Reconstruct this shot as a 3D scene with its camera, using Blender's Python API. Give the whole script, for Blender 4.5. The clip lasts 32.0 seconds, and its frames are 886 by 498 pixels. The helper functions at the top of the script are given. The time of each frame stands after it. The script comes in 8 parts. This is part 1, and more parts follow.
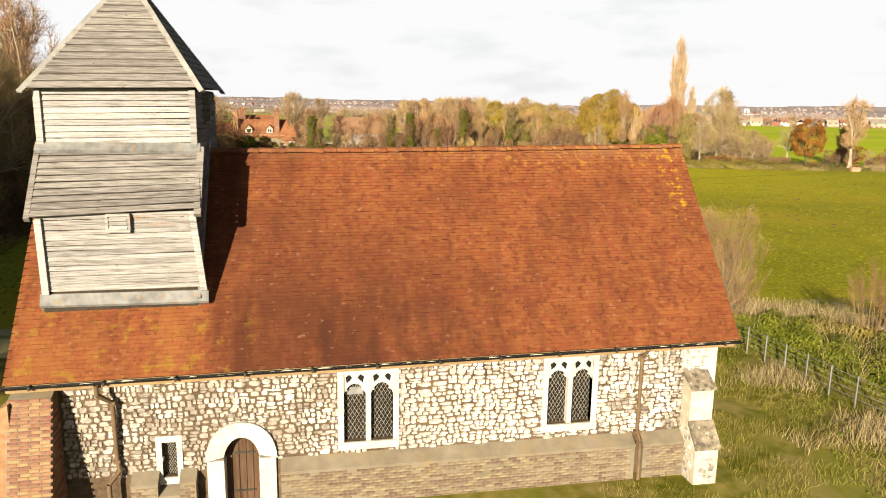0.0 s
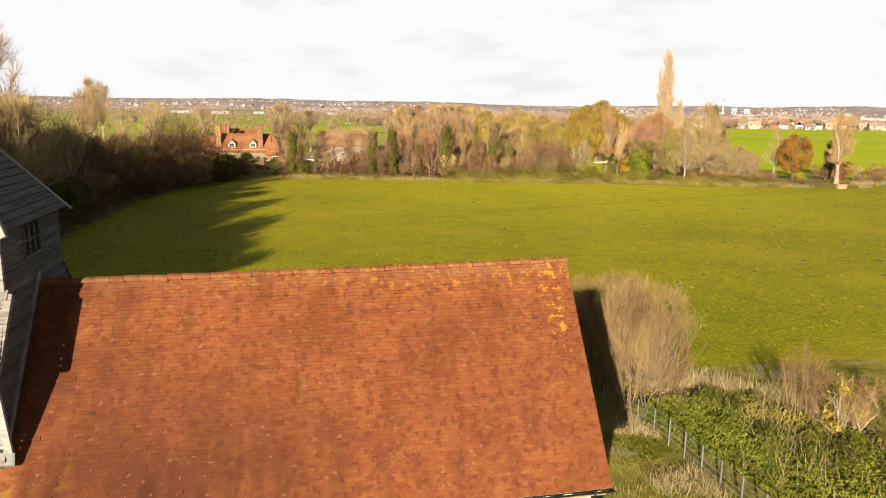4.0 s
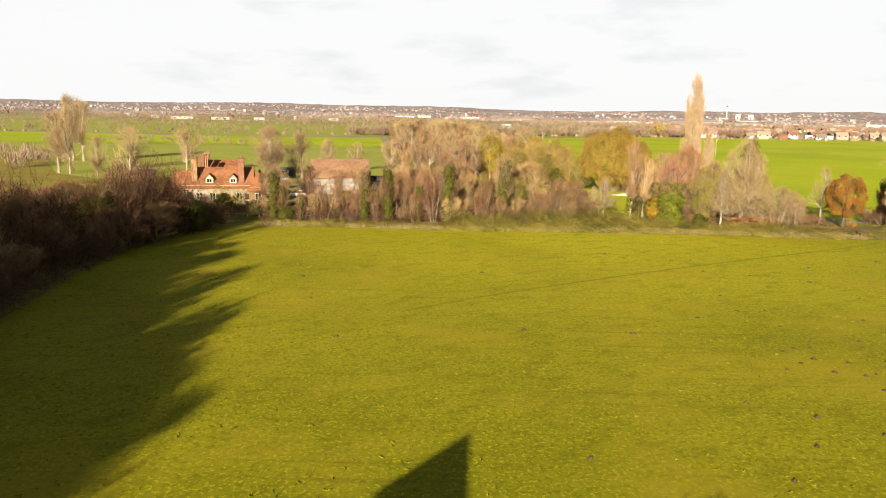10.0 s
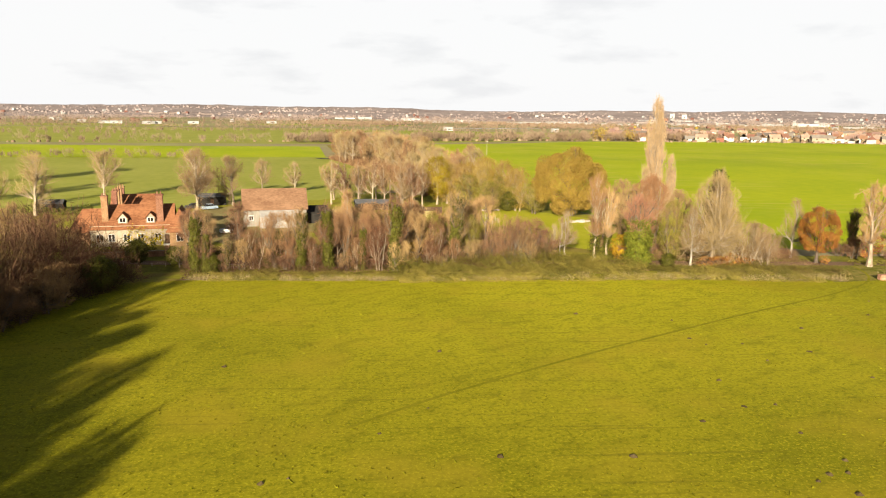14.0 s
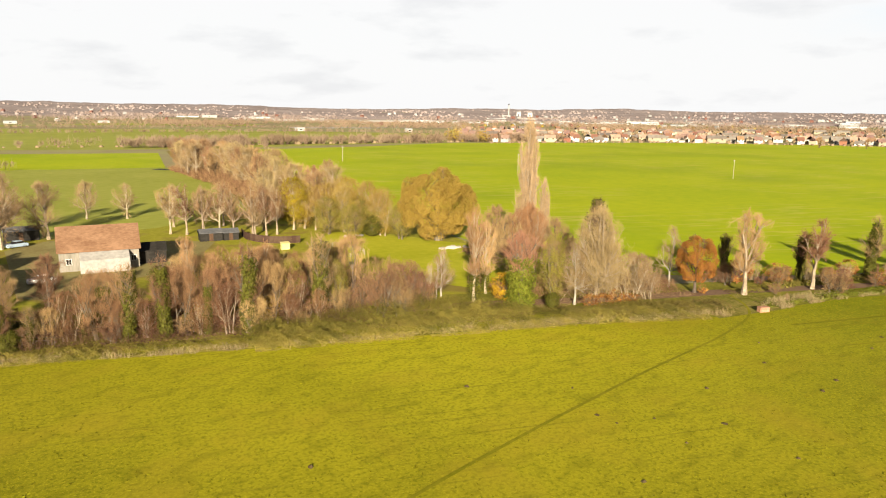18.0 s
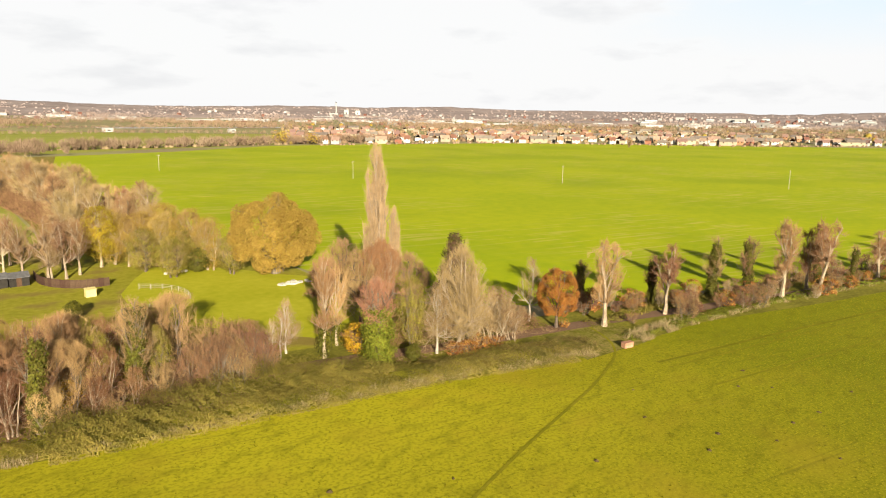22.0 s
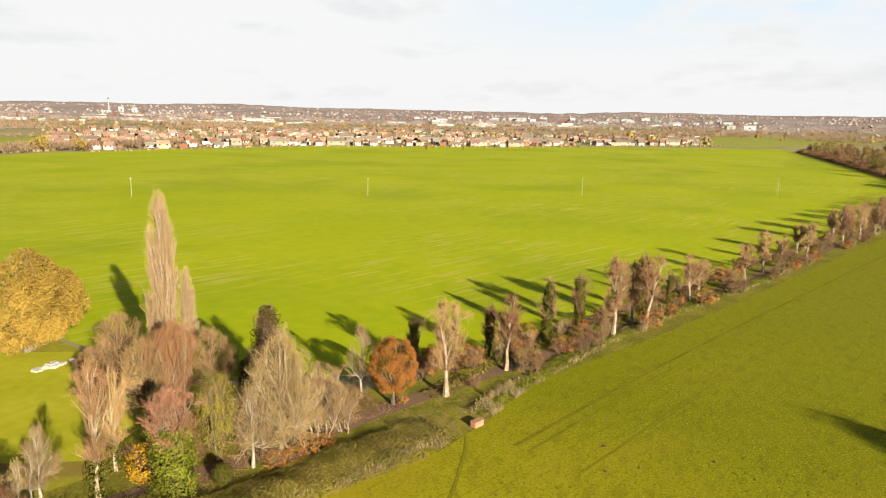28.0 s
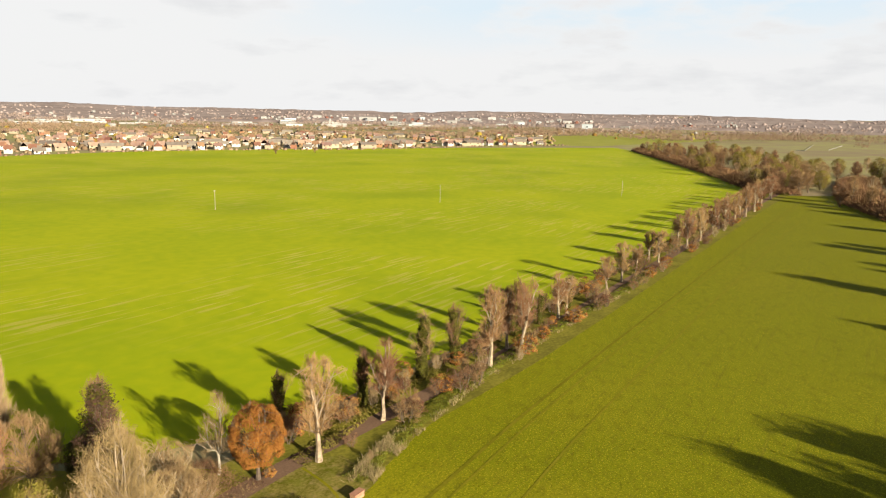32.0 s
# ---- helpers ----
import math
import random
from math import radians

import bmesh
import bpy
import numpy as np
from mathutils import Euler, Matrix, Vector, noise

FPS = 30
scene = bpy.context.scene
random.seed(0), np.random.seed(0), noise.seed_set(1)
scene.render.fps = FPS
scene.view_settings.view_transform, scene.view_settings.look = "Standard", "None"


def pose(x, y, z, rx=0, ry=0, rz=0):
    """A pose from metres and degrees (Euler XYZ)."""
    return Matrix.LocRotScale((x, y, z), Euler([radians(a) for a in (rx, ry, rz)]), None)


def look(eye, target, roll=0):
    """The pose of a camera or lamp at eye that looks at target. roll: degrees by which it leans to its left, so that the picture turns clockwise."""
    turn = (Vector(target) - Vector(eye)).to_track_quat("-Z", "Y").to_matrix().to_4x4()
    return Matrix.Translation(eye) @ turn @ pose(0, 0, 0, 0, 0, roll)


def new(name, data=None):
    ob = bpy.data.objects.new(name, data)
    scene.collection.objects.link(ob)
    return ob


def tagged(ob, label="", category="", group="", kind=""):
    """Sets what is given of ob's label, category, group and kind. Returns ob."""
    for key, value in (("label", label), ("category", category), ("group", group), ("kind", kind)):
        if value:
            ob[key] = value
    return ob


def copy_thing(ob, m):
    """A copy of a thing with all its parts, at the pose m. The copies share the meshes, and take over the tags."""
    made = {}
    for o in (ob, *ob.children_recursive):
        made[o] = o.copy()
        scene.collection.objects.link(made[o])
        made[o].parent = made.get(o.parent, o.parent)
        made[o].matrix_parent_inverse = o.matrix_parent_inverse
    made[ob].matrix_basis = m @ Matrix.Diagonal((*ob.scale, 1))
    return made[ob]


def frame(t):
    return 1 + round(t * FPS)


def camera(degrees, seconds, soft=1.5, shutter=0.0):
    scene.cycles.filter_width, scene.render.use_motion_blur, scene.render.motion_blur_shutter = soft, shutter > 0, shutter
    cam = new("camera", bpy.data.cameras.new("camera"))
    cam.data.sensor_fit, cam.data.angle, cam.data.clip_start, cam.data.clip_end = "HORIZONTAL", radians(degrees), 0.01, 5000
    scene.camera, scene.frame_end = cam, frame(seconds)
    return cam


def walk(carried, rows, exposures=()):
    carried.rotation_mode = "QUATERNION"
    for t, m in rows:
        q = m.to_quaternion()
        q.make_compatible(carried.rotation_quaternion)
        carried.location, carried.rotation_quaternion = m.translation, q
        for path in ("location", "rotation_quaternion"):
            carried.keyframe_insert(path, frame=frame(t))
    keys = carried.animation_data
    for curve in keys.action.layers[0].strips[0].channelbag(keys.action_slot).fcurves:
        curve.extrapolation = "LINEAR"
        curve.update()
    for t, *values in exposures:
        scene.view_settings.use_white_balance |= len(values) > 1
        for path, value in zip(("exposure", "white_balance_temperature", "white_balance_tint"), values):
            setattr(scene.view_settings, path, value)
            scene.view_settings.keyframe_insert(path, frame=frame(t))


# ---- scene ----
EXPO = 1.75
cam = camera(64.44, 32.0, soft=1.1)
PATH = [
    (0, (-11.32, -16.25, 10.24), (7.52, 80.05, -9.04), 1.05),
    (0.5, (-10.71, -16.34, 10.26), (8.04, 79.98, -9.00), 1.00),
    (1, (-10.09, -16.42, 10.27), (8.67, 79.91, -8.96), 1.00),
    (1.5, (-9.51, -16.48, 10.54), (9.31, 79.82, -8.73), 1.04),
    (2, (-8.84, -16.58, 11.17), (9.91, 79.76, -7.99), 1.00),
    (2.5, (-8.39, -16.54, 11.85), (10.37, 79.79, -7.36), 0.92),
    (3, (-7.98, -16.28, 12.46), (10.75, 80.04, -6.82), 0.94),
    (3.5, (-7.59, -15.71, 13.00), (11.10, 80.61, -6.30), 0.96),
    (4, (-7.22, -14.89, 13.44), (11.47, 81.45, -5.77), 0.95),
    (4.5, (-6.80, -13.79, 13.78), (11.87, 82.57, -5.41), 0.99),
    (6.5, (-5.65, -8.46, 15.45), (12.93, 87.93, -3.60), 1.02),
    (7, (-5.34, -6.57, 15.81), (13.24, 89.83, -3.22), 1.07),
    (7.5, (-5.06, -4.83, 16.15), (13.51, 91.59, -2.78), 1.06),
    (8, (-4.82, -3.29, 16.61), (13.72, 93.14, -2.27), 1.13),
    (8.5, (-4.57, -1.57, 17.25), (13.96, 94.88, -1.57), 1.11),
    (9, (-4.29, 0.43, 17.95), (14.21, 96.89, -0.83), 1.08),
    (9.5, (-4.09, 2.27, 18.59), (14.41, 98.74, -0.16), 1.10),
    (10, (-3.86, 4.08, 19.25), (14.60, 100.57, 0.54), 1.07),
    (10.5, (-3.64, 5.95, 19.88), (14.86, 102.43, 1.18), 1.04),
    (11, (-3.41, 7.62, 20.42), (15.04, 104.12, 1.77), 1.06),
    (11.5, (-3.12, 9.40, 21.05), (15.27, 105.92, 2.45), 1.00),
    (12, (-2.72, 11.44, 21.77), (15.97, 107.90, 3.19), 0.96),
    (12.5, (-2.81, 13.42, 22.55), (17.32, 109.58, 3.94), 0.88),
    (13, (-2.47, 15.28, 23.22), (19.53, 111.04, 4.62), 0.82),
    (13.5, (-2.22, 16.87, 23.96), (22.01, 112.09, 5.35), 0.79),
    (14, (-1.83, 18.55, 24.57), (24.45, 113.23, 5.97), 0.73),
    (14.5, (-1.52, 20.38, 25.22), (27.13, 114.36, 6.59), 0.73),
    (16.5, (0.11, 28.02, 27.73), (38.49, 118.45, 9.07), 0.65),
    (17, (0.40, 29.74, 28.40), (41.13, 119.14, 9.69), 0.66),
    (17.5, (0.83, 31.60, 28.91), (43.74, 119.96, 10.15), 0.72),
    (18, (1.47, 33.35, 29.50), (46.57, 120.60, 10.72), 0.73),
    (18.5, (1.93, 35.04, 30.10), (49.32, 121.07, 11.31), 0.78),
    (19, (2.42, 36.86, 30.82), (52.54, 121.33, 12.01), 0.80),
    (19.5, (2.95, 38.36, 31.54), (55.66, 121.22, 12.66), 0.82),
    (20, (3.46, 39.90, 32.18), (58.77, 121.05, 13.32), 0.78),
    (20.5, (4.01, 41.42, 32.68), (61.61, 120.97, 13.83), 0.81),
    (21, (4.80, 43.13, 33.19), (64.79, 120.88, 14.33), 0.79),
    (21.5, (5.61, 44.69, 33.61), (67.97, 120.57, 14.80), 0.82),
    (22, (6.47, 46.33, 34.14), (71.08, 120.29, 15.28), 0.88),
    (22.5, (7.60, 48.25, 34.57), (74.07, 120.53, 15.66), 0.97),
    (23, (8.63, 49.82, 35.04), (76.71, 120.58, 16.12), 1.04),
    (23.5, (9.63, 51.40, 35.49), (79.33, 120.57, 16.57), 1.09),
    (24, (10.48, 52.66, 36.00), (81.65, 120.30, 17.04), 1.17),
    (24.5, (11.53, 53.88, 36.55), (84.19, 119.92, 17.59), 1.14),
    (25, (12.48, 55.20, 37.11), (86.69, 119.48, 18.12), 1.17),
    (25.5, (13.36, 56.43, 37.62), (89.15, 118.87, 18.69), 1.18),
    (27.5, (17.31, 61.03, 39.78), (98.94, 115.63, 20.94), 1.11),
    (28, (18.23, 62.01, 40.38), (101.22, 114.54, 21.57), 1.12),
    (28.5, (19.27, 62.86, 40.99), (103.53, 113.33, 22.20), 1.01),
    (29, (20.34, 63.82, 41.57), (105.86, 112.15, 22.83), 0.95),
    (29.5, (21.24, 64.58, 42.26), (108.02, 110.61, 23.56), 0.86),
    (30, (22.23, 65.43, 42.67), (110.10, 109.36, 23.99), 0.88),
    (30.5, (23.22, 66.30, 43.28), (112.22, 107.88, 24.57), 0.93),
    (31, (24.21, 67.28, 43.75), (114.30, 106.43, 25.07), 0.99),
    (31.5, (25.40, 68.09, 44.17), (116.52, 104.82, 25.50), 1.02),
    (32, (26.44, 68.88, 44.55), (118.55, 103.06, 25.88), 1.04),
]
walk(cam, [(t, look(e, g, r)) for t, e, g, r in PATH], exposures=[(0.0, EXPO), (24.0, EXPO), (32.0, EXPO - 0.12)])

# ---- light ----
SUN_AZ, SUN_EL = 208.2, 16.7
world = bpy.data.worlds.new("world")
scene.world = world
world.use_nodes = True
wn, wl = world.node_tree.nodes, world.node_tree.links
wn.clear()
w_out = wn.new("ShaderNodeOutputWorld")
w_bg = wn.new("ShaderNodeBackground")
w_sky = wn.new("ShaderNodeTexSky")
w_sky.sky_type = "NISHITA"
w_sky.sun_disc = False
w_sky.sun_elevation, w_sky.sun_rotation = radians(SUN_EL), radians(SUN_AZ)
w_sky.air_density, w_sky.dust_density = 1.0, 1.5
w_co = wn.new("ShaderNodeTexCoord")
w_map = wn.new("ShaderNodeMapping")
w_map.inputs["Scale"].default_value = (3.6, 3.6, 13.0)
w_noise = wn.new("ShaderNodeTexNoise")
w_noise.inputs["Scale"].default_value = 1.6
w_noise.inputs["Detail"].default_value = 8
w_noise.inputs["Roughness"].default_value = 0.55
w_ramp = wn.new("ShaderNodeValToRGB")
w_ramp.color_ramp.elements[0].position = 0.33
w_ramp.color_ramp.elements[0].color = (0.895, 0.90, 0.91, 1)
w_ramp.color_ramp.elements[1].position = 0.46
w_ramp.color_ramp.elements[1].color = (1.0, 1.0, 1.0, 1)
w_mix = wn.new("ShaderNodeMix")
w_mix.data_type = "RGBA"

w_scale = wn.new("ShaderNodeMix")
w_scale.data_type, w_scale.blend_type = "RGBA", "MULTIPLY"
w_scale.inputs["Factor"].default_value = 1.0
w_scale.inputs[7].default_value = (2.92, 2.92, 2.93, 1)
wl.new(w_co.outputs["Generated"], w_map.inputs["Vector"])
wl.new(w_map.outputs["Vector"], w_noise.inputs["Vector"])
wl.new(w_noise.outputs["Fac"], w_ramp.inputs["Fac"])
wl.new(w_ramp.outputs["Color"], w_scale.inputs[6])
w_dim = wn.new("ShaderNodeMix")
w_dim.data_type, w_dim.blend_type = "RGBA", "MULTIPLY"
w_dim.inputs["Factor"].default_value = 1.0
w_dim.inputs[7].default_value = (0.35, 0.31, 0.26, 1)
wl.new(w_sky.outputs["Color"], w_dim.inputs[6])
wl.new(w_dim.outputs[2], w_mix.inputs[6])
wl.new(w_scale.outputs[2], w_mix.inputs[7])
w_sep = wn.new("ShaderNodeSeparateXYZ")
wl.new(w_co.outputs["Generated"], w_sep.inputs[0])
w_high = wn.new("ShaderNodeMapRange")
w_high.inputs["From Min"].default_value, w_high.inputs["From Max"].default_value = 0.165, 0.30
w_high.inputs["To Min"].default_value, w_high.inputs["To Max"].default_value = 0.97, 0.05
wl.new(w_sep.outputs["Z"], w_high.inputs["Value"])
wl.new(w_high.outputs["Result"], w_mix.inputs["Factor"])
w_gap = wn.new("ShaderNodeMix")
w_gap.data_type = "RGBA"
w_gap.inputs[7].default_value = (2.25, 2.75, 3.1, 1)
w_east = wn.new("ShaderNodeMapRange")
w_east.inputs["From Min"].default_value, w_east.inputs["From Max"].default_value = 0.78, 0.95
wl.new(w_sep.outputs["X"], w_east.inputs["Value"])
w_up = wn.new("ShaderNodeMapRange")
w_up.inputs["From Min"].default_value, w_up.inputs["From Max"].default_value = 0.075, 0.14
w_up.inputs["To Max"].default_value = 0.75
wl.new(w_sep.outputs["Z"], w_up.inputs["Value"])
w_open = wn.new("ShaderNodeMapRange")
w_open.inputs["From Min"].default_value, w_open.inputs["From Max"].default_value = 0.40, 0.55
wl.new(w_noise.outputs["Fac"], w_open.inputs["Value"])
w_m1, w_m2 = wn.new("ShaderNodeMath"), wn.new("ShaderNodeMath")
w_m1.operation = w_m2.operation = "MULTIPLY"
wl.new(w_east.outputs["Result"], w_m1.inputs[0])
wl.new(w_up.outputs["Result"], w_m1.inputs[1])
wl.new(w_m1.outputs[0], w_m2.inputs[0])
wl.new(w_open.outputs["Result"], w_m2.inputs[1])
wl.new(w_m2.outputs[0], w_gap.inputs["Factor"])
wl.new(w_mix.outputs[2], w_gap.inputs[6])
wl.new(w_gap.outputs[2], w_bg.inputs["Color"])
w_bg.inputs["Strength"].default_value = 0.10
wl.new(w_bg.outputs[0], w_out.inputs[0])

sun = new("sun", bpy.data.lights.new("sun", "SUN"))
sun.data.energy, sun.data.angle, sun.data.color = 5.0, radians(0.6), (1.0, 0.87, 0.64)
s_az, s_el = radians(SUN_AZ), radians(SUN_EL)
SUN_DIR = Vector((math.sin(s_az) * math.cos(s_el), math.cos(s_az) * math.cos(s_el), math.sin(s_el)))
sun.matrix_world = look(tuple(SUN_DIR * 100), (0, 0, 0))

# ---- materials ----


def material(name, low, high, rough=0.85, fine=6.0, coarse=0.35, contrast=1.0, bump=0.0, bump_scale=None, vary="none", amount=0.0, coords="Object", stretch=(1, 1, 1), metal=0.0, spec=0.08):
    """Two-scale noise between two colours, with relief, and a change of value from piece to piece."""
    m = bpy.data.materials.new(name)
    m.use_nodes = True
    n, l = m.node_tree.nodes, m.node_tree.links
    b = n["Principled BSDF"]
    b.inputs["Roughness"].default_value, b.inputs["Metallic"].default_value = rough, metal
    b.inputs["Specular IOR Level"].default_value = spec
    co = n.new("ShaderNodeTexCoord")
    mp = n.new("ShaderNodeMapping")
    mp.inputs["Scale"].default_value = stretch
    l.new(co.outputs[coords], mp.inputs["Vector"])
    n1, n2 = n.new("ShaderNodeTexNoise"), n.new("ShaderNodeTexNoise")
    n1.inputs["Scale"].default_value, n1.inputs["Detail"].default_value = fine, 5
    n2.inputs["Scale"].default_value, n2.inputs["Detail"].default_value = coarse, 4
    for q in (n1, n2):
        l.new(mp.outputs["Vector"], q.inputs["Vector"])
    add = n.new("ShaderNodeMath")
    add.operation = "ADD"
    l.new(n1.outputs["Fac"], add.inputs[0])
    l.new(n2.outputs["Fac"], add.inputs[1])
    rng = n.new("ShaderNodeMapRange")
    rng.inputs["From Min"].default_value = 1.0 - 0.32 / contrast
    rng.inputs["From Max"].default_value = 1.0 + 0.32 / contrast
    l.new(add.outputs[0], rng.inputs["Value"])
    mix = n.new("ShaderNodeMix")
    mix.data_type = "RGBA"
    mix.inputs[6].default_value, mix.inputs[7].default_value = (*low, 1), (*high, 1)
    l.new(rng.outputs["Result"], mix.inputs["Factor"])
    col = mix.outputs[2]
    if vary != "none":
        src = n.new("ShaderNodeObjectInfo").outputs["Random"] if vary == "object" else n.new("ShaderNodeNewGeometry").outputs["Random Per Island"]
        mr = n.new("ShaderNodeMapRange")
        mr.inputs["To Min"].default_value, mr.inputs["To Max"].default_value = 1 - amount, 1 + amount
        l.new(src, mr.inputs["Value"])
        hsv = n.new("ShaderNodeHueSaturation")
        l.new(mr.outputs["Result"], hsv.inputs["Value"])
        l.new(col, hsv.inputs["Color"])
        mr2 = n.new("ShaderNodeMapRange")
        mr2.inputs["To Min"].default_value, mr2.inputs["To Max"].default_value = 0.5 - 0.025 * amount / 0.3, 0.5 + 0.02 * amount / 0.3
        l.new(src, mr2.inputs["Value"])
        l.new(mr2.outputs["Result"], hsv.inputs["Hue"])
        col = hsv.outputs["Color"]
    l.new(col, b.inputs["Base Color"])
    if bump:
        bp = n.new("ShaderNodeBump")
        bp.inputs["Strength"].default_value = bump
        nb = n.new("ShaderNodeTexNoise")
        nb.inputs["Scale"].default_value, nb.inputs["Detail"].default_value = bump_scale or fine * 2, 4
        l.new(mp.outputs["Vector"], nb.inputs["Vector"])
        l.new(nb.outputs["Fac"], bp.inputs["Height"])
        l.new(bp.outputs["Normal"], b.inputs["Normal"])
    return m


M = {}
M["meadow"] = material("meadow_grass", (0.144, 0.138, 0.003), (0.238, 0.208, 0.008), 0.9, 7.0, 0.06, 1.3, 0.45, 9.0)
M["crop"] = material("young_crop", (0.208, 0.262, 0.001), (0.275, 0.304, 0.002), 0.9, 0.25, 0.02, 1.1, 0.5, 3.0, stretch=(1, 1, 1))
M["pasture"] = material("pasture", (0.180, 0.194, 0.026), (0.245, 0.248, 0.050), 0.9, 0.3, 0.03, 1.0, 0.4, 2.0)
M["lawn"] = material("lawn", (0.225, 0.232, 0.008), (0.300, 0.290, 0.020), 0.9, 0.6, 0.08, 1.0, 0.5, 4.0)
M["plain"] = material("far_plain", (0.190, 0.152, 0.095), (0.225, 0.218, 0.090), 0.95, 0.02, 0.004, 1.6)
M["soil"] = material("bare_soil", (0.045, 0.032, 0.014), (0.085, 0.062, 0.028), 0.95, 0.8, 0.1, 1.0, 0.5)
M["rough_grass"] = material("rough_grass", (0.075, 0.075, 0.006), (0.19, 0.155, 0.040), 0.95, 2.5, 0.4, 1.4, 0.9, 12.0)
M["asphalt"] = material("lane_asphalt", (0.105, 0.064, 0.042), (0.155, 0.098, 0.066), 0.9, 3.0, 0.2, 1.0, 0.3)
M["bark"] = material("bark", (0.060, 0.046, 0.034), (0.150, 0.125, 0.095), 0.9, 3.0, 0.7, 1.2, 0.6, 14.0, "object", 0.2)
M["bark_pale"] = material("pale_bark", (0.16, 0.125, 0.085), (0.32, 0.262, 0.190), 0.9, 3.0, 0.7, 1.2, 0.4, 14.0, "object", 0.15)
M["twig"] = material("winter_twigs", (0.126, 0.073, 0.037), (0.232, 0.143, 0.074), 0.9, 1.0, 0.3, 1.0, 0, None, "object", 0.25)
M["twig_dark"] = material("dark_brown_twigs", (0.085, 0.050, 0.032), (0.155, 0.098, 0.064), 0.9, 1.0, 0.3, 1.0, 0, None, "object", 0.25)
M["twig_brown"] = material("red_brown_twigs", (0.108, 0.052, 0.026), (0.196, 0.103, 0.054), 0.9, 1.0, 0.3, 1.0, 0, None, "object", 0.25)
M["twig_rose"] = material("rosy_brown_twigs", (0.177, 0.096, 0.044), (0.288, 0.167, 0.080), 0.9, 1.0, 0.3, 1.0, 0, None, "object", 0.1)
M["twig_wood"] = material("woodland_twigs", (0.129, 0.070, 0.034), (0.221, 0.128, 0.066), 0.9, 1.0, 0.3, 1.0, 0, None, "object", 0.3)
M["twig_red"] = material("reddish_twigs", (0.188, 0.108, 0.051), (0.306, 0.188, 0.094), 0.9, 1.0, 0.3, 1.0, 0, None, "object", 0.25)
M["twig_pale"] = material("pale_twigs", (0.172, 0.120, 0.056), (0.290, 0.210, 0.105), 0.9, 1.0, 0.3, 1.0, 0, None, "object", 0.2)
M["twig_crimson"] = material("crimson_twigs", (0.185, 0.092, 0.054), (0.300, 0.158, 0.096), 0.9, 1.0, 0.3, 1.0, 0, None, "object", 0.15)
M["twig_gold"] = material("golden_twigs", (0.190, 0.130, 0.045), (0.310, 0.220, 0.080), 0.9, 1.0, 0.3, 1.0, 0, None, "object", 0.15)
M["yellow_deep"] = material("deep_yellow_leaves", (0.20, 0.115, 0.008), (0.29, 0.175, 0.014), 0.8, 1.0, 0.4, 1.0, 0, None, "island", 0.25)
M["twig_poplar"] = material("poplar_twigs", (0.215, 0.148, 0.080), (0.350, 0.252, 0.146), 0.9, 1.0, 0.3, 1.0, 0, None, "object", 0.08)
M["garden_grass"] = material("garden_grass", (0.165, 0.160, 0.012), (0.245, 0.225, 0.024), 0.95, 0.9, 0.10, 1.4, 0.6, 4.0)
M["town_tree"] = material("town_tree_crowns", (0.125, 0.088, 0.054), (0.190, 0.142, 0.086), 0.95, 0.05, 0.01, 1.2, 0, None, "island", 0.15)
M["ivy"] = material("ivy_leaves", (0.038, 0.038, 0.006), (0.078, 0.074, 0.011), 0.6, 2.0, 0.5, 1.0, 0, None, "island", 0.3)
M["gold"] = material("gold_leaves", (0.182, 0.120, 0.022), (0.262, 0.178, 0.038), 0.8, 1.0, 0.25, 1.1, 0, None, "island", 0.12)
M["orange"] = material("orange_leaves", (0.165, 0.066, 0.014), (0.235, 0.102, 0.024), 0.8, 1.0, 0.4, 1.0, 0, None, "island", 0.14)
M["yellow"] = material("yellow_leaves", (0.17, 0.125, 0.010), (0.27, 0.20, 0.02), 0.8, 1.0, 0.4, 1.0, 0, None, "island", 0.35)
M["bramble"] = material("bramble_leaves", (0.068, 0.061, 0.012), (0.156, 0.125, 0.026), 0.8, 0.45, 0.16, 1.7, 0, None, "island", 0.16)
M["green"] = material("green_leaves", (0.052, 0.062, 0.006), (0.120, 0.126, 0.014), 0.7, 1.8, 0.6, 1.5, 0, None, "island", 0.3)
M["straw"] = material("dry_stalks", (0.15, 0.115, 0.055), (0.26, 0.205, 0.11), 0.9, 1.0, 0.3, 1.0, 0, None, "island", 0.35)
M["woods"] = material("far_woods", (0.140, 0.096, 0.066), (0.205, 0.150, 0.104), 0.95, 0.02, 0.005, 1.2, 0, None, "island", 0.14)
M["thicket"] = material("dark_thicket_twigs", (0.052, 0.027, 0.015), (0.103, 0.058, 0.033), 0.9, 0.6, 0.1, 1.2, 0, None, "island", 0.35)
M["thicket_tan"] = material("tan_thicket_twigs", (0.108, 0.059, 0.030), (0.206, 0.124, 0.066), 0.9, 0.5, 0.12, 1.3, 0, None, "island", 0.3)
M["tile"] = material("clay_tiles", (0.104, 0.033, 0.0125), (0.150, 0.050, 0.019), 0.85, 1.3, 0.35, 0.9, 0.2, 30.0, "island", 0.10)
M["board"] = material("weathered_boards", (0.098, 0.091, 0.089), (0.259, 0.247, 0.241), 0.85, 16.0, 5.0, 1.15, 0.3, 30.0, "object", 0.20, stretch=(0.22, 0.22, 5))
M["flint"] = material("flint_stones", (0.150, 0.132, 0.110), (0.430, 0.404, 0.370), 0.75, 9.0, 1.6, 1.7, 0.6, 25.0, "island", 0.36)
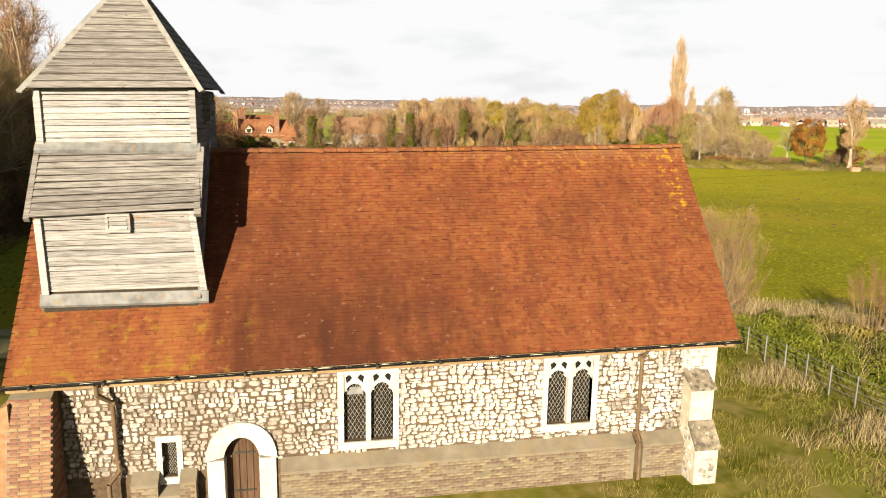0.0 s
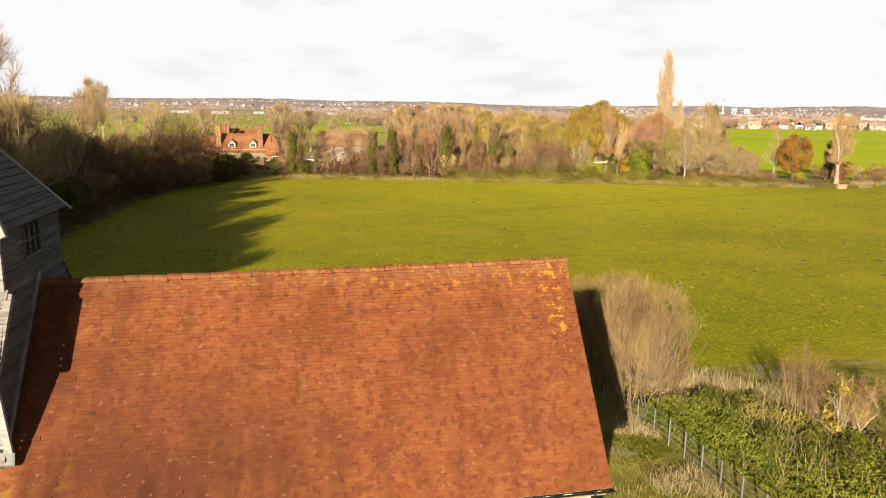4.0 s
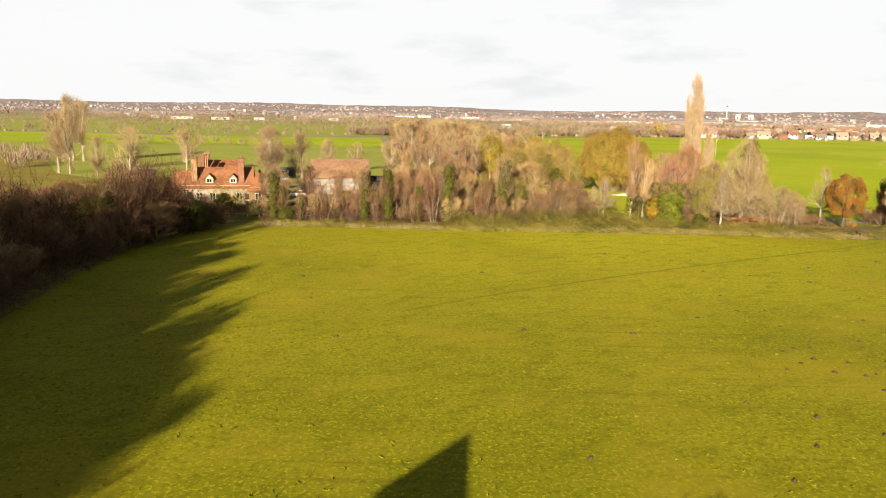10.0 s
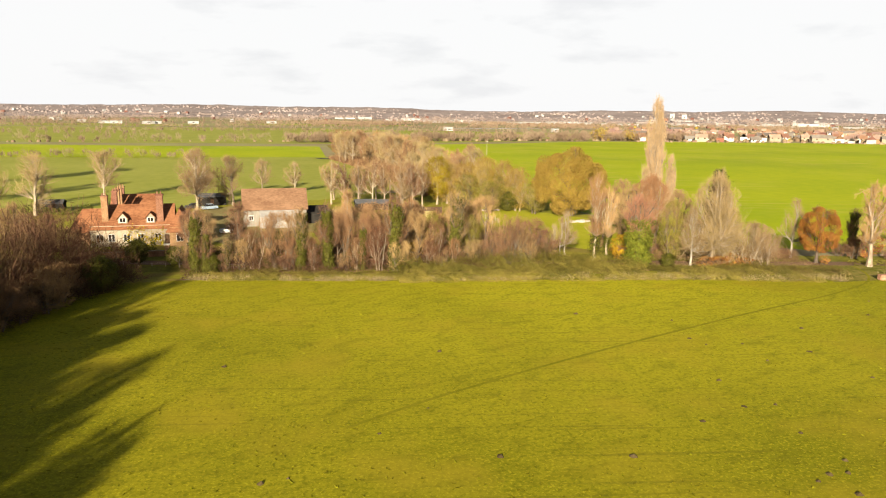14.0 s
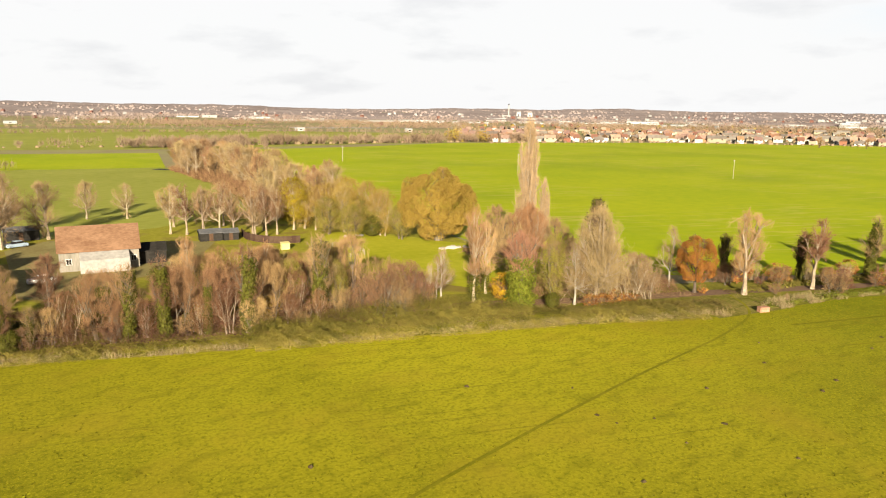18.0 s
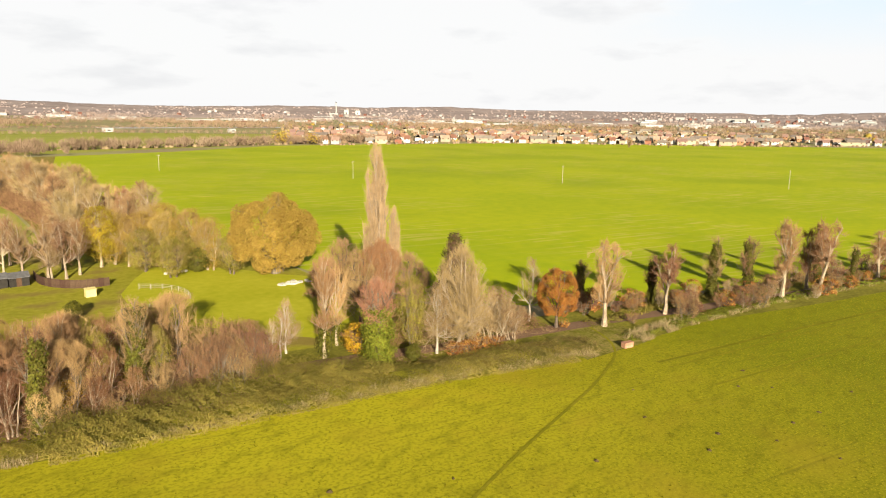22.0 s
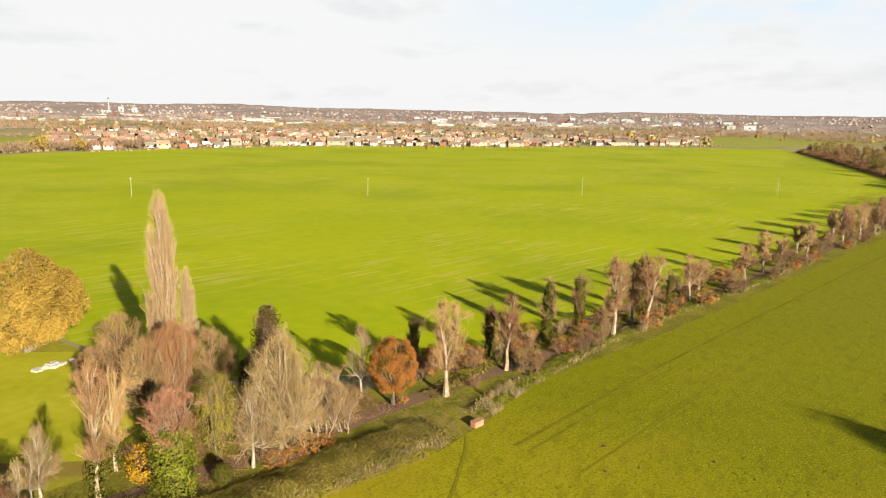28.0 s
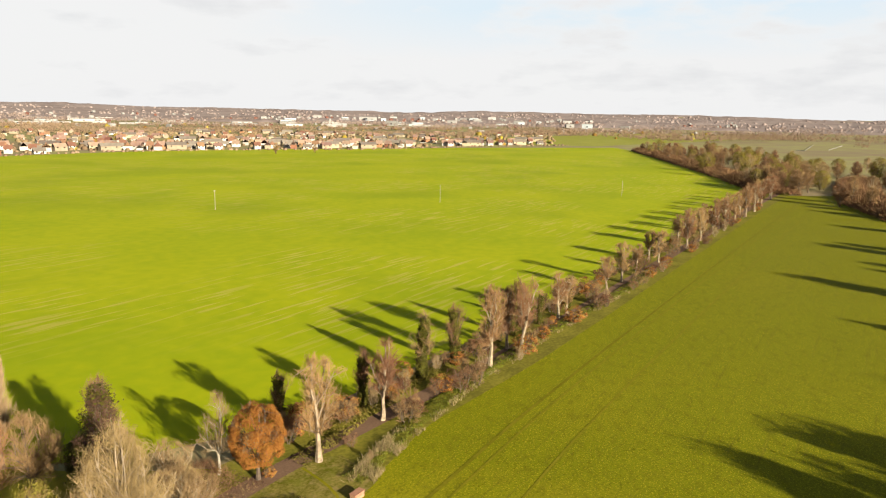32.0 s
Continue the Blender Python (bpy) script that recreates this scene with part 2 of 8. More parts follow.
M["mortar"] = material("flint_mortar", (0.040, 0.027, 0.018), (0.110, 0.078, 0.052), 0.95, 9.0, 1.2, 1.0, 0.4)
M["stone"] = material("dressed_limestone", (0.285, 0.262, 0.230), (0.430, 0.405, 0.365), 0.8, 6.0, 1.0, 1.0, 0.2)
M["brick"] = material("old_brick", (0.12, 0.058, 0.032), (0.225, 0.125, 0.075), 0.85, 6.0, 0.8, 1.2, 0.3, 30.0, "object", 0.3)
M["render"] = material("lime_render", (0.105, 0.086, 0.062), (0.168, 0.142, 0.106), 0.9, 3.0, 0.7, 1.0, 0.2)
M["lead"] = material("lead_flashing", (0.08,0.08,0.08), (0.18,0.18,0.18), 0.6, 5.0, 0.8, 1.1, 0.2, None)
M["iron"] = material("painted_iron", (0.02, 0.018, 0.016), (0.045, 0.04, 0.035), 0.5, 6.0, 1.0, 1.0, 0.1)
M["brown_paint"] = material("brown_painted_metal", (0.075, 0.048, 0.028), (0.115, 0.078, 0.048), 0.6, 4.0, 1.0, 1.0, 0.1)
M["door_wood"] = material("oak_door", (0.040, 0.022, 0.013), (0.090, 0.055, 0.036), 0.8, 6.0, 1.0, 1.0, 0.3, None, stretch=(3, 3, 0.3))
M["dark"] = material("dark_opening", (0.006, 0.006, 0.006), (0.012, 0.011, 0.010), 0.6)
M["metal"] = material("galvanised_rail", (0.11, 0.11, 0.105), (0.19, 0.19, 0.18), 0.55, 8.0, 1.0, 1.0, 0.1, None, metal=0.5)
M["white"] = material("white_wall", (0.36, 0.35, 0.34), (0.50, 0.49, 0.475), 0.8, 1.0, 0.2, 1.0, 0, None, "object", 0.3)
M["town_white"] = material("town_render", (0.300, 0.285, 0.265), (0.420, 0.405, 0.380), 0.8, 1.0, 0.2, 1.0, 0, None, "object", 0.3)
M["town_roof"] = material("town_roof", (0.16, 0.108, 0.088), (0.24, 0.165, 0.135), 0.85, 1.0, 0.2, 1.0, 0, None, "object", 0.3)
M["glass"] = material("dark_window_glass", (0.010, 0.009, 0.009), (0.020, 0.017, 0.015), 0.2, spec=0.18)
M["wood_pole"] = material("bleached_pole", (0.22, 0.195, 0.16), (0.33, 0.30, 0.25), 0.85, 6.0, 1.0, 1.0, 0.2)
M["tile_single"] = material("clay_tile_piece", (0.104, 0.033, 0.0125), (0.150, 0.050, 0.019), 0.85, 1.3, 0.35, 0.9, 0.2, 30.0, "object", 0.10)
# Darker than the tile faces, so every course ends in a dark line.
M["tile_edge"] = material("dark_tile_edge", (0.030, 0.011, 0.006), (0.060, 0.022, 0.010), 0.9, 4.0, 0.5, 1.0)
M["came"] = material("lead_came", (0.16, 0.145, 0.12), (0.25, 0.23, 0.20), 0.7, 5.0, 0.8)
M["tan_paint"] = material("tan_painted_board", (0.15, 0.098, 0.050), (0.22, 0.15, 0.082), 0.7, 4.0, 0.8, 1.0, 0.1)
M["buff"] = material("buff_limewash", (0.27, 0.24, 0.185), (0.42, 0.385, 0.31), 0.9, 4.0, 0.8, 1.1, 0.2)
M["stone_dark"] = material("weathered_stone", (0.09, 0.075, 0.055), (0.20, 0.17, 0.13), 0.9, 6.0, 1.0, 1.3, 0.4)
M["brick_lime"] = material("limewashed_brick", (0.070, 0.046, 0.028), (0.180, 0.142, 0.100), 0.9, 6.0, 0.9, 1.3, 0.3, 30.0, "object", 0.32)
M["board_pale"] = material("bleached_boards", (0.138, 0.130, 0.127), (0.310, 0.299, 0.294), 0.85, 16.0, 5.0, 1.15, 0.3, 30.0, "object", 0.20, stretch=(0.22, 0.22, 5))
M["board_grey"] = material("silvered_boards", (0.067, 0.059, 0.054), (0.207, 0.192, 0.182), 0.85, 16.0, 5.0, 1.15, 0.3, 30.0, "object", 0.20, stretch=(0.22, 0.22, 5))
# Darker copy of the boards; the shade on the tower sides is coloured in.
M["board_shade"] = material("shaded_side_boards", (0.04, 0.035, 0.032), (0.11, 0.099, 0.092), 0.85, 16.0, 5.0, 1.15, 0.3, 30.0, "object", 0.20, stretch=(0.22, 0.22, 5))
M["board_dark"] = material("dark_timber", (0.02, 0.015, 0.011), (0.045, 0.035, 0.026), 0.9, 5.0, 0.7, 1.0, 0.3)
M["hip"] = material("zinc_hip_strip", (0.13, 0.125, 0.118), (0.22, 0.213, 0.20), 0.6, 5.0, 0.8, 1.1, 0.1)
M["bark_white"] = material("white_birch_bark", (0.20, 0.175, 0.14), (0.34, 0.31, 0.26), 0.85, 5.0, 0.7, 1.2, 0.3, 14.0)
M["olive"] = material("olive_leaves", (0.115, 0.098, 0.016), (0.19, 0.160, 0.032), 0.8, 1.0, 0.25, 1.1, 0, None, "island", 0.25)
M["orange_pale"] = material("tan_leaves", (0.16, 0.070, 0.018), (0.26, 0.125, 0.035), 0.8, 1.0, 0.4, 1.0, 0, None, "island", 0.4)
M["bramble_brown"] = material("brown_hedge_leaves", (0.070, 0.052, 0.016), (0.12, 0.094, 0.028), 0.8, 0.8, 0.2, 1.0, 0, None, "island", 0.28)
M["leaf_litter"] = material("dead_leaves", (0.075, 0.045, 0.024), (0.145, 0.092, 0.050), 0.85, 0.8, 0.2, 1.0, 0, None, "island", 0.5)
M["leaf_ground"] = material("leafy_ground", (0.135, 0.088, 0.026), (0.200, 0.178, 0.026), 0.95, 1.2, 0.12, 1.5, 0.6, 4.0)
M["verge"] = material("lane_verge_grass", (0.090, 0.086, 0.012), (0.165, 0.150, 0.020), 0.95, 1.6, 0.15, 1.5, 0.6, 4.0)
M["gravel"] = material("yard_gravel", (0.145, 0.112, 0.045), (0.205, 0.180, 0.070), 0.95, 1.5, 0.15, 1.2, 0.4, 8.0)
M["path"] = material("trodden_grass", (0.120, 0.116, 0.003), (0.172, 0.152, 0.008), 0.95, 1.5, 0.2, 1.2, 0.5, 8.0)
M["rut"] = material("rutted_grass", (0.094, 0.093, 0.002), (0.145, 0.130, 0.006), 0.95, 1.2, 0.2, 1.4, 0.5, 8.0)
M["pale_field"] = material("stubble_field", (0.12, 0.125, 0.03), (0.19, 0.17, 0.06), 0.95, 0.05, 0.008, 1.2)
M["tuft"] = material("coarse_grass", (0.088, 0.088, 0.002), (0.145, 0.132, 0.004), 0.85, 0.8, 0.08, 1.2, 0, None, "island", 0.2)
M["cream"] = material("cream_plaster", (0.215, 0.178, 0.125), (0.305, 0.262, 0.195), 0.85, 2.0, 0.3, 1.0, 0.1, None, "object", 0.15)
M["house_tile"] = material("farm_tiles", (0.115, 0.046, 0.022), (0.205, 0.092, 0.046), 0.85, 1.6, 0.25, 1.3, 0.5, 5.0, stretch=(1, 1, 2.5))
M["barn_board"] = material("grey_barn_boards", (0.130, 0.118, 0.100), (0.205, 0.188, 0.164), 0.85, 1.5, 0.3, 1.2, 0.2, stretch=(3, 3, 0.4))
M["barn_tile"] = material("weathered_barn_tiles", (0.115, 0.062, 0.036), (0.185, 0.108, 0.066), 0.85, 1.6, 0.25, 1.3, 0.5, 5.0, stretch=(1, 1, 2.5))
M["sheet"] = material("grey_corrugated", (0.20, 0.19, 0.18), (0.32, 0.30, 0.28), 0.7, 1.5, 0.3, 1.2, 0.2)
M["tarred"] = material("tarred_timber", (0.012, 0.011, 0.010), (0.03, 0.027, 0.024), 0.8, 2.0, 0.4, 1.0, 0.2)
M["felt"] = material("roofing_felt", (0.05, 0.05, 0.055), (0.10, 0.10, 0.105), 0.9, 2.0, 0.4, 1.0, 0.2)
M["fence_brown"] = material("stained_fence", (0.035, 0.020, 0.014), (0.065, 0.040, 0.028), 0.85, 3.0, 0.5, 1.0, 0.2, None, "object", 0.2)
M["pale_yellow"] = material("yellow_paint", (0.38, 0.32, 0.13), (0.48, 0.42, 0.19), 0.8, 3.0, 0.5, 1.0, 0.1)
M["pink_wood"] = material("sunlit_pine", (0.26, 0.14, 0.085), (0.38, 0.22, 0.14), 0.8, 4.0, 0.7, 1.0, 0.2, None, "object", 0.15)
M["pale_blue"] = material("pale_blue_paint", (0.24, 0.30, 0.38), (0.26, 0.33, 0.41), 0.3, spec=0.5)
M["town_brick"] = material("town_brick", (0.16, 0.075, 0.045), (0.25, 0.13, 0.08), 0.85, 1.0, 0.2, 1.0, 0, None, "object", 0.2)
M["town_roof_grey"] = material("grey_town_roof", (0.10, 0.085, 0.075), (0.16, 0.14, 0.125), 0.8, 1.0, 0.2, 1.0, 0, None, "object", 0.3)
M["town_roof_red"] = material("red_town_roof", (0.13, 0.070, 0.048), (0.20, 0.11, 0.075), 0.85, 1.0, 0.2, 1.0, 0, None, "object", 0.3)
M["far_white"] = material("white_cladding", (0.20, 0.20, 0.20), (0.30, 0.30, 0.30), 0.7, 0.05, 0.01, 1.0, 0, None, "object", 0.3)
M["far_blue"] = material("grey_blue_cladding", (0.26, 0.30, 0.34), (0.34, 0.38, 0.42), 0.6, 0.05, 0.01, 1.0, 0, None, "object", 0.25)
M["far_roof"] = material("pale_metal_roof", (0.22, 0.22, 0.22), (0.32, 0.32, 0.32), 0.7, 0.05, 0.01, 1.0, 0, None, "object", 0.3)
M["far_gold"] = material("far_gold_leaves", (0.13, 0.088, 0.016), (0.21, 0.15, 0.03), 0.9, 0.05, 0.01, 1.0, 0, None, "island", 0.4)
# Pale mauve: the haze of distance is put into the woods' colour.
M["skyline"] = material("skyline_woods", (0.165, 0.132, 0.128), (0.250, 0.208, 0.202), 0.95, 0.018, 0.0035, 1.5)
M["water"] = material("still_water", (0.05, 0.06, 0.065), (0.06, 0.07, 0.075), 0.08, 0.2, 0.05, spec=0.5)
# Paler than the nearer woods, with haze mixed into the base colour.
M["far_hills"] = material("hazed_hill_woods", (0.160, 0.122, 0.108), (0.225, 0.178, 0.160), 0.95, 0.02, 0.004, 1.6, 0, None, "island", 0.08)


def overlay(m, colour, scale, size, lo, hi, strength=1.0, turn=0.0, gates=(), detail=5, patch=None):
    """Lays a second colour over a material where a stretched noise passes a threshold, within ramps along world axes."""
    n, l = m.node_tree.nodes, m.node_tree.links
    b = n["Principled BSDF"]
    old = b.inputs["Base Color"].links[0].from_socket
    geo = n.new("ShaderNodeNewGeometry")
    mp = n.new("ShaderNodeMapping")
    mp.vector_type = "TEXTURE"
    mp.inputs["Rotation"].default_value = (0, 0, turn)
    mp.inputs["Scale"].default_value = scale
    l.new(geo.outputs["Position"], mp.inputs["Vector"])
    nz = n.new("ShaderNodeTexNoise")
    nz.inputs["Scale"].default_value, nz.inputs["Detail"].default_value = size, detail
    l.new(mp.outputs["Vector"], nz.inputs["Vector"])
    mr = n.new("ShaderNodeMapRange")
    mr.inputs["From Min"].default_value, mr.inputs["From Max"].default_value = lo, hi
    mr.inputs["To Max"].default_value = strength
    l.new(nz.outputs["Fac"], mr.inputs["Value"])
    fac = mr.outputs["Result"]
    for axis, a, z in gates:
        sp = n.new("ShaderNodeSeparateXYZ")
        l.new(geo.outputs["Position"], sp.inputs[0])
        g = n.new("ShaderNodeMapRange")
        g.inputs["From Min"].default_value, g.inputs["From Max"].default_value = a, z
        l.new(sp.outputs[axis], g.inputs["Value"])
        mul = n.new("ShaderNodeMath")
        mul.operation = "MULTIPLY"
        l.new(fac, mul.inputs[0])
        l.new(g.outputs["Result"], mul.inputs[1])
        fac = mul.outputs[0]
    if patch:
        pn = n.new("ShaderNodeTexNoise")
        pn.inputs["Scale"].default_value = patch[0]
        l.new(geo.outputs["Position"], pn.inputs["Vector"])
        pr = n.new("ShaderNodeMapRange")
        pr.inputs["From Min"].default_value, pr.inputs["From Max"].default_value = patch[1:]
        l.new(pn.outputs["Fac"], pr.inputs["Value"])
        mul = n.new("ShaderNodeMath")
        mul.operation = "MULTIPLY"
        l.new(fac, mul.inputs[0])
        l.new(pr.outputs["Result"], mul.inputs[1])
        fac = mul.outputs[0]
    mix = n.new("ShaderNodeMix")
    mix.data_type = "RGBA"
    l.new(fac, mix.inputs["Factor"])
    l.new(old, mix.inputs[6])
    mix.inputs[7].default_value = (*colour, 1)
    l.new(mix.outputs[2], b.inputs["Base Color"])


for key in ("tile", "tile_single"):
    overlay(M[key], (0.048, 0.0155, 0.0085), (0.5, 2.0, 2.6), 1.15, 0.49, 0.70, 0.42)
    overlay(M[key], (0.050, 0.017, 0.009), (0.9, 1, 1.3), 0.6, 0.52, 0.70, 0.28)
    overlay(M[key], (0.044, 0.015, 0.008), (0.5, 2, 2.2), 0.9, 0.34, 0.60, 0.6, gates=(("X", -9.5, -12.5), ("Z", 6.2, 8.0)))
    overlay(M[key], (0.060, 0.018, 0.009), (0.17, 0.2, 0.16), 1.0, 0.55, 0.62, 0.55)
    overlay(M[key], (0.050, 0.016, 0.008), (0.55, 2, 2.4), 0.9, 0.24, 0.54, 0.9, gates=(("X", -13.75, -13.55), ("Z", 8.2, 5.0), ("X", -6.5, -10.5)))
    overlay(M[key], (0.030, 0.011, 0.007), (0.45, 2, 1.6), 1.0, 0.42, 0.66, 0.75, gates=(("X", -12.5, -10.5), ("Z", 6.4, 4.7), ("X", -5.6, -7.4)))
    overlay(M[key], (0.165, 0.066, 0.020), (0.6, 2, 2), 1.0, 0.40, 0.60, 0.45, gates=(("X", -13.6, -14.3), ("Z", 6.6, 5.6)))
    overlay(M[key], (0.25, 0.125, 0.015), (1, 1, 1), 5.5, 0.56, 0.64, 0.7, gates=(("Z", 8.3, 9.1), ("X", -12.0, -5.0)))
    overlay(M[key], (0.175, 0.085, 0.040), (1, 1, 1), 2.5, 0.35, 0.60, 0.55, gates=(("Z", 8.75, 9.15),))
    overlay(M[key], (0.26, 0.145, 0.010), (1, 1, 1), 5.5, 0.54, 0.60, 0.75, gates=(("X", -0.95, -0.6), ("Z", 6.6, 7.6), ("X", -0.28, -0.42)))
    overlay(M[key], (0.16, 0.10, 0.012), (1, 1, 1), 3.5, 0.58, 0.66, 0.5, gates=(("X", -12.2, -13.5), ("Z", 6.4, 5.0)))
    overlay(M[key], (0.22, 0.12, 0.075), (0.17, 0.2, 0.11), 1.0, 0.645, 0.70, 0.32)
overlay(M["garden_grass"], (0.130, 0.085, 0.030), (1, 1, 1), 0.10, 0.50, 0.62, 0.7)
overlay(M["lead"], (0.24, 0.12, 0.02), (0.4, 1, 1), 6.0, 0.62, 0.68, 0.8)
overlay(M["rough_grass"], (0.22, 0.165, 0.065), (1, 1, 1), 0.7, 0.52, 0.66, 0.6)
overlay(M["rough_grass"], (0.095, 0.110, 0.005), (1, 1, 1), 0.45, 0.50, 0.68, 0.5)
overlay(M["flint"], (0.15, 0.125, 0.10), (1, 1, 1), 0.9, 0.36, 0.62, 0.62, gates=(("X", -6.5, -10.0),))
overlay(M["flint"], (0.13, 0.10, 0.075), (0.2, 0.2, 0.15), 1.0, 0.60, 0.66, 0.6)
overlay(M["render"], (0.16, 0.115, 0.06), (1, 1, 1), 1.5, 0.52, 0.68, 0.5)
overlay(M["stone_dark"], (0.06, 0.05, 0.04), (1, 1, 1), 7.0, 0.55, 0.62, 0.8)
overlay(M["stone_dark"], (0.30, 0.27, 0.22), (1, 1, 1), 9.0, 0.60, 0.66, 0.7)
overlay(M["crop"], (0.34, 0.30, 0.06), (20, 1.7, 1), 1.0, 0.54, 0.61, 0.75, turn=-0.20, patch=(0.011, 0.44, 0.54))
overlay(M["crop"], (0.13, 0.185, 0.001), (1, 1, 1), 0.012, 0.50, 0.66, 0.4)
overlay(M["meadow"], (0.122, 0.136, 0.001), (1, 1, 1), 0.03, 0.12, 0.46, 0.85, gates=(("X", 45, 110),))
overlay(M["meadow"], (0.118, 0.124, 0.002), (1, 1, 1), 0.035, 0.20, 0.52, 0.65, gates=(("Y", 80, 28),))
# Farther grass paler: its yellower tone, plus low sun's brightening put into the colour.
overlay(M["meadow"], (0.310, 0.284, 0.010), (1, 1, 1), 0.03, 0.20, 0.50, 0.78, gates=(("Y", 55, 105), ("X", 110, 60), ("X", -14, 30)))
overlay(M["meadow"], (0.064, 0.070, 0.001), (1, 1, 1), 2.4, 0.47, 0.64, 0.48, detail=8)
overlay(M["meadow"], (0.29, 0.25, 0.010), (1, 1, 1), 4.2, 0.56, 0.63, 0.75, detail=6)
overlay(M["meadow"], (0.080, 0.078, 0.002), (1.6, 0.9, 1), 0.55, 0.50, 0.68, 0.36, detail=9, turn=0.3)
overlay(M["meadow"], (0.25, 0.190, 0.012), (1, 1, 1), 0.09, 0.50, 0.68, 0.5, gates=(("X", 120, 70),))
overlay(M["meadow"], (0.085, 0.075, 0.006), (26, 0.5, 1), 1.0, 0.58, 0.70, 0.38, turn=-0.20)
for key in ("board", "board_pale", "board_grey", "board_shade"):
    overlay(M[key], (0.045, 0.034, 0.025), (0.9, 0.9, 0.10), 1.2, 0.60, 0.70, 0.55)
    overlay(M[key], (0.055, 0.036, 0.020), (0.16, 0.16, 0.09), 1.0, 0.68, 0.74, 0.8)
overlay(M["board"], (0.20, 0.095, 0.035), (0.8, 0.8, 0.12), 1.2, 0.56, 0.66, 0.5, gates=(("Z", 7.25, 7.6),))

# ---- building tools ----


def link_mesh(name, verts, faces, mat, parent=None, label="", smooth=False):
    me = bpy.data.meshes.new(name)
    me.from_pydata([tuple(v) for v in verts], [], [tuple(f) for f in faces])
    me.materials.append(mat)
    if smooth:
        me.shade_smooth()
    ob = new(name, me)
    if parent:
        ob.parent = parent
    if label:
        tagged(ob, label)
    return ob


def part(name, bm, mat, parent, label=""):
    """Links a bmesh as one mesh object under a thing or a part."""
    me = bpy.data.meshes.new(name)
    bm.to_mesh(me)
    bm.free()
    me.materials.append(mat)
    ob = new(name, me)
    ob.parent = parent
    if label:
        tagged(ob, label)
    return ob


def thing(name, m, label, category, group="", kind=""):
    ob = new(name)
    ob.matrix_basis = m
    return tagged(ob, label, category, group, kind)


def add_box(bm, x0, x1, y0, y1, z0, z1, bevel=0.0, m=None):
    vs = [bm.verts.new((x, y, z)) for z in (z0, z1) for y in (y0, y1) for x in (x0, x1)]
    for f in ((0, 2, 3, 1), (4, 5, 7, 6), (0, 1, 5, 4), (2, 6, 7, 3), (0, 4, 6, 2), (1, 3, 7, 5)):
        bm.faces.new([vs[i] for i in f])
    if bevel:
        es = list({e for v in vs for e in v.link_edges})
        bmesh.ops.bevel(bm, geom=es, offset=bevel, segments=1, affect="EDGES")
    elif m is not None:
        for v in vs:
            v.co = m @ v.co
    return vs


def box(x0, x1, y0, y1, z0, z1, bevel=0.0):
    bm = bmesh.new()
    add_box(bm, x0, x1, y0, y1, z0, z1, bevel)
    return bm


def prism(points, axis, a, b):
    """A solid: an outline, in the two other axes, drawn out along one axis from a to b."""
    bm = bmesh.new()

    def at(p, c):
        return {"x": (c, p[0], p[1]), "y": (p[0], c, p[1]), "z": (p[0], p[1], c)}[axis]

    lo, hi = [bm.verts.new(at(p, a)) for p in points], [bm.verts.new(at(p, b)) for p in points]
    n = len(points)
    bm.faces.new(lo)
    bm.faces.new(hi[::-1])
    for i in range(n):
        bm.faces.new((lo[i], hi[i], hi[(i + 1) % n], lo[(i + 1) % n]))
    bmesh.ops.recalc_face_normals(bm, faces=bm.faces)
    return bm


def tubes(p0, p1, r0, r1, sides=3):
    """Tapered prisms from points p0 to points p1, all at once: vertices and faces."""
    p0, p1 = np.asarray(p0, float).reshape(-1, 3), np.asarray(p1, float).reshape(-1, 3)
    n = len(p0)
    r0, r1 = np.broadcast_to(r0, n), np.broadcast_to(r1, n)
    d = p1 - p0
    d /= np.linalg.norm(d, axis=1)[:, None] + 1e-9
    ref = np.where(np.abs(d[:, 2:3]) < 0.9, [[0, 0, 1.0]], [[1.0, 0, 0]])
    u = np.cross(d, ref)
    u /= np.linalg.norm(u, axis=1)[:, None] + 1e-9
    w = np.cross(d, u)
    a = np.arange(sides) * 2 * np.pi / sides
    ring = np.cos(a)[None, :, None] * u[:, None] + np.sin(a)[None, :, None] * w[:, None]
    v = np.concatenate([p0[:, None] + ring * r0[:, None, None], p1[:, None] + ring * r1[:, None, None]], 1).reshape(-1, 3)
    k, base = np.arange(sides), np.arange(n) * 2 * sides
    q = np.stack([k, (k + 1) % sides, (k + 1) % sides + sides, k + sides], 1)
    return v, (base[:, None, None] + q[None]).reshape(-1, 4)


def blades(p0, p1, r0, r1, rng):
    """Thin tapered blades and twigs from points p0 to points p1, each turned its own way about its length."""
    n = len(p0)
    w = np.cross(p1 - p0, rng.normal(size=(n, 3)))
    w /= np.linalg.norm(w, axis=1)[:, None] + 1e-9
    v = np.stack([p0 - w * r0, p0 + w * r0, p1 + w * r1, p1 - w * r1], 1).reshape(-1, 3)
    return v, (np.arange(n)[:, None] * 4 + np.arange(4)[None])


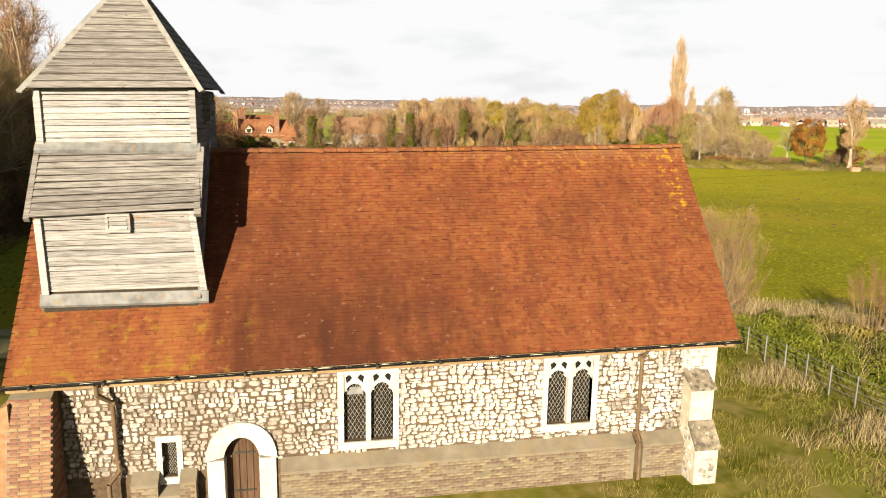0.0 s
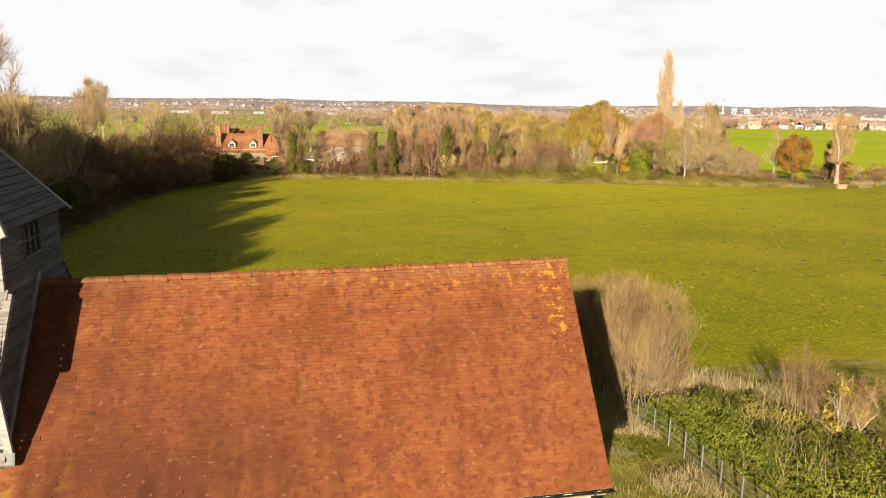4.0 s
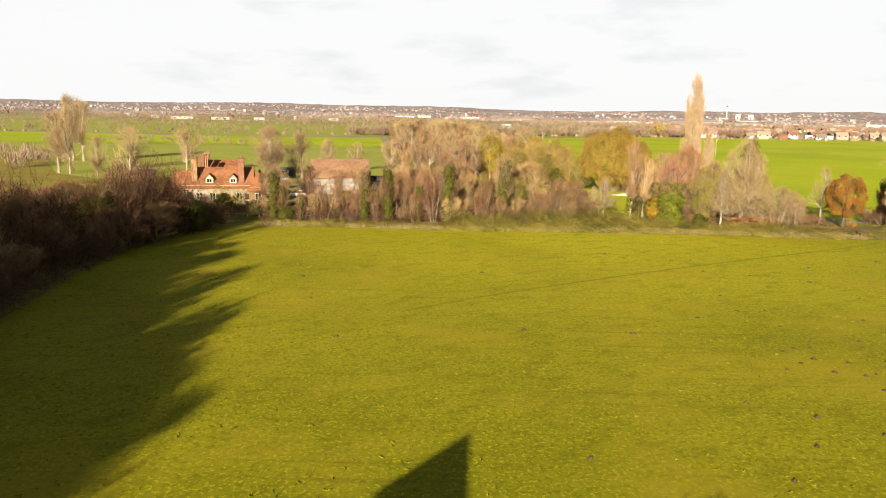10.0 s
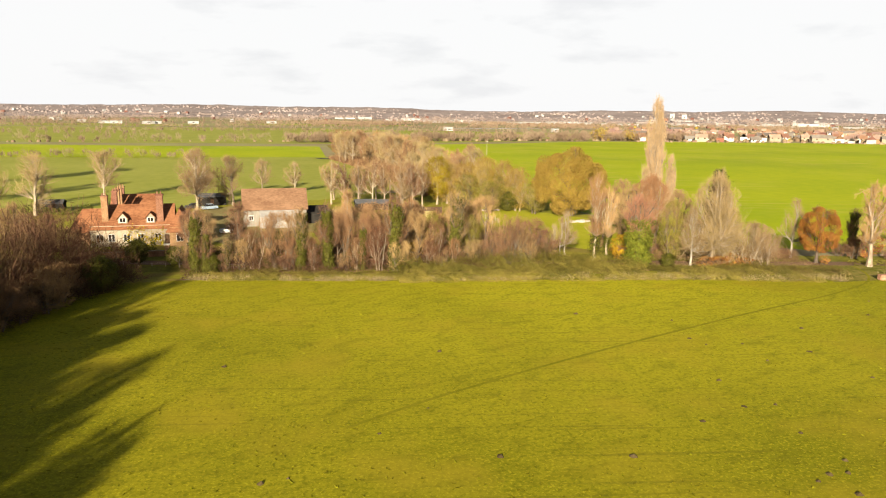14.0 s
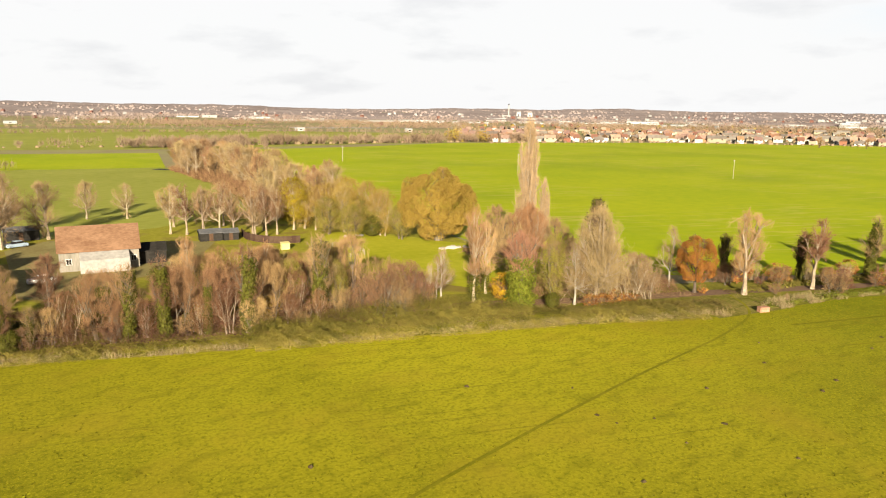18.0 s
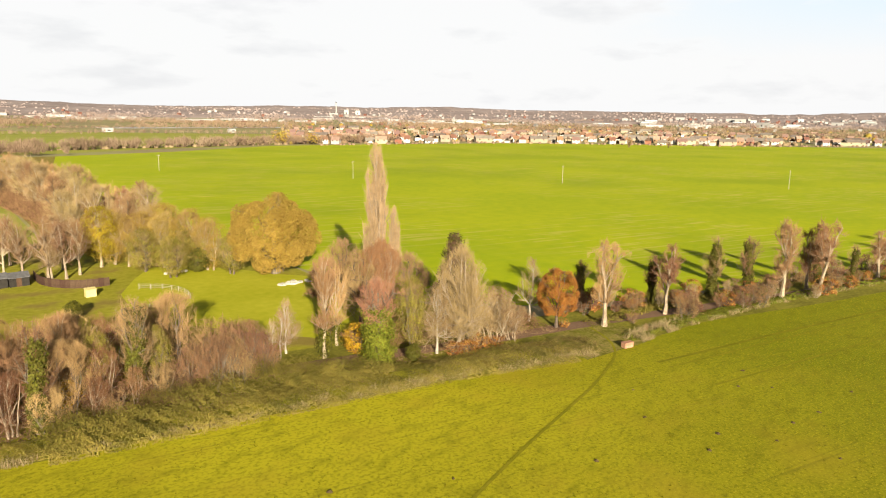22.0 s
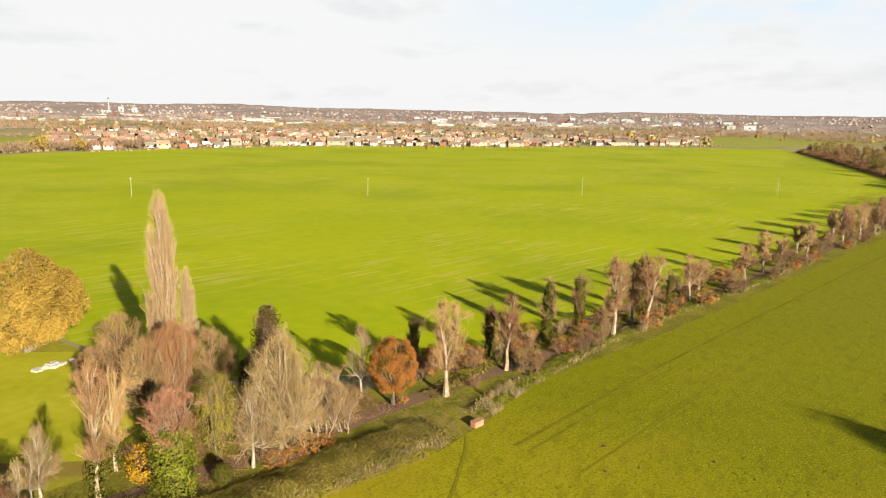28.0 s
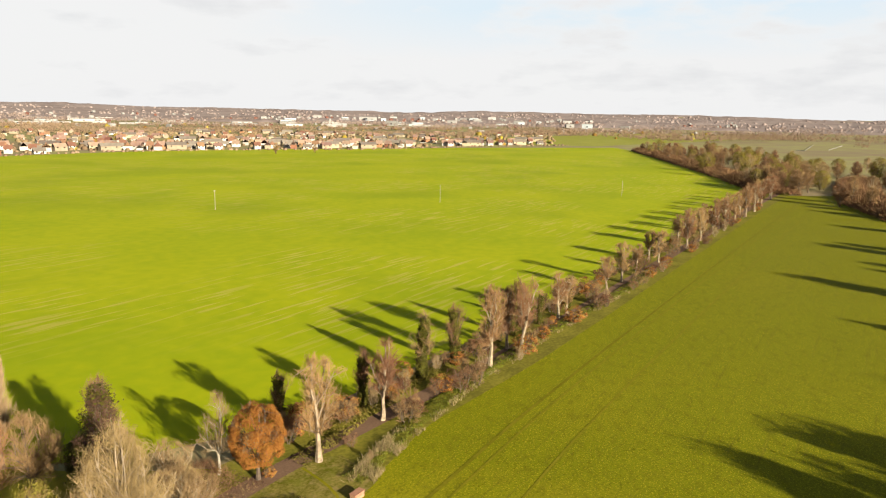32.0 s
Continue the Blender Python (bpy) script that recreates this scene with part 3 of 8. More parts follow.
def quads(c, size, rng, face=None, loose=0.75):
    """Small bent leaves round the points c, turned at random, or mostly towards the directions given."""
    n = len(c)
    nn = rng.normal(size=(n, 3))
    if face is not None:
        nn = face / (np.linalg.norm(face, axis=1)[:, None] + 1e-9) * 1.5 + nn * loose
    nn /= np.linalg.norm(nn, axis=1)[:, None]
    u = np.cross(nn, rng.normal(size=(n, 3)))
    u /= np.linalg.norm(u, axis=1)[:, None]
    w = np.cross(nn, u)
    s = (size * rng.uniform(0.6, 1.3, n))[:, None]
    v = np.stack([c - u * s, c + w * s * 0.55 + nn * s * 0.15, c + u * s, c - w * s * 0.55 + nn * s * 0.15], 1).reshape(-1, 3)
    return v, (np.arange(n)[:, None] * 4 + np.arange(4)[None])


def merged(*pairs):
    vs, fs, k = [], [], 0
    for v, f in pairs:
        vs.append(np.asarray(v))
        fs += (np.asarray(f) + k).tolist()
        k += len(v)
    return np.concatenate(vs), fs


def clean_part(name, pair, mat, parent, label="", smooth=False, kind=""):
    ob = link_mesh(name, pair[0].tolist(), pair[1] if isinstance(pair[1], list) else pair[1].tolist(), mat, parent, label, smooth)
    return tagged(ob, label, kind=kind) if kind else ob


def sheet(name, outline, z, mat, label, category):
    """A flat piece of ground inside an outline."""
    bm = bmesh.new()
    vs = [bm.verts.new((x, y, z)) for x, y in outline]
    f = bm.faces.new(vs)
    if f.normal.z < 0:
        f.normal_flip()
    bmesh.ops.triangulate(bm, faces=[f])
    bmesh.ops.recalc_face_normals(bm, faces=bm.faces)
    me = bpy.data.meshes.new(name)
    bm.to_mesh(me)
    bm.free()
    me.materials.append(mat)
    return tagged(new(name, me), label, category, kind="structure")


def strip(name, line, width, z, mat, label, category):
    """A flat band of even width along a line."""
    p = np.array(line, float)
    d = np.gradient(p, axis=0)
    d /= np.linalg.norm(d, axis=1)[:, None]
    nrm = np.stack([-d[:, 1], d[:, 0]], 1) * width / 2
    v = [(*q, z) for q in (p + nrm)] + [(*q, z) for q in (p - nrm)]
    n = len(p)
    ob = link_mesh(name, v, [(i, i + n, i + n + 1, i + 1) for i in range(n - 1)], mat)
    return tagged(ob, label, category, kind="structure")


def smooth_line(points, step):
    """Points along a line of corners, rounded, one every step metres."""
    p = np.array(points, float)
    s = np.r_[0, np.cumsum(np.hypot(*np.diff(p, axis=0).T))]
    t = np.linspace(0, s[-1], max(2, int(s[-1] / step)))
    q = np.stack([np.interp(t, s, p[:, k]) for k in (0, 1)], 1)
    for _ in range(3):
        q[1:-1] = (q[:-2] + 2 * q[1:-1] + q[2:]) / 4
    return q


# ---- trees ----


def oval(u):
    return np.sqrt(np.clip(1 - (2 * u - 0.9) ** 2 / 1.25, 0.02, 1))


def column(u):
    return np.clip(np.minimum(0.55 + 1.5 * u, 1.0) * (1 - u ** 3) ** 0.6, 0.05, 1)


def cone(u):
    return np.clip(1.05 - u, 0.08, 1) ** 0.8


def flame(u):
    return np.clip(np.minimum(0.5 + 2.2 * u, 1.0) * np.clip(1.02 - u, 0.0, 1) ** 0.6, 0.05, 1)


def fan(u):
    return np.clip(0.25 + 0.95 * u, 0.1, 1) * np.clip((1.03 - u ** 4), 0.05, 1)


def vase(u):
    return np.clip(0.40 + 0.9 * u, 0.2, 1) * np.sqrt(np.clip(1.1 - u ** 6, 0.35, 1))


def ball(u):
    return np.sqrt(np.clip(1 - (2 * u - 1) ** 2, 0.03, 1))


def crown_points(rng, n, h0, h1, r, shape, inner):
    u = rng.uniform(0, 1, n)
    a = rng.uniform(0, 2 * np.pi, n)
    q = inner + (1 - inner) * np.sqrt(rng.uniform(0, 1, n))
    lump = 1 + 0.22 * np.sin(3 * a + 5 * u + rng.uniform(0, 6)) * np.sin(7 * u + 2 * a)
    w = shape(u) * r * q * lump
    return np.stack([w * np.cos(a), w * np.sin(a), h0 + u * (h1 - h0)], 1)


def shoots(rng, a, b, n, length, spread, up, lo=0.2):
    """n shoots that leave the branches a to b at random places, bending outwards and up."""
    k = rng.integers(0, len(a), n)
    t = rng.uniform(lo, 1.0, n)[:, None]
    s = a[k] + (b[k] - a[k]) * t
    d = b[k] - a[k]
    d = d / (np.linalg.norm(d, axis=1)[:, None] + 1e-9) + rng.normal(0, spread, (n, 3)) + [0, 0, up]
    d /= np.linalg.norm(d, axis=1)[:, None] + 1e-9
    return s, s + d * (length * rng.uniform(0.45, 1.3, n))[:, None]


def within(rng, e, h0, h, r, shape):
    """Draws points in towards the axis where they leave the crown."""
    u = np.clip((e[:, 2] - h0) / (h - h0), 0, 1)
    w = np.hypot(e[:, 0], e[:, 1])
    a = np.arctan2(e[:, 1], e[:, 0])
    lobe = 1 + 0.20 * np.sin(3 * a + 7 * u) + 0.13 * np.sin(5 * a - 11 * u)
    q = np.minimum(1.0, (shape(u) * r * lobe * rng.uniform(0.66, 1.38, len(e)) + 0.25) / (w + 1e-6))
    top = h * (1 - 0.10 * np.clip(w / (r + 1e-6), 0, 1) ** 2) * rng.uniform(0.86, 1.05, len(e))
    return np.stack([e[:, 0] * q, e[:, 1] * q, np.minimum(e[:, 2], top)], 1)


def bare_tree(name, seed, h, h0, r, shape=oval, trunk_r=0.3, limbs=7, branches=50, twigs=900, twig_r=0.02, bark="bark", twig="twig", leaves=0, leaf="gold", leaf_size=0.3, ivy=0, ivy_top=0.7, lean=0.4, stems=1, label="", category="tree", group="", leaf_name="foliage", up=0.30, spread=0.60, reach=0.30, ivy_wide=0.30, ivy_leaf=0.17, lobes=0, ivy_mat="ivy"):
    """A tree grown in steps: trunk, limbs, branches, shoots and twigs, held inside a crown, with leaves or ivy where it has them; its base at the origin."""
    rng = np.random.default_rng(seed)
    root = thing(name, Matrix(), label, category, group)
    seg0, seg1, sr0, sr1 = [], [], [], []
    tops = []
    for s in range(stems):
        x, y = (0, 0) if stems == 1 else rng.uniform(-0.45, 0.45, 2) * r
        n = 7
        top = h * (0.88 if stems == 1 else rng.uniform(0.6, 0.85))
        sway = rng.normal(0, lean, 2)
        pts = [np.array([x * 0.5, y * 0.5, -0.3])]
        for i in range(1, n + 1):
            f = i / n
            pts.append(np.array([x * (0.5 + f) + sway[0] * f ** 1.5 + rng.normal(0, 0.16 * lean), y * (0.5 + f) + sway[1] * f ** 1.5 + rng.normal(0, 0.16 * lean), f * top]))
        for i in range(n):
            f0, f1 = i / n, (i + 1) / n
            seg0.append(pts[i]), seg1.append(pts[i + 1])
            flare = 1.5 if i == 0 else 1.0
            sr0.append(trunk_r * (1 - 0.85 * f0) * flare), sr1.append(trunk_r * (1 - 0.85 * f1))
        tops.append(np.array(pts))
    line = np.concatenate([t[2:] for t in tops])
    line = line[line[:, 2] > h0 * 0.6]
    lt = crown_points(rng, limbs * stems, h0 + 0.10 * (h - h0), h0 + 0.92 * (h - h0), r * 0.74, shape, 0.45)
    foot = lt[:, 2] - 0.45 * (lt[:, 2] - h0 * 0.7) - 0.4 * np.hypot(lt[:, 0], lt[:, 1])
    lb = np.array([line[np.argmin(np.abs(line[:, 2] - z) + 0.3 * np.hypot(*(line[:, :2] - q[:2]).T))] for q, z in zip(lt, foot)])
    mid = lb * 0.5 + lt * 0.5 + rng.normal(0, 0.12, lt.shape) * r * 0.6
    mid[:, 2] -= 0.02 * (h - h0)
    lr = trunk_r * rng.uniform(0.32, 0.5, len(lt))
    a, b = np.concatenate([lb, mid]), np.concatenate([mid, lt])
    trunk_top = np.array([t[-2] for t in tops]), np.array([t[-1] for t in tops])
    a, b = np.concatenate([a, trunk_top[0]]), np.concatenate([b, trunk_top[1]])
    seg0 += list(lb) + list(mid)
    seg1 += list(mid) + list(lt)
    sr0 += list(lr) + list(lr * 0.65)
    sr1 += list(lr * 0.65) + list(lr * 0.3)
    span = reach * (h - h0)
    bs, bt = shoots(rng, a, b, branches, span * 0.9, spread, up)
    bt = within(rng, bt, h0, h, r * 0.95, shape)
    seg0 += list(bs)
    seg1 += list(bt)
    sr0 += [trunk_r * 0.15] * branches
    sr1 += [trunk_r * 0.05] * branches
    clean_part("trunk", tubes(np.array(seg0), np.array(seg1), np.array(sr0), np.array(sr1), 6), M[bark], root)
    if twigs:
        cs, ct = shoots(rng, bs, bt, twigs // 3, span * 0.5, spread, up)
        ct = within(rng, ct, h0, h, r, shape)
        ts, tt = shoots(rng, np.concatenate([cs, bs, a]), np.concatenate([ct, bt, b]), twigs * 2, span * 0.30, spread * 1.1, up, 0.1)
        tt = within(rng, tt, h0, h, r * 1.08, shape)
        clean_part("crown", merged(tubes(cs, ct, twig_r * 0.8, twig_r * 0.35, 3), tubes(ts, tt, twig_r * 0.50, twig_r * 0.2, 3)), M[twig], root)
    if leaves:
        lc = crown_points(rng, leaves, h0, h, r, shape, 0.6)
        nodes = crown_points(rng, max(12, min(leaves // 70, 170)), h0, h, r * 0.90, shape, 0.62)
        k = rng.integers(0, len(nodes), leaves)
        lc = np.where(rng.uniform(size=(leaves, 1)) < 0.8, nodes[k] + rng.normal(0, 0.105 * r, (leaves, 3)) * [1, 1, 0.75], lc)
        hub = np.array([0, 0, h0 + 0.4 * (h - h0)])
        if lobes:
            d = rng.normal(size=(lobes, 3))
            d /= np.linalg.norm(d, axis=1)[:, None]
            heart = np.array([0, 0, (h + h0) / 2]) + d * [r * 0.80, r * 0.80, (h - h0) * 0.40] * rng.uniform(0.86, 1.0, (lobes, 1))
            size = r * rng.uniform(0.17, 0.25, lobes)
            k = rng.integers(0, lobes, leaves)
            d = rng.normal(size=(leaves, 3)) + (heart[k] - hub) / r * 1.1
            d /= np.linalg.norm(d, axis=1)[:, None]
            lc = heart[k] + d * (size[k] * rng.uniform(0.72, 1.08, leaves))[:, None]
            hub = heart[k]
        clean_part(leaf_name, quads(lc, leaf_size, rng, lc - hub + [0, 0, 0.3 * r], 0.55), M[leaf], root)
    if ivy:
        f = rng.uniform(0, ivy_top, ivy)
        tp = tops[0]
        c = np.stack([np.interp(f, np.linspace(0, 1, len(tp)), tp[:, k]) for k in range(3)], 1)
        axis = c.copy()
        ang = rng.uniform(0, 2 * np.pi, ivy)
        lump = 0.45 + 0.4 * np.sin(f * 11 + seed) ** 2 + 0.35 * np.sin(f * 17 + 2 * ang) ** 2
        rad = (trunk_r * 1.2 + ivy_wide * r * lump) * np.sqrt(rng.uniform(0.25, 1, ivy))
        c[:, 0] += rad * np.cos(ang)
        c[:, 1] += rad * np.sin(ang)
        c[:, 2] += rng.normal(0, 0.25, ivy)
        clean_part("ivy", quads(c, ivy_leaf, rng, c - axis + [0, 0, 0.2]), M[ivy_mat], root, "dark green climbing ivy")
    return root


def spot(x, y, s=1.0, turn=0.0, z=0.0, sz=None):
    return Matrix.Translation((x, y, z)) @ Matrix.Rotation(turn, 4, "Z") @ Matrix.Diagonal((s, s, sz or s, 1))


def coppice(name, seed, h, foot, head, stems, twigs, mat, label, group):
    """A coppiced shrub: slender stems from one stool, fanning out a little, with fine side shoots."""
    rng = np.random.default_rng(seed)
    root = thing(name, Matrix(), label, "shrub", group)
    a, q = rng.uniform(0, 2 * np.pi, stems), np.sqrt(rng.uniform(0, 1, stems))
    base = np.stack([foot * q * np.cos(a), foot * q * np.sin(a), np.full(stems, -0.1)], 1)
    tall = h * rng.uniform(0.6, 1.0, stems) * (1 - 0.15 * q)
    tip = np.stack([head * q * np.cos(a) + rng.normal(0, 0.25, stems), head * q * np.sin(a) + rng.normal(0, 0.25, stems), tall], 1)
    bow = rng.normal(0, 0.10, (stems, 3))
    m1, m2 = base + (tip - base) * 0.35 + bow, base + (tip - base) * 0.7 + bow
    r = rng.uniform(0.010, 0.022, stems)
    clean_part("stool", tubes(np.concatenate([base, m1, m2]), np.concatenate([m1, m2, tip]), np.r_[r, r * 0.75, r * 0.5], np.r_[r * 0.75, r * 0.5, r * 0.15], 4), M[mat], root)
    k = rng.integers(0, stems, twigs)
    f = rng.uniform(0.25, 1.0, twigs)[:, None]
    s = np.where(f < 0.5, m1[k] + (m2[k] - m1[k]) * f * 2, m2[k] + (tip[k] - m2[k]) * (f - 0.5) * 2)
    d = rng.normal(0, 0.34, (twigs, 3)) + (tip[k] - base[k]) / h * 0.38
    d[:, 2] = np.abs(d[:, 2])
    clean_part("crown", tubes(s, s + d * rng.uniform(0.4, 1.2, twigs)[:, None], 0.0045, 0.0015, 3), M[mat], root)
    root["tall"] = float(h)
    return root

# ---- ground ----


def rise(x, y):
    """The height of the ground: a low churchyard mound, and hills at the rim."""
    d = math.hypot(x, y)
    yard = 0.45 * max(0.0, min(1.0, (26 - abs(x + 4)) / 8)) * max(0.0, min(1.0, (17 - y) / 8))
    far = max(0.0, (d - 2300) / 2400)
    return yard + 62 * far ** 1.4 * (1 + 0.10 * math.sin(math.atan2(y, x) * 9) + 0.06 * math.sin(math.atan2(y, x) * 23 + 1))


g_rad = [0, 6, 10, 14, 18, 22, 26, 32, 40, 60, 90, 150, 260, 450, 800, 1300, 1900, 2300, 2700, 3100, 3500, 3900, 4300, 4700]
g_n = 120
g_v, g_f = [(0, 0, rise(0, 0))], []
for r in g_rad[1:]:
    for k in range(g_n):
        a = 2 * math.pi * k / g_n
        g_v.append((r * math.cos(a), r * math.sin(a), rise(r * math.cos(a), r * math.sin(a))))
for k in range(g_n):
    g_f.append((0, 1 + k, 1 + (k + 1) % g_n))
for i in range(len(g_rad) - 2):
    for k in range(g_n):
        o, p = 1 + i * g_n, 1 + (i + 1) * g_n
        g_f.append((o + k, p + k, p + (k + 1) % g_n, o + (k + 1) % g_n))
ground = tagged(link_mesh("ground", g_v, g_f, M["plain"], smooth=True), "olive and brown plain of far fields and scrub rising to low hills", "ground", kind="structure")

HEDGE_W = [(-33, 30), (-33, 60), (-31, 90), (-29, 114), (-21.5, 127), (-11, 127)]
HEDGE_N = [(-11, 127), (-4, 125.5), (10, 122), (24, 119), (46, 115), (60, 112), (74, 108.5), (87.5, 104.8)]
HEDGE_E = [(97.5, 104.5), (112, 104.2), (130, 102.3), (163, 96.5), (211, 85), (245, 79.4), (330, 61), (423, 41.3), (500, 27)]
meadow = sheet("meadow", HEDGE_W[:-1] + HEDGE_N + HEDGE_E + [(520, -20), (395, -60), (120, -90), (25, -60), (25, 8), (24, 18), (-20, 18), (-33, 18)], 0.03, M["meadow"], "grazed yellow-green meadow grass with tussocks and molehills", "meadow")
crop = sheet("field", [(83, 150), (92, 136), (107, 124), (130, 117), (166, 108), (245, 91), (423, 53), (500, 39), (610, 55), (800, 105), (1060, 170), (1150, 205), (1010, 360), (864, 480), (760, 570), (640, 650), (480, 690), (343, 697), (230, 640), (130, 612), (96, 470), (74, 318), (72, 238), (83, 200)], 0.03, M["crop"], "bright green field of young winter crop with drill lines", "field")
lane_pts = [(-70, 152), (-40, 146.5), (-20, 142), (-12, 139.5), (10, 135.5), (30, 131.5), (55, 126.8), (70, 122.4), (83, 119), (96, 116.6), (109, 113.2), (125, 108.8), (150, 102.2), (190, 93.8), (240, 83.6), (330, 65), (423, 46), (520, 24), (640, 0)]
strip("lane", smooth_line(lane_pts, 3), 3.2, 0.06, M["asphalt"], "narrow tarmac lane strewn with leaves", "road")
strip("lane_verge", smooth_line(lane_pts, 3), 14.0, 0.040, M["verge"], "leafy brown and green lane verges", "verge")
sheet("garden_ground", [(-12, 128), (24, 121), (60, 114), (90, 107), (97, 118), (88, 135), (80, 160), (84, 200), (70, 240), (20, 240), (-40, 200), (-50, 160), (-40, 140)], 0.035, M["garden_grass"], "rough garden grass with leafy patches", "ground")
sheet("lawn", [(45, 158), (51, 150), (55, 143), (60, 137), (67, 136), (74, 141), (79, 150), (83, 163), (82, 172), (76, 180), (70, 192), (63, 200), (57, 202), (51, 193), (45, 182), (43, 168)], 0.055, M["lawn"], "mown garden lawn in low sun", "lawn")
sheet("yard", [(10, 168), (20, 172), (24, 188), (28, 199), (18, 205), (8, 200), (-6, 215), (-14, 205), (-9, 160), (-2, 154), (4, 166)], 0.05, M["gravel"], "bare gravel and earth yard", "yard")
sheet("pasture", [(-114, 326), (-78, 232), (-52, 205), (-20, 214), (18, 225), (46, 250), (52, 330), (44, 433), (-66, 435), (-200, 457), (-165, 345)], 0.045, M["pasture"], "grazed green pasture behind the houses", "field")
sheet("belt_ground", [(44, 214), (72, 198), (84, 199), (75, 238), (77, 318), (99, 470), (132, 614), (60, 600), (50, 436), (53, 330), (47, 250)], 0.027, M["leaf_ground"], "leafy ground below the belt of trees", "ground")
sheet("bright_strip", [(-200, 458), (-66, 436), (42, 434), (52, 575), (-90, 590), (-280, 640)], 0.05, M["crop"], "strip of bright young crop", "field")
sheet("pale_field", [(-420, 740), (-115, 640), (90, 625), (250, 690), (480, 760), (560, 1000), (120, 1300), (-440, 1300)], 0.04, M["pasture"], "pale green far field", "field")
sheet("pale_field", [(1130, 420), (1180, 240), (2200, -120), (2500, 200), (1550, 480)], 0.04, M["pasture"], "pale green far fields", "field")
strip("pond", [(36, 424), (44, 418), (62, 416), (78, 418)], 7, 0.06, M["dark"], "dark pond", "pond")
path_pts = [(5, 71), (12, 74.7), (25.5, 80.3), (38, 85), (58.5, 92.1), (78, 98), (90, 103), (95, 107.5), (98, 114)]
strip("path", smooth_line(path_pts, 2), 0.4, 0.062, M["path"], "trodden footpath across the meadow", "path")
TRACK = [(92, 97.6), (99.4, 96.2), (120.2, 92.9), (159.2, 85.1), (214.8, 73.2), (366.6, 40.3), (480, 15)]
strip("wheel_track", smooth_line(TRACK, 4), 0.55, 0.062, M["rut"], "dark wheel track along the meadow", "path")
strip("wheel_track", smooth_line([(x - 0.4, y - 2.1) for x, y in TRACK], 4), 0.35, 0.062, M["path"], "faint wheel track along the meadow", "path")
strip("wheel_track", smooth_line([(x - 1.6, y - 9.5) for x, y in TRACK], 4), 0.35, 0.062, M["path"], "faint wheel track further out in the meadow", "path")
yard_sheet = link_mesh("churchyard", [(x, y, rise(x, y) + 0.015) for y in range(-24, 21, 2) for x in range(-32, 26, 2)], [(j * 29 + i, j * 29 + i + 1, (j + 1) * 29 + i + 1, (j + 1) * 29 + i) for j in range(22) for i in range(28)], M["rough_grass"], smooth=True)
tagged(yard_sheet, "rough churchyard turf with dry patches", "ground", kind="structure")
sheet("rough_ground", [(-150, 330), (-130, 160), (-90, 60), (-70, -60), (25, -60), (25, -20), (-31, -20), (-33, 18), (-33, 60), (-29, 114), (-12, 127), (-10, 215), (-52, 206), (-78, 233), (-114, 328)], 0.022, M["leaf_ground"], "leaf-strewn ground below the western wood", "ground")
sheet("gateway", [(85, 104.5), (99, 103.8), (103, 111), (98, 118), (88, 117)], 0.048, M["rough_grass"], "worn grass in the field gateway", "ground")
strip("hedge_foot", smooth_line(HEDGE_N, 3), 6.0, 0.026, M["verge"], "rough grass at the foot of the hedge", "ground")
strip("hedge_foot", smooth_line(HEDGE_E[:7], 3), 6.0, 0.026, M["verge"], "rough grass at the foot of the verge", "ground")

# ---- chapel ----
YARD = 0.45
church = thing("church", Matrix(), "flint chapel with orange clay tile roof and weathered boarded bell tower", "church")
WY = 0.4  # outer face of the south wall


def eave_z(x):
    return 4.37 + 0.015 * x


def ridge_z(x):
    return 9.30 + 0.016 * x - 0.05 * math.sin(math.pi * -x / 18)


# walls, with openings through the south one: x0, x1, z0, z1
OPEN = [(-14.86, -14.54, 1.40, 2.30), (-13.46, -12.58, 0.2, 2.36), (-10.52, -9.28, 1.98, 3.80), (-5.17, -3.93, 2.08, 3.86)]
gx = sorted({-17.8, -0.35} | {v for o in OPEN for v in o[:2]})
gz = sorted({-0.2, 4.18} | {v for o in OPEN for v in o[2:]})


def solid_cell(i, k):
    if not (0 <= i < len(gx) - 1 and 0 <= k < len(gz) - 1):
        return False
    cx, cz = (gx[i] + gx[i + 1]) / 2, (gz[k] + gz[k + 1]) / 2
    return not any(a < cx < b and c < cz < d for a, b, c, d in OPEN)


bm = bmesh.new()
gv = {(i, k, d): bm.verts.new((x, WY + 0.7 * d, z)) for i, x in enumerate(gx) for k, z in enumerate(gz) for d in (0, 1)}
for i in range(len(gx) - 1):
    for k in range(len(gz) - 1):
        if solid_cell(i, k):
            for d in (0, 1):
                bm.faces.new([gv[q] for q in ((i, k, d), (i + 1, k, d), (i + 1, k + 1, d), (i, k + 1, d))])
            for di, dk, e in ((-1, 0, ((i, k), (i, k + 1))), (1, 0, ((i + 1, k), (i + 1, k + 1))), (0, -1, ((i, k), (i + 1, k))), (0, 1, ((i, k + 1), (i + 1, k + 1)))):
                if not solid_cell(i + di, k + dk):
                    bm.faces.new([gv[q] for q in ((*e[0], 0), (*e[1], 0), (*e[1], 1), (*e[0], 1))])
bmesh.ops.recalc_face_normals(bm, faces=bm.faces)
wall_south = part("south_wall", bm, M["mortar"], church, "flint rubble wall with recessed dark mortar")
part("north_wall", box(-17.8, -0.35, 6.8, 7.46, -0.2, 4.2), M["mortar"], church)
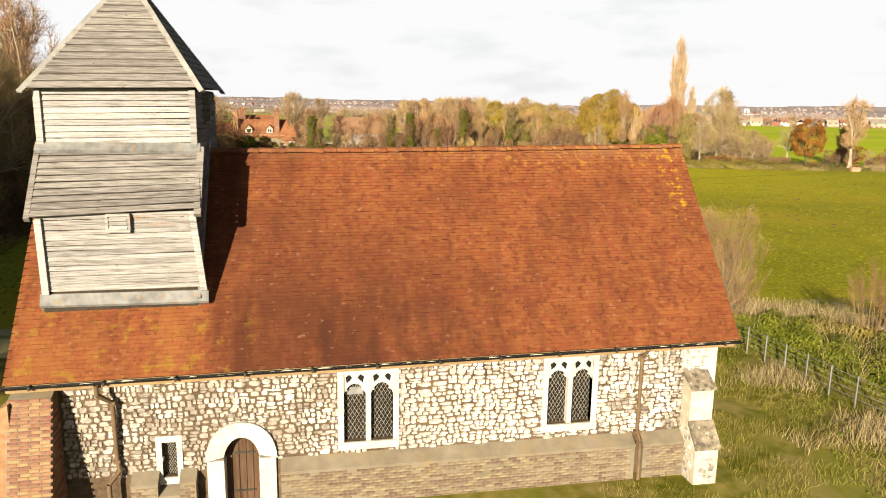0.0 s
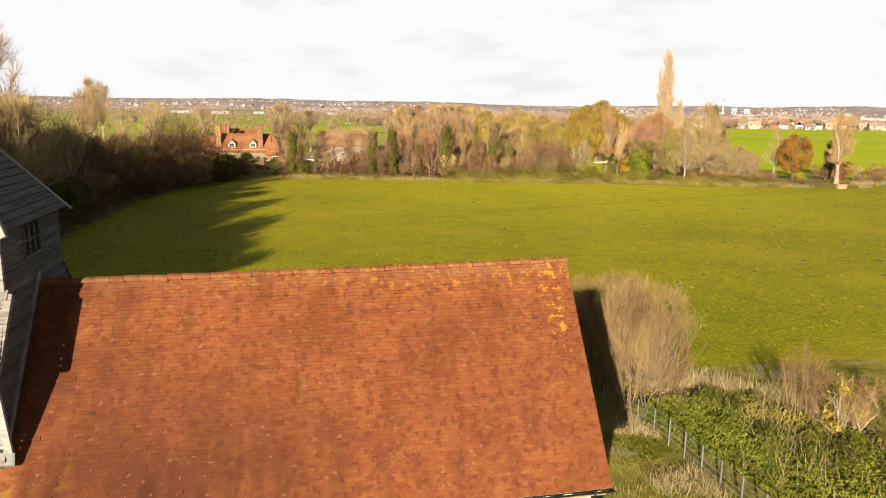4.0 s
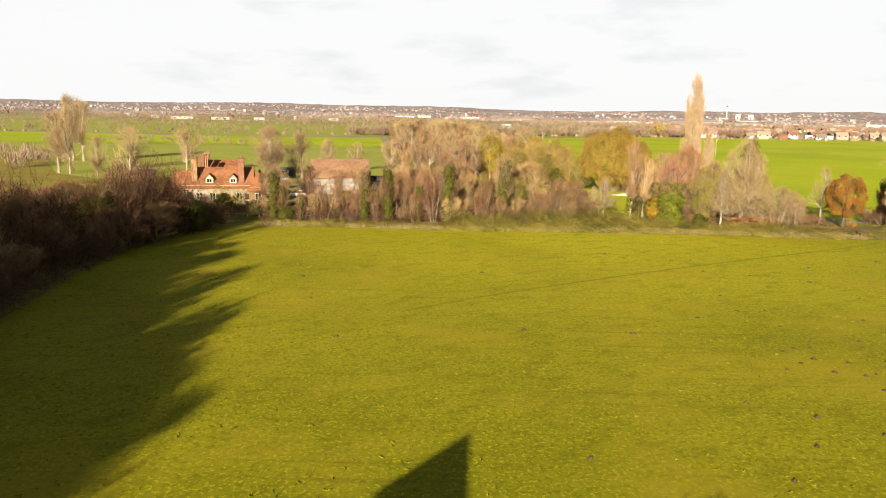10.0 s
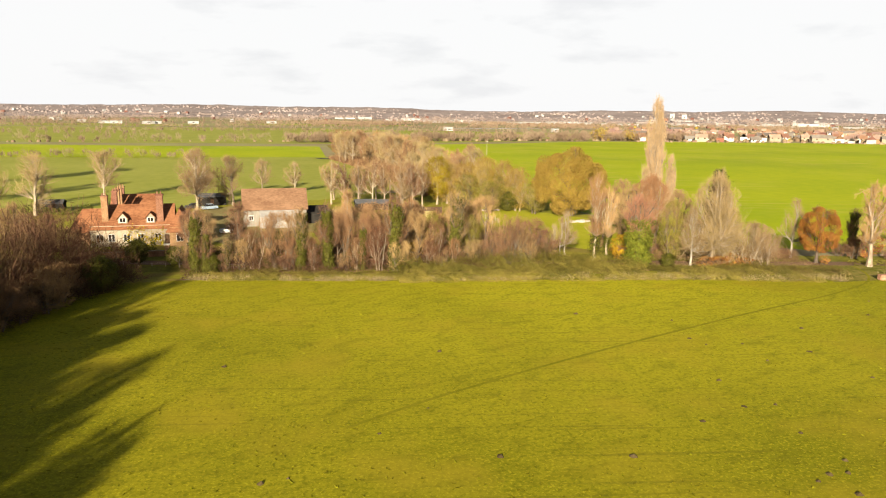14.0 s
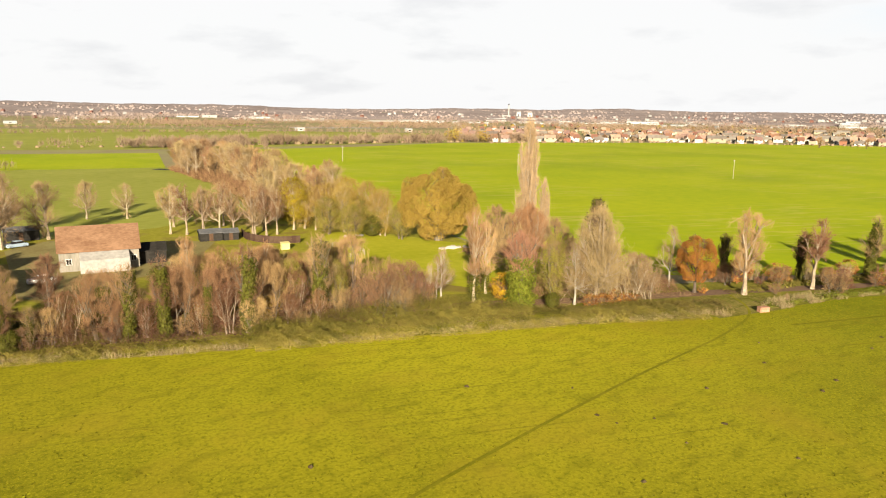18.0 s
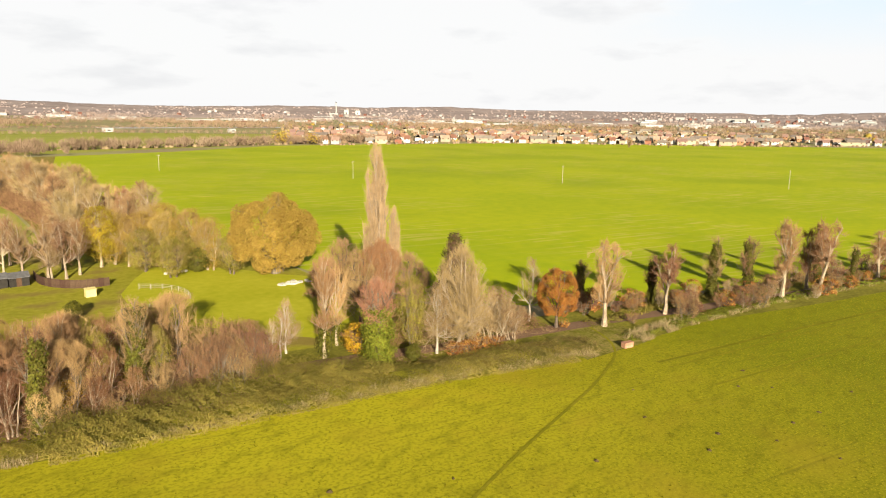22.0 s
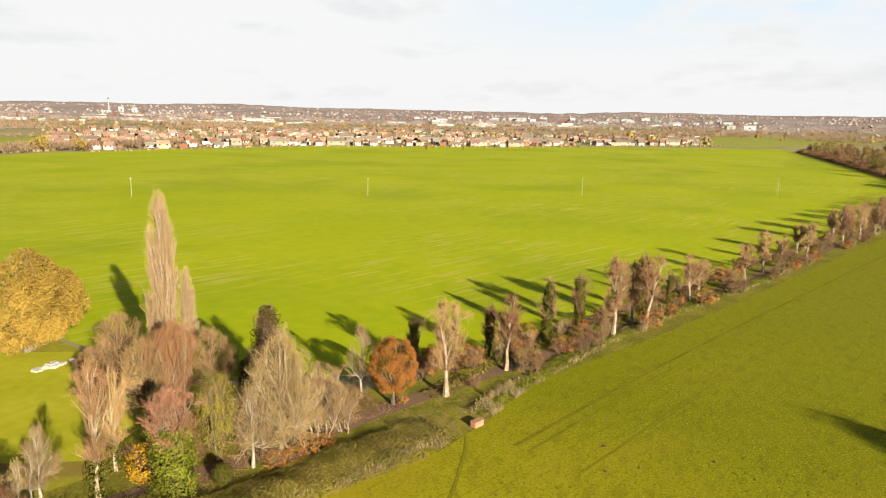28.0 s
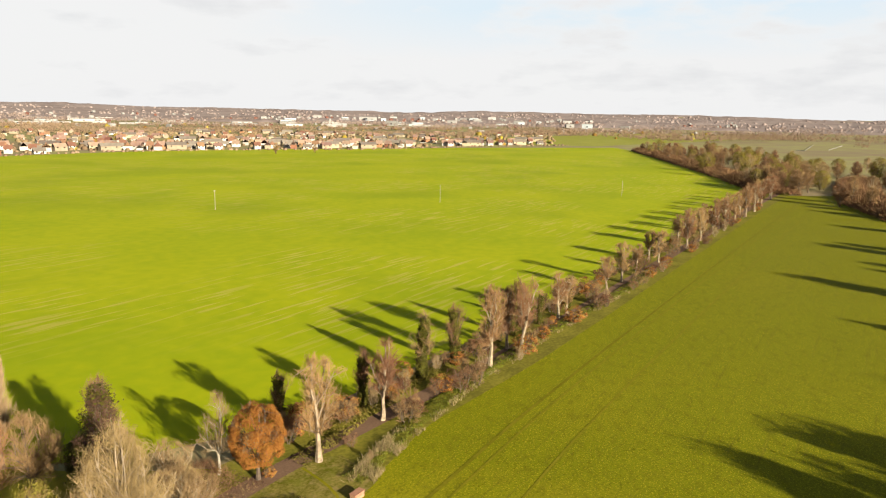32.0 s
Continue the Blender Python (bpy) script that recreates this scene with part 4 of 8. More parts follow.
for nm, a, b in (("east_gable", -1.0, -0.32), ("west_gable", -17.9, -17.2)):
    part(nm, prism([(WY + 0.01, -0.2), (7.45, -0.2), (7.45, 4.2), (3.93, 8.9), (WY + 0.01, 4.2)], "x", a, b), M["render"], church)
part("floor", box(-17.2, -1.0, 1.1, 6.8, -0.2, 0.4), M["stone"], church)

# flint stones on the south wall
st_rng = np.random.default_rng(77)
stones, z = [], 1.50
while z < 4.25:
    rh = st_rng.uniform(0.090, 0.175)
    x = -17.1 + st_rng.uniform(0, 0.15)
    while x < -0.72:
        big = 1.05 if x > -9.2 else 0.85
        w = big * (st_rng.uniform(0.09, 0.22) if st_rng.random() < 0.7 else st_rng.uniform(0.22, 0.40))
        if st_rng.random() < 0.22 and rh > 0.11:
            f = st_rng.uniform(0.4, 0.6)
            spots = [(x + w / 2, z + rh * f / 2, w, rh * f), (x + w / 2, z + rh * (1 + f) / 2, w, rh * (1 - f))]
        else:
            spots = [(x + w / 2, z + rh / 2, w, rh * st_rng.uniform(0.85, 1.25))]
        for cx, cz, sw, sh in spots:
            cz += 0.030 * math.sin(cx * 3.1 + z * 2) + st_rng.normal(0, 0.013)
            if any(a - 0.09 < cx < b + 0.09 and c - 0.10 < cz < d + 0.08 for a, b, c, d in OPEN) or cz > 4.16 + 0.012 * cx or (cz < 1.70 and -12.2 < cx):
                continue
            if math.hypot(cx + 13.02, (cz - 1.9) * 0.95) >= 0.70:
                stones.append((cx, cz, sw, sh))
        x += w
    z += rh


def stone_shape(rng, w, h):
    n = 9
    a = np.arange(n) * 2 * np.pi / n + rng.uniform(-0.25, 0.25, n) + rng.uniform(0, 1)
    sq = 1 / np.maximum(np.abs(np.cos(a)), np.abs(np.sin(a))) ** 0.72
    rr = sq * rng.uniform(0.84, 1.02, n)
    ring = np.stack([np.cos(a) * rr * w, np.zeros(n), np.sin(a) * rr * h], 1)
    up = ring * 0.84
    up[:, 1] = -rng.uniform(0.012, 0.030)
    v = np.concatenate([ring + [0, 0.01, 0], up])
    f = [(i, (i + 1) % n, (i + 1) % n + n, i + n) for i in range(n)] + [tuple(range(n, 2 * n))]
    return v, f


sv, sf, single = [], [], 0
for cx, cz, sw, sh in stones:
    snug = 1.0 if cx > -9.2 else 0.93
    v, f = stone_shape(st_rng, sw * 0.50 * snug, sh * 0.53 * snug)
    if -9.0 < cx < -5.4 and single < 300:
        o = link_mesh("stone", v, f, M["flint"], wall_south)
        o.location = (cx, WY, cz)
        single += 1
    else:
        k = len(sv)
        sv += (v + [cx, WY, cz]).tolist()
        sf += [tuple(i + k for i in q) for q in f]
tagged(link_mesh("stones", sv, sf, M["flint"], wall_south), "pale flint and chalk rubble", kind="stuff")

# brick plinth with a sloping stone offset
plinth = []
for x0, x1, zt in ((-12.08, -2.72, 1.70), (-2.48, -1.2, 1.70), (-15.55, -14.95, 1.62), (-14.45, -14.08, 1.62)):
    p = part("plinth", prism([(WY + 0.02, -0.1), (0.08, -0.1), (0.08, zt - 0.28), (WY + 0.02, zt - 0.28)], "x", x0, x1), M["render"], church, "low brick plinth with lime wash")
    part("offset", prism([(WY + 0.02, zt - 0.28), (0.06, zt - 0.28), (0.06, zt - 0.24), (WY + 0.02, zt)], "x", x0 - 0.01, x1 + 0.01), M["render"], p, "sloping stone offset")
    plinth.append((p, x0, x1, zt))
part("plinth", prism([(WY + 0.02, -0.1), (0.10, -0.1), (0.10, 1.05), (WY + 0.02, 1.2)], "x", -14.95, -14.45), M["render"], church)
bk_rng = random.Random(3)
brick_me = bpy.data.meshes.new("brick")
bm = box(-0.11, 0.11, -0.012, 0.03, -0.033, 0.033, 0.006)
bm.to_mesh(brick_me)
bm.free()
brick_me.materials.append(M["brick_lime"])
for p, x0, x1, zt in plinth:
    row, zz = 0, 0.40
    while zz < zt - 0.33:
        x = x0 + 0.11 + (0.11 if row % 2 else 0)
        while x < x1 - 0.1:
            if bk_rng.random() < 0.86:
                o = new("brick", brick_me)
                o.parent = p
                o.location = (x, 0.08 + bk_rng.uniform(-0.004, 0.006), zz)
            x += 0.232
        zz += 0.078
        row += 1

# raking brick buttress at the west end, and the stone buttress at the east end
bw = part("west_buttress", prism([(WY + 0.1, -0.1), (-1.05, -0.1), (-0.05, 3.75), (WY + 0.1, 3.95)], "x", -17.95, -17.05), M["render"], church, "raking buttress of old red brick")
bm = box(-0.105, 0.105, -0.012, 0.04, -0.03, 0.03, 0.005)
brick_red = bpy.data.meshes.new("brick")
bm.to_mesh(brick_red)
bm.free()
brick_red.materials.append(M["brick"])
lean = math.atan2(1.0, 3.85)
for row in range(46):
    zz = 0.35 + row * 0.075
    yy = -1.05 + (zz + 0.1) / 3.85
    for k in range(4):
        x = -17.84 + k * 0.225 + (0.0 if row % 2 else 0.055)
        o = new("brick", brick_red)
        o.parent = bw
        o.matrix_basis = Matrix.Translation((x, yy, zz)) @ Matrix.Rotation(-lean, 4, "X")
        if k == 0 or yy > WY - 0.15:
            continue
    m = 0
    y2 = yy + 0.12
    while y2 < WY and zz < 3.7:
        o = new("brick", brick_red)
        o.parent = bw
        o.matrix_basis = Matrix.Translation((-17.05, y2, zz)) @ Matrix.Rotation(math.pi / 2, 4, "Z")
        y2 += 0.225
part("west_wall_foot", prism([(-17.9, -0.1), (-19.6, -0.1), (-18.1, 3.6), (-17.9, 3.7)], "y", -0.2, 1.2), M["brick"], church, "raking red brick side buttress")
be = part("east_buttress", prism([(WY, -0.1), (-0.5, -0.1), (-0.5, 1.5), (-0.05, 2.05), (-0.05, 3.0), (WY, 3.3)], "x", -1.27, -0.60), M["buff"], church, "two-stage stone buttress with weathered caps")
part("cap", prism([(-0.54, 1.46), (-0.54, 1.56), (-0.06, 2.12), (-0.06, 2.02)], "x", -1.30, -0.56), M["stone_dark"], be)
part("cap", prism([(-0.12, 2.98), (-0.12, 3.06), (WY - 0.02, 3.40), (WY - 0.02, 3.26)], "x", -1.29, -0.58), M["stone_dark"], be)
part("quoin", box(-0.58, -0.33, WY - 0.012, WY + 0.3, -0.1, 4.12), M["stone"], church, "limewashed corner of the east wall")
part("quoin", box(-1.34, -0.585, WY - 0.010, WY + 0.2, 3.36, 4.12), M["stone"], church, "limewashed wall above the buttress")
bv, bf = [], []
for k in range(46):
    v, f = stone_shape(st_rng, st_rng.uniform(0.05, 0.11), st_rng.uniform(0.05, 0.09))
    if k < 26:
        v = v + (-0.93 + st_rng.uniform(-0.2, 0.2), -0.5, 0.55 + (k % 13) * 0.07)
    else:
        v = np.stack([v[:, 1], v[:, 0], v[:, 2]], 1) + (-1.27, st_rng.uniform(-0.35, 0.3), 0.5 + (k - 26) * 0.07)
    q = len(bv)
    bv += v.tolist()
    bf += [tuple(i + q for i in g) for g in f]
tagged(link_mesh("stones", bv, bf, M["flint"], be), kind="stuff")


def arch_z(x, x0, x1, z0, rise_, p=1.9, q=0.72):
    """Height of a pointed arch over x."""
    c, hw = (x0 + x1) / 2, (x1 - x0) / 2
    d = min(1.0, abs(x - c) / hw)
    return z0 + rise_ * (1 - d ** p) ** q


def arch_plate(x0, x1, z0, rise_, ztop, y0, y1, n=14, p=1.9, q=0.72):
    """The solid above a pointed opening, up to a level top."""
    bm = bmesh.new()
    cols = []
    for i in range(n + 1):
        x = x0 + (x1 - x0) * i / n
        z = arch_z(x, x0, x1, z0, rise_, p, q)
        cols.append([bm.verts.new(p) for p in ((x, y0, z), (x, y0, ztop), (x, y1, ztop), (x, y1, z))])
    for a, b in zip(cols, cols[1:]):
        for i in range(4):
            bm.faces.new((a[i], a[(i + 1) % 4], b[(i + 1) % 4], b[i]))
    bm.faces.new(cols[0])
    bm.faces.new(cols[-1][::-1])
    bmesh.ops.recalc_face_normals(bm, faces=bm.faces)
    return bm


def traceried_window(x0, x1, z0, z1, notice):
    w = part("window", box(x0 - 0.16, x1 + 0.16, WY - 0.06, WY + 0.28, z0 - 0.2, z0 - 0.004), M["stone"], church, "two-light stone window with cusped heads and leaded panes")
    mid = (x0 + x1) / 2
    part("jamb", box(x0 - 0.15, x0, WY - 0.03, WY + 0.25, z0, z1 + 0.12), M["stone"], w)
    part("jamb", box(x1, x1 + 0.15, WY - 0.03, WY + 0.25, z0, z1 + 0.12), M["stone"], w)
    part("mullion", box(mid - 0.06, mid + 0.06, WY - 0.01, WY + 0.2, z0, z1), M["stone"], w)
    part("lintel", box(x0 - 0.003, x1 + 0.003, WY - 0.028, WY + 0.25, z1, z1 + 0.118), M["stone"], w)
    for a, b in ((x0, mid - 0.06), (mid + 0.06, x1)):
        part("arch", arch_plate(a, b, z1 - 0.58, 0.30, z1 - 0.003, WY + 0.02, WY + 0.16), M["stone"], w)
        c, hw = (a + b) / 2, (b - a) / 2
        for sx in (-1, 1):
            bm = prism([(c + sx * hw * 0.82, z1 - 0.10), (c + sx * hw * 0.5, z1 - 0.04), (c + sx * hw * 0.22, z1 - 0.12), (c + sx * hw * 0.45, z1 - 0.20), (c + sx * hw * 0.72, z1 - 0.26)], "y", WY + 0.012, WY + 0.05)
            part("eyelet", bm, M["dark"], w)
            bm = prism([(c + sx * hw * 1.0, z1 - 0.50), (c + sx * hw * 0.62, z1 - 0.46), (c + sx * hw * 0.98, z1 - 0.36)], "y", WY + 0.03, WY + 0.15)
            part("cusp", bm, M["stone"], w)
        part("pane", box(a - 0.02, b + 0.02, WY + 0.17, WY + 0.18, z0, z1 - 0.2), M["glass"], w)
        p0, p1 = [], []
        step, hgt, wid = 0.105, z1 - 0.25 - z0, b - a
        k = -int(hgt / 2 / step) - 2
        while k * step < wid:
            for s in (1, -1):
                xa = k * step
                u0, u1 = max(0.0, -xa), min(hgt / 1.7, wid - xa)
                if u1 > u0 + 0.02:
                    fa, fb = (xa + u0, u0 * 1.7), (xa + u1, u1 * 1.7)
                    if s < 0:
                        fa, fb = (wid - fa[0], fa[1]), (wid - fb[0], fb[1])
                    p0.append((a + fa[0], WY + 0.162, z0 + fa[1]))
                    p1.append((a + fb[0], WY + 0.162, z0 + fb[1]))
            k += 1
        clean_part("leading", tubes(p0, p1, 0.0045, 0.0045, 4), M["came"], w, "diamond lead lattice", kind="stuff")
    if notice:
        part("notice", box(x0 + 0.05, x0 + 0.50, WY + 0.150, WY + 0.155, z1 - 0.62, z1 - 0.42), M["lead"], w, "pale paper notice in the window")
    return w


traceried_window(-10.52, -9.28, 1.98, 3.80, True)
traceried_window(-5.17, -3.93, 2.08, 3.86, False)

# small lancet
w = part("small_window", box(-14.98, -14.42, WY - 0.05, WY + 0.25, 1.22, 1.39), M["stone"], church, "small square-headed window with leaded panes")
part("jamb", box(-15.0, -14.87, WY - 0.03, WY + 0.25, 1.395, 2.46), M["stone"], w)
part("jamb", box(-14.53, -14.40, WY - 0.03, WY + 0.25, 1.395, 2.46), M["stone"], w)
part("lintel", box(-14.867, -14.533, WY - 0.028, WY + 0.25, 2.30, 2.458), M["stone"], w)
part("pane", box(-14.87, -14.53, WY + 0.17, WY + 0.18, 1.39, 2.31), M["glass"], w)
p0, p1 = [], []
for k in range(-4, 12):
    for s in (1, -1):
        za, zb = 1.40 + k * 0.1, 1.40 + k * 0.1 + 0.54
        f0, f1 = max(0, (1.40 - za) / 0.54), min(1, (2.30 - za) / 0.54)
        if f1 > f0:
            xa = (-14.86, -14.54) if s > 0 else (-14.54, -14.86)
            p0.append((xa[0] + (xa[1] - xa[0]) * f0, WY + 0.162, za + 0.54 * f0))
            p1.append((xa[0] + (xa[1] - xa[0]) * f1, WY + 0.162, za + 0.54 * f1))
clean_part("leading", tubes(p0, p1, 0.005, 0.005, 4), M["came"], w, kind="stuff")

# doorway: stone surround with a pointed hood, plank door set back
dw = part("doorway", arch_plate(-13.46, -12.58, 1.74, 0.56, 2.37, WY + 0.18, WY + 0.45, 18, 2.2, 0.62), M["stone"], church, "pointed stone doorway with two moulded orders")
for s in (-1, 1):
    c = -13.02 + s * 0.62
    part("jamb", box(c - 0.20, c + 0.20, WY - 0.08, WY + 0.4, -0.1, 1.742), M["stone"], dw)
    part("shaft", box(c - s * 0.20 - 0.02, c - s * 0.20 + 0.02, WY + 0.08, WY + 0.42, -0.1, 1.70, 0.02), M["stone"], dw)
bm = bmesh.new()
cols = []
for i in range(25):
    a = math.pi * i / 24
    xi, xo = -13.02 - 0.42 * math.cos(a), -13.02 - 0.86 * math.cos(a)
    zi, zo = arch_z(xi, -13.45, -12.59, 1.74, 0.58, 2.2, 0.62), 1.50 + 1.22 * max(0.0, math.sin(a)) ** 0.72
    if i in (0, 24):
        zo = 1.745
    cols.append([bm.verts.new(p) for p in ((xi, WY - 0.07, zi), (xo, WY - 0.10, zo), (xo, WY + 0.1, zo), (xi, WY + 0.2, zi))])
for a, b in zip(cols, cols[1:]):
    for i in range(4):
        bm.faces.new((a[i], a[(i + 1) % 4], b[(i + 1) % 4], b[i]))
bmesh.ops.recalc_face_normals(bm, faces=bm.faces)
part("hood", bm, M["stone"], dw)
door = part("door", box(-13.46, -12.58, WY + 0.27, WY + 0.31, 0.2, 2.40), M["door_wood"], church, "old dark oak plank door with iron strap hinges")
for k in range(5):
    part("plank", box(-13.44 + k * 0.17, -13.28 + k * 0.17, WY + 0.245, WY + 0.28, 0.42, 2.36, 0.008), M["door_wood"], door)
for zz in (0.72, 1.75):
    part("hinge", box(-13.40, -12.72, WY + 0.23, WY + 0.25, zz, zz + 0.05), M["iron"], door)
part("step", box(-13.6, -12.4, -0.15, WY + 0.5, 0.3, 0.5, 0.02), M["stone_dark"], church)

# roof deck, tiles, ridge, gutter


def roof_point(x, s, n, side):
    """A point of a slope: s up it from the eave, n out of it."""
    z0, z1 = eave_z(x), ridge_z(x)
    run, up = 3.93, z1 - z0
    length = math.hypot(run, up)
    f = s / length
    y = run * f - n * up / length
    zz = z0 + up * f + n * run / length
    return (x, y if side > 0 else 7.86 - y, zz)


SLOPE = math.hypot(3.93, 4.95)
bm = bmesh.new()
deck = []
for k in range(13):
    x = -18.0 + 18.0 * k / 12
    deck.append([bm.verts.new(p) for p in (roof_point(x, 0.02, -0.03, 1), roof_point(x, SLOPE - 0.02, -0.03, 1), roof_point(x, 0.02, -0.03, -1), roof_point(x, 0.02, -0.12, -1), roof_point(x, SLOPE - 0.2, -0.12, 1), roof_point(x, 0.02, -0.12, 1))])
for a, b in zip(deck, deck[1:]):
    for i in range(6):
        bm.faces.new((a[i], a[(i + 1) % 6], b[(i + 1) % 6], b[i]))
bm.faces.new(deck[0])
bm.faces.new(deck[-1][::-1])
bmesh.ops.recalc_face_normals(bm, faces=bm.faces)
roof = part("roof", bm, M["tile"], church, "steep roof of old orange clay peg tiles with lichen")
tl_rng = random.Random(9)
tv, tf, count = [], [], 0
for side, gauge, tw in ((1, 0.104, 0.168), (-1, 0.208, 0.336)):
    rows_n = int(SLOPE / gauge)
    for i in range(rows_n):
        x = -18.03 + (tw / 2 if i % 2 else 0)
        while x < 0.02:
            xa, xb = x + 0.0012, min(x + tw - 0.0012, 0.05)
            lift, slip = tl_rng.gauss(0.012, 0.003), tl_rng.gauss(0, 0.004)
            if tl_rng.random() < 0.02:
                lift += 0.015
            s0, s1 = i * gauge - 0.03 + slip, min(i * gauge + gauge * 1.55, SLOPE)
            if not (side > 0 and -17.4 < x < -14.1 and s0 > 1.75):
                v = [roof_point(xa, s0, lift + 0.014, side), roof_point(xb, s0, lift + 0.014, side), roof_point(xb, s1, 0.006, side), roof_point(xa, s1, 0.006, side), roof_point(xa, s0, lift - 0.016, side), roof_point(xb, s0, lift - 0.016, side)]
                f = [(0, 1, 2, 3), (4, 5, 1, 0), (4, 0, 3), (1, 5, 2)]
                if side > 0 and -6.6 < x < -1.0 and i >= rows_n - 9 and count < 300:
                    o = link_mesh("tile", v, f, M["tile_single"], roof)
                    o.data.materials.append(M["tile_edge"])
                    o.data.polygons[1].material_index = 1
                    count += 1
                else:
                    k = len(tv)
                    tv += v
                    tf += [tuple(j + k for j in q) for q in f]
            x += tw
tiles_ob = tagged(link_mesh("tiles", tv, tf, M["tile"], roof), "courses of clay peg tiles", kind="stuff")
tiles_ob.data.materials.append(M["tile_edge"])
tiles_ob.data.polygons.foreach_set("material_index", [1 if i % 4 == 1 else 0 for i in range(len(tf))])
x = -14.0
k = 0
ridge_me = None
while x < -0.1:
    L = 0.34
    bm = bmesh.new()
    ring = []
    for xx in (0.0, L):
        ring.append([bm.verts.new((xx, 0.17 * math.sin(a), 0.15 * math.cos(a) - 0.06 + (0.012 if xx == 0 else 0))) for a in [radians(q) for q in (-78, -40, 0, 40, 78)]])
    for i in range(4):
        bm.faces.new((ring[0][i], ring[0][i + 1], ring[1][i + 1], ring[1][i]))
    bm.faces.new(ring[0][::-1])
    bm.faces.new(ring[1])
    o = part("ridge_tile", bm, M["tile_single"], roof)
    o.location = (x, 3.93 + tl_rng.gauss(0, 0.006), ridge_z(x) + tl_rng.gauss(0, 0.006))
    x += L + 0.012
g = part("gutter", bmesh.new(), M["dark"], church, "black iron eaves gutter on brown fascia")
gv, gf = [], []
for k in range(19):
    x = -18.05 + k * 18.15 / 18
    z0 = eave_z(x) - 0.06
    for a in range(7):
        q = math.pi * a / 6
        gv.append((x, -0.04 - 0.065 * math.cos(q), z0 - 0.065 * math.sin(q)))
for k in range(18):
    for a in range(6):
        gf.append((k * 7 + a, k * 7 + a + 1, (k + 1) * 7 + a + 1, (k + 1) * 7 + a))
g.data.from_pydata(gv, [], gf)
g.modifiers.new("thick", "SOLIDIFY").thickness = 0.012
bm = bmesh.new()
mr_rng = random.Random(5)
mort = []
for k in range(121):
    x = -17.9 + k * 0.149
    h = mr_rng.uniform(0.0, 0.06) if mr_rng.random() < 0.4 else -0.06
    mort.append([bm.verts.new(q) for q in ((x, 0.00, eave_z(x) - 0.09), (x, -0.035, eave_z(x) - 0.10 + 0.5 * h), (x, -0.030, eave_z(x) - 0.085 + 0.6 * h), (x, 0.03, eave_z(x) - 0.10))])
for a, b in zip(mort, mort[1:]):
    for i in range(4):
        bm.faces.new((a[i], a[(i + 1) % 4], b[(i + 1) % 4], b[i]))
part("eave_mortar", bm, M["buff"], church, "ragged pale lime mortar under the eave tiles")
for k in range(12):
    x = -17.5 + k * 1.55
    part("bracket", box(x, x + 0.05, -0.11, 0.1, eave_z(x) - 0.14, eave_z(x) - 0.05), M["iron"], g)
bm = bmesh.new()
for xa, xb in ((-18.0, -12), (-12, -6), (-6, -0.1)):
    vs = [bm.verts.new(p) for p in ((xa, 0.03, eave_z(xa) - 0.22), (xb, 0.03, eave_z(xb) - 0.22), (xb, 0.03, eave_z(xb) - 0.05), (xa, 0.03, eave_z(xa) - 0.05), (xa, WY, eave_z(xa) - 0.22), (xb, WY, eave_z(xb) - 0.22))]
    bm.faces.new(vs[:4])
    bm.faces.new((vs[0], vs[4], vs[5], vs[1]))
part("fascia", bm, M["tan_paint"], church, "tan painted fascia board")
for pts in ([(-16.1, -0.04, 4.0), (-16.1, -0.02, 3.75), (-15.85, 0.22, 3.45), (-15.85, 0.28, 1.95), (-15.80, 0.24, 1.72), (-16.0, 0.02, 1.5), (-16.0, 0.0, 0.4)], [(-2.6, -0.02, 4.2), (-2.6, 0.2, 3.95), (-2.6, 0.28, 3.9), (-2.6, 0.28, 1.75), (-2.6, 0.05, 1.55), (-2.6, 0.02, 0.42)]):
    p = np.array(pts)
    dp = clean_part("downpipe", tubes(p[:-1], p[1:] + (p[1:] - p[:-1]) * 0.03, 0.055, 0.055, 8), M["brown_paint"], church, "brown painted downpipe", True)
    for q in (2, 3):
        part("collar", box(p[q][0] - 0.08, p[q][0] + 0.08, p[q][1] - 0.07, p[q][1] + 0.1, p[q][2] - 0.04, p[q][2] + 0.04, 0.01), M["brown_paint"], dp)

# ---- bell tower ----
tower = part("bell_tower", prism([(1.05, 5.2), (1.05, 7.8), (1.98, 9.2), (1.98, 10.66), (5.74, 10.66), (5.74, 9.2), (6.78, 7.8), (6.78, 5.2)], "x", -17.40, -13.96), M["board_dark"], church, "boarded timber bell tower with pyramid cap")
bd_rng = random.Random(21)


def board(a, b, c, d, out, mat="board", thick=0.032):
    """A lapped board between the corners a, b (lower edge) and c, d (upper edge), proud at its foot."""
    a, b, c, d, o = (Vector(q) for q in (a, b, c, d, out))
    j = bd_rng.uniform(-0.006, 0.008)
    bm = bmesh.new()
    vs = [bm.verts.new(q) for q in (a + o * (thick + j), b + o * (thick - j), c + o * (0.014 + j), d + o * (0.014 - j), a, b, c, d)]
    for f in ((0, 1, 2, 3), (4, 5, 1, 0), (4, 0, 3, 7), (1, 5, 6, 2), (3, 2, 6, 7)):
        bm.faces.new([vs[i] for i in f])
    bmesh.ops.recalc_face_normals(bm, faces=bm.faces)
    return part("board", bm, M[mat], tower)


def lerp(p, q, f):
    return tuple(a + (b - a) * f for a, b in zip(p, q))


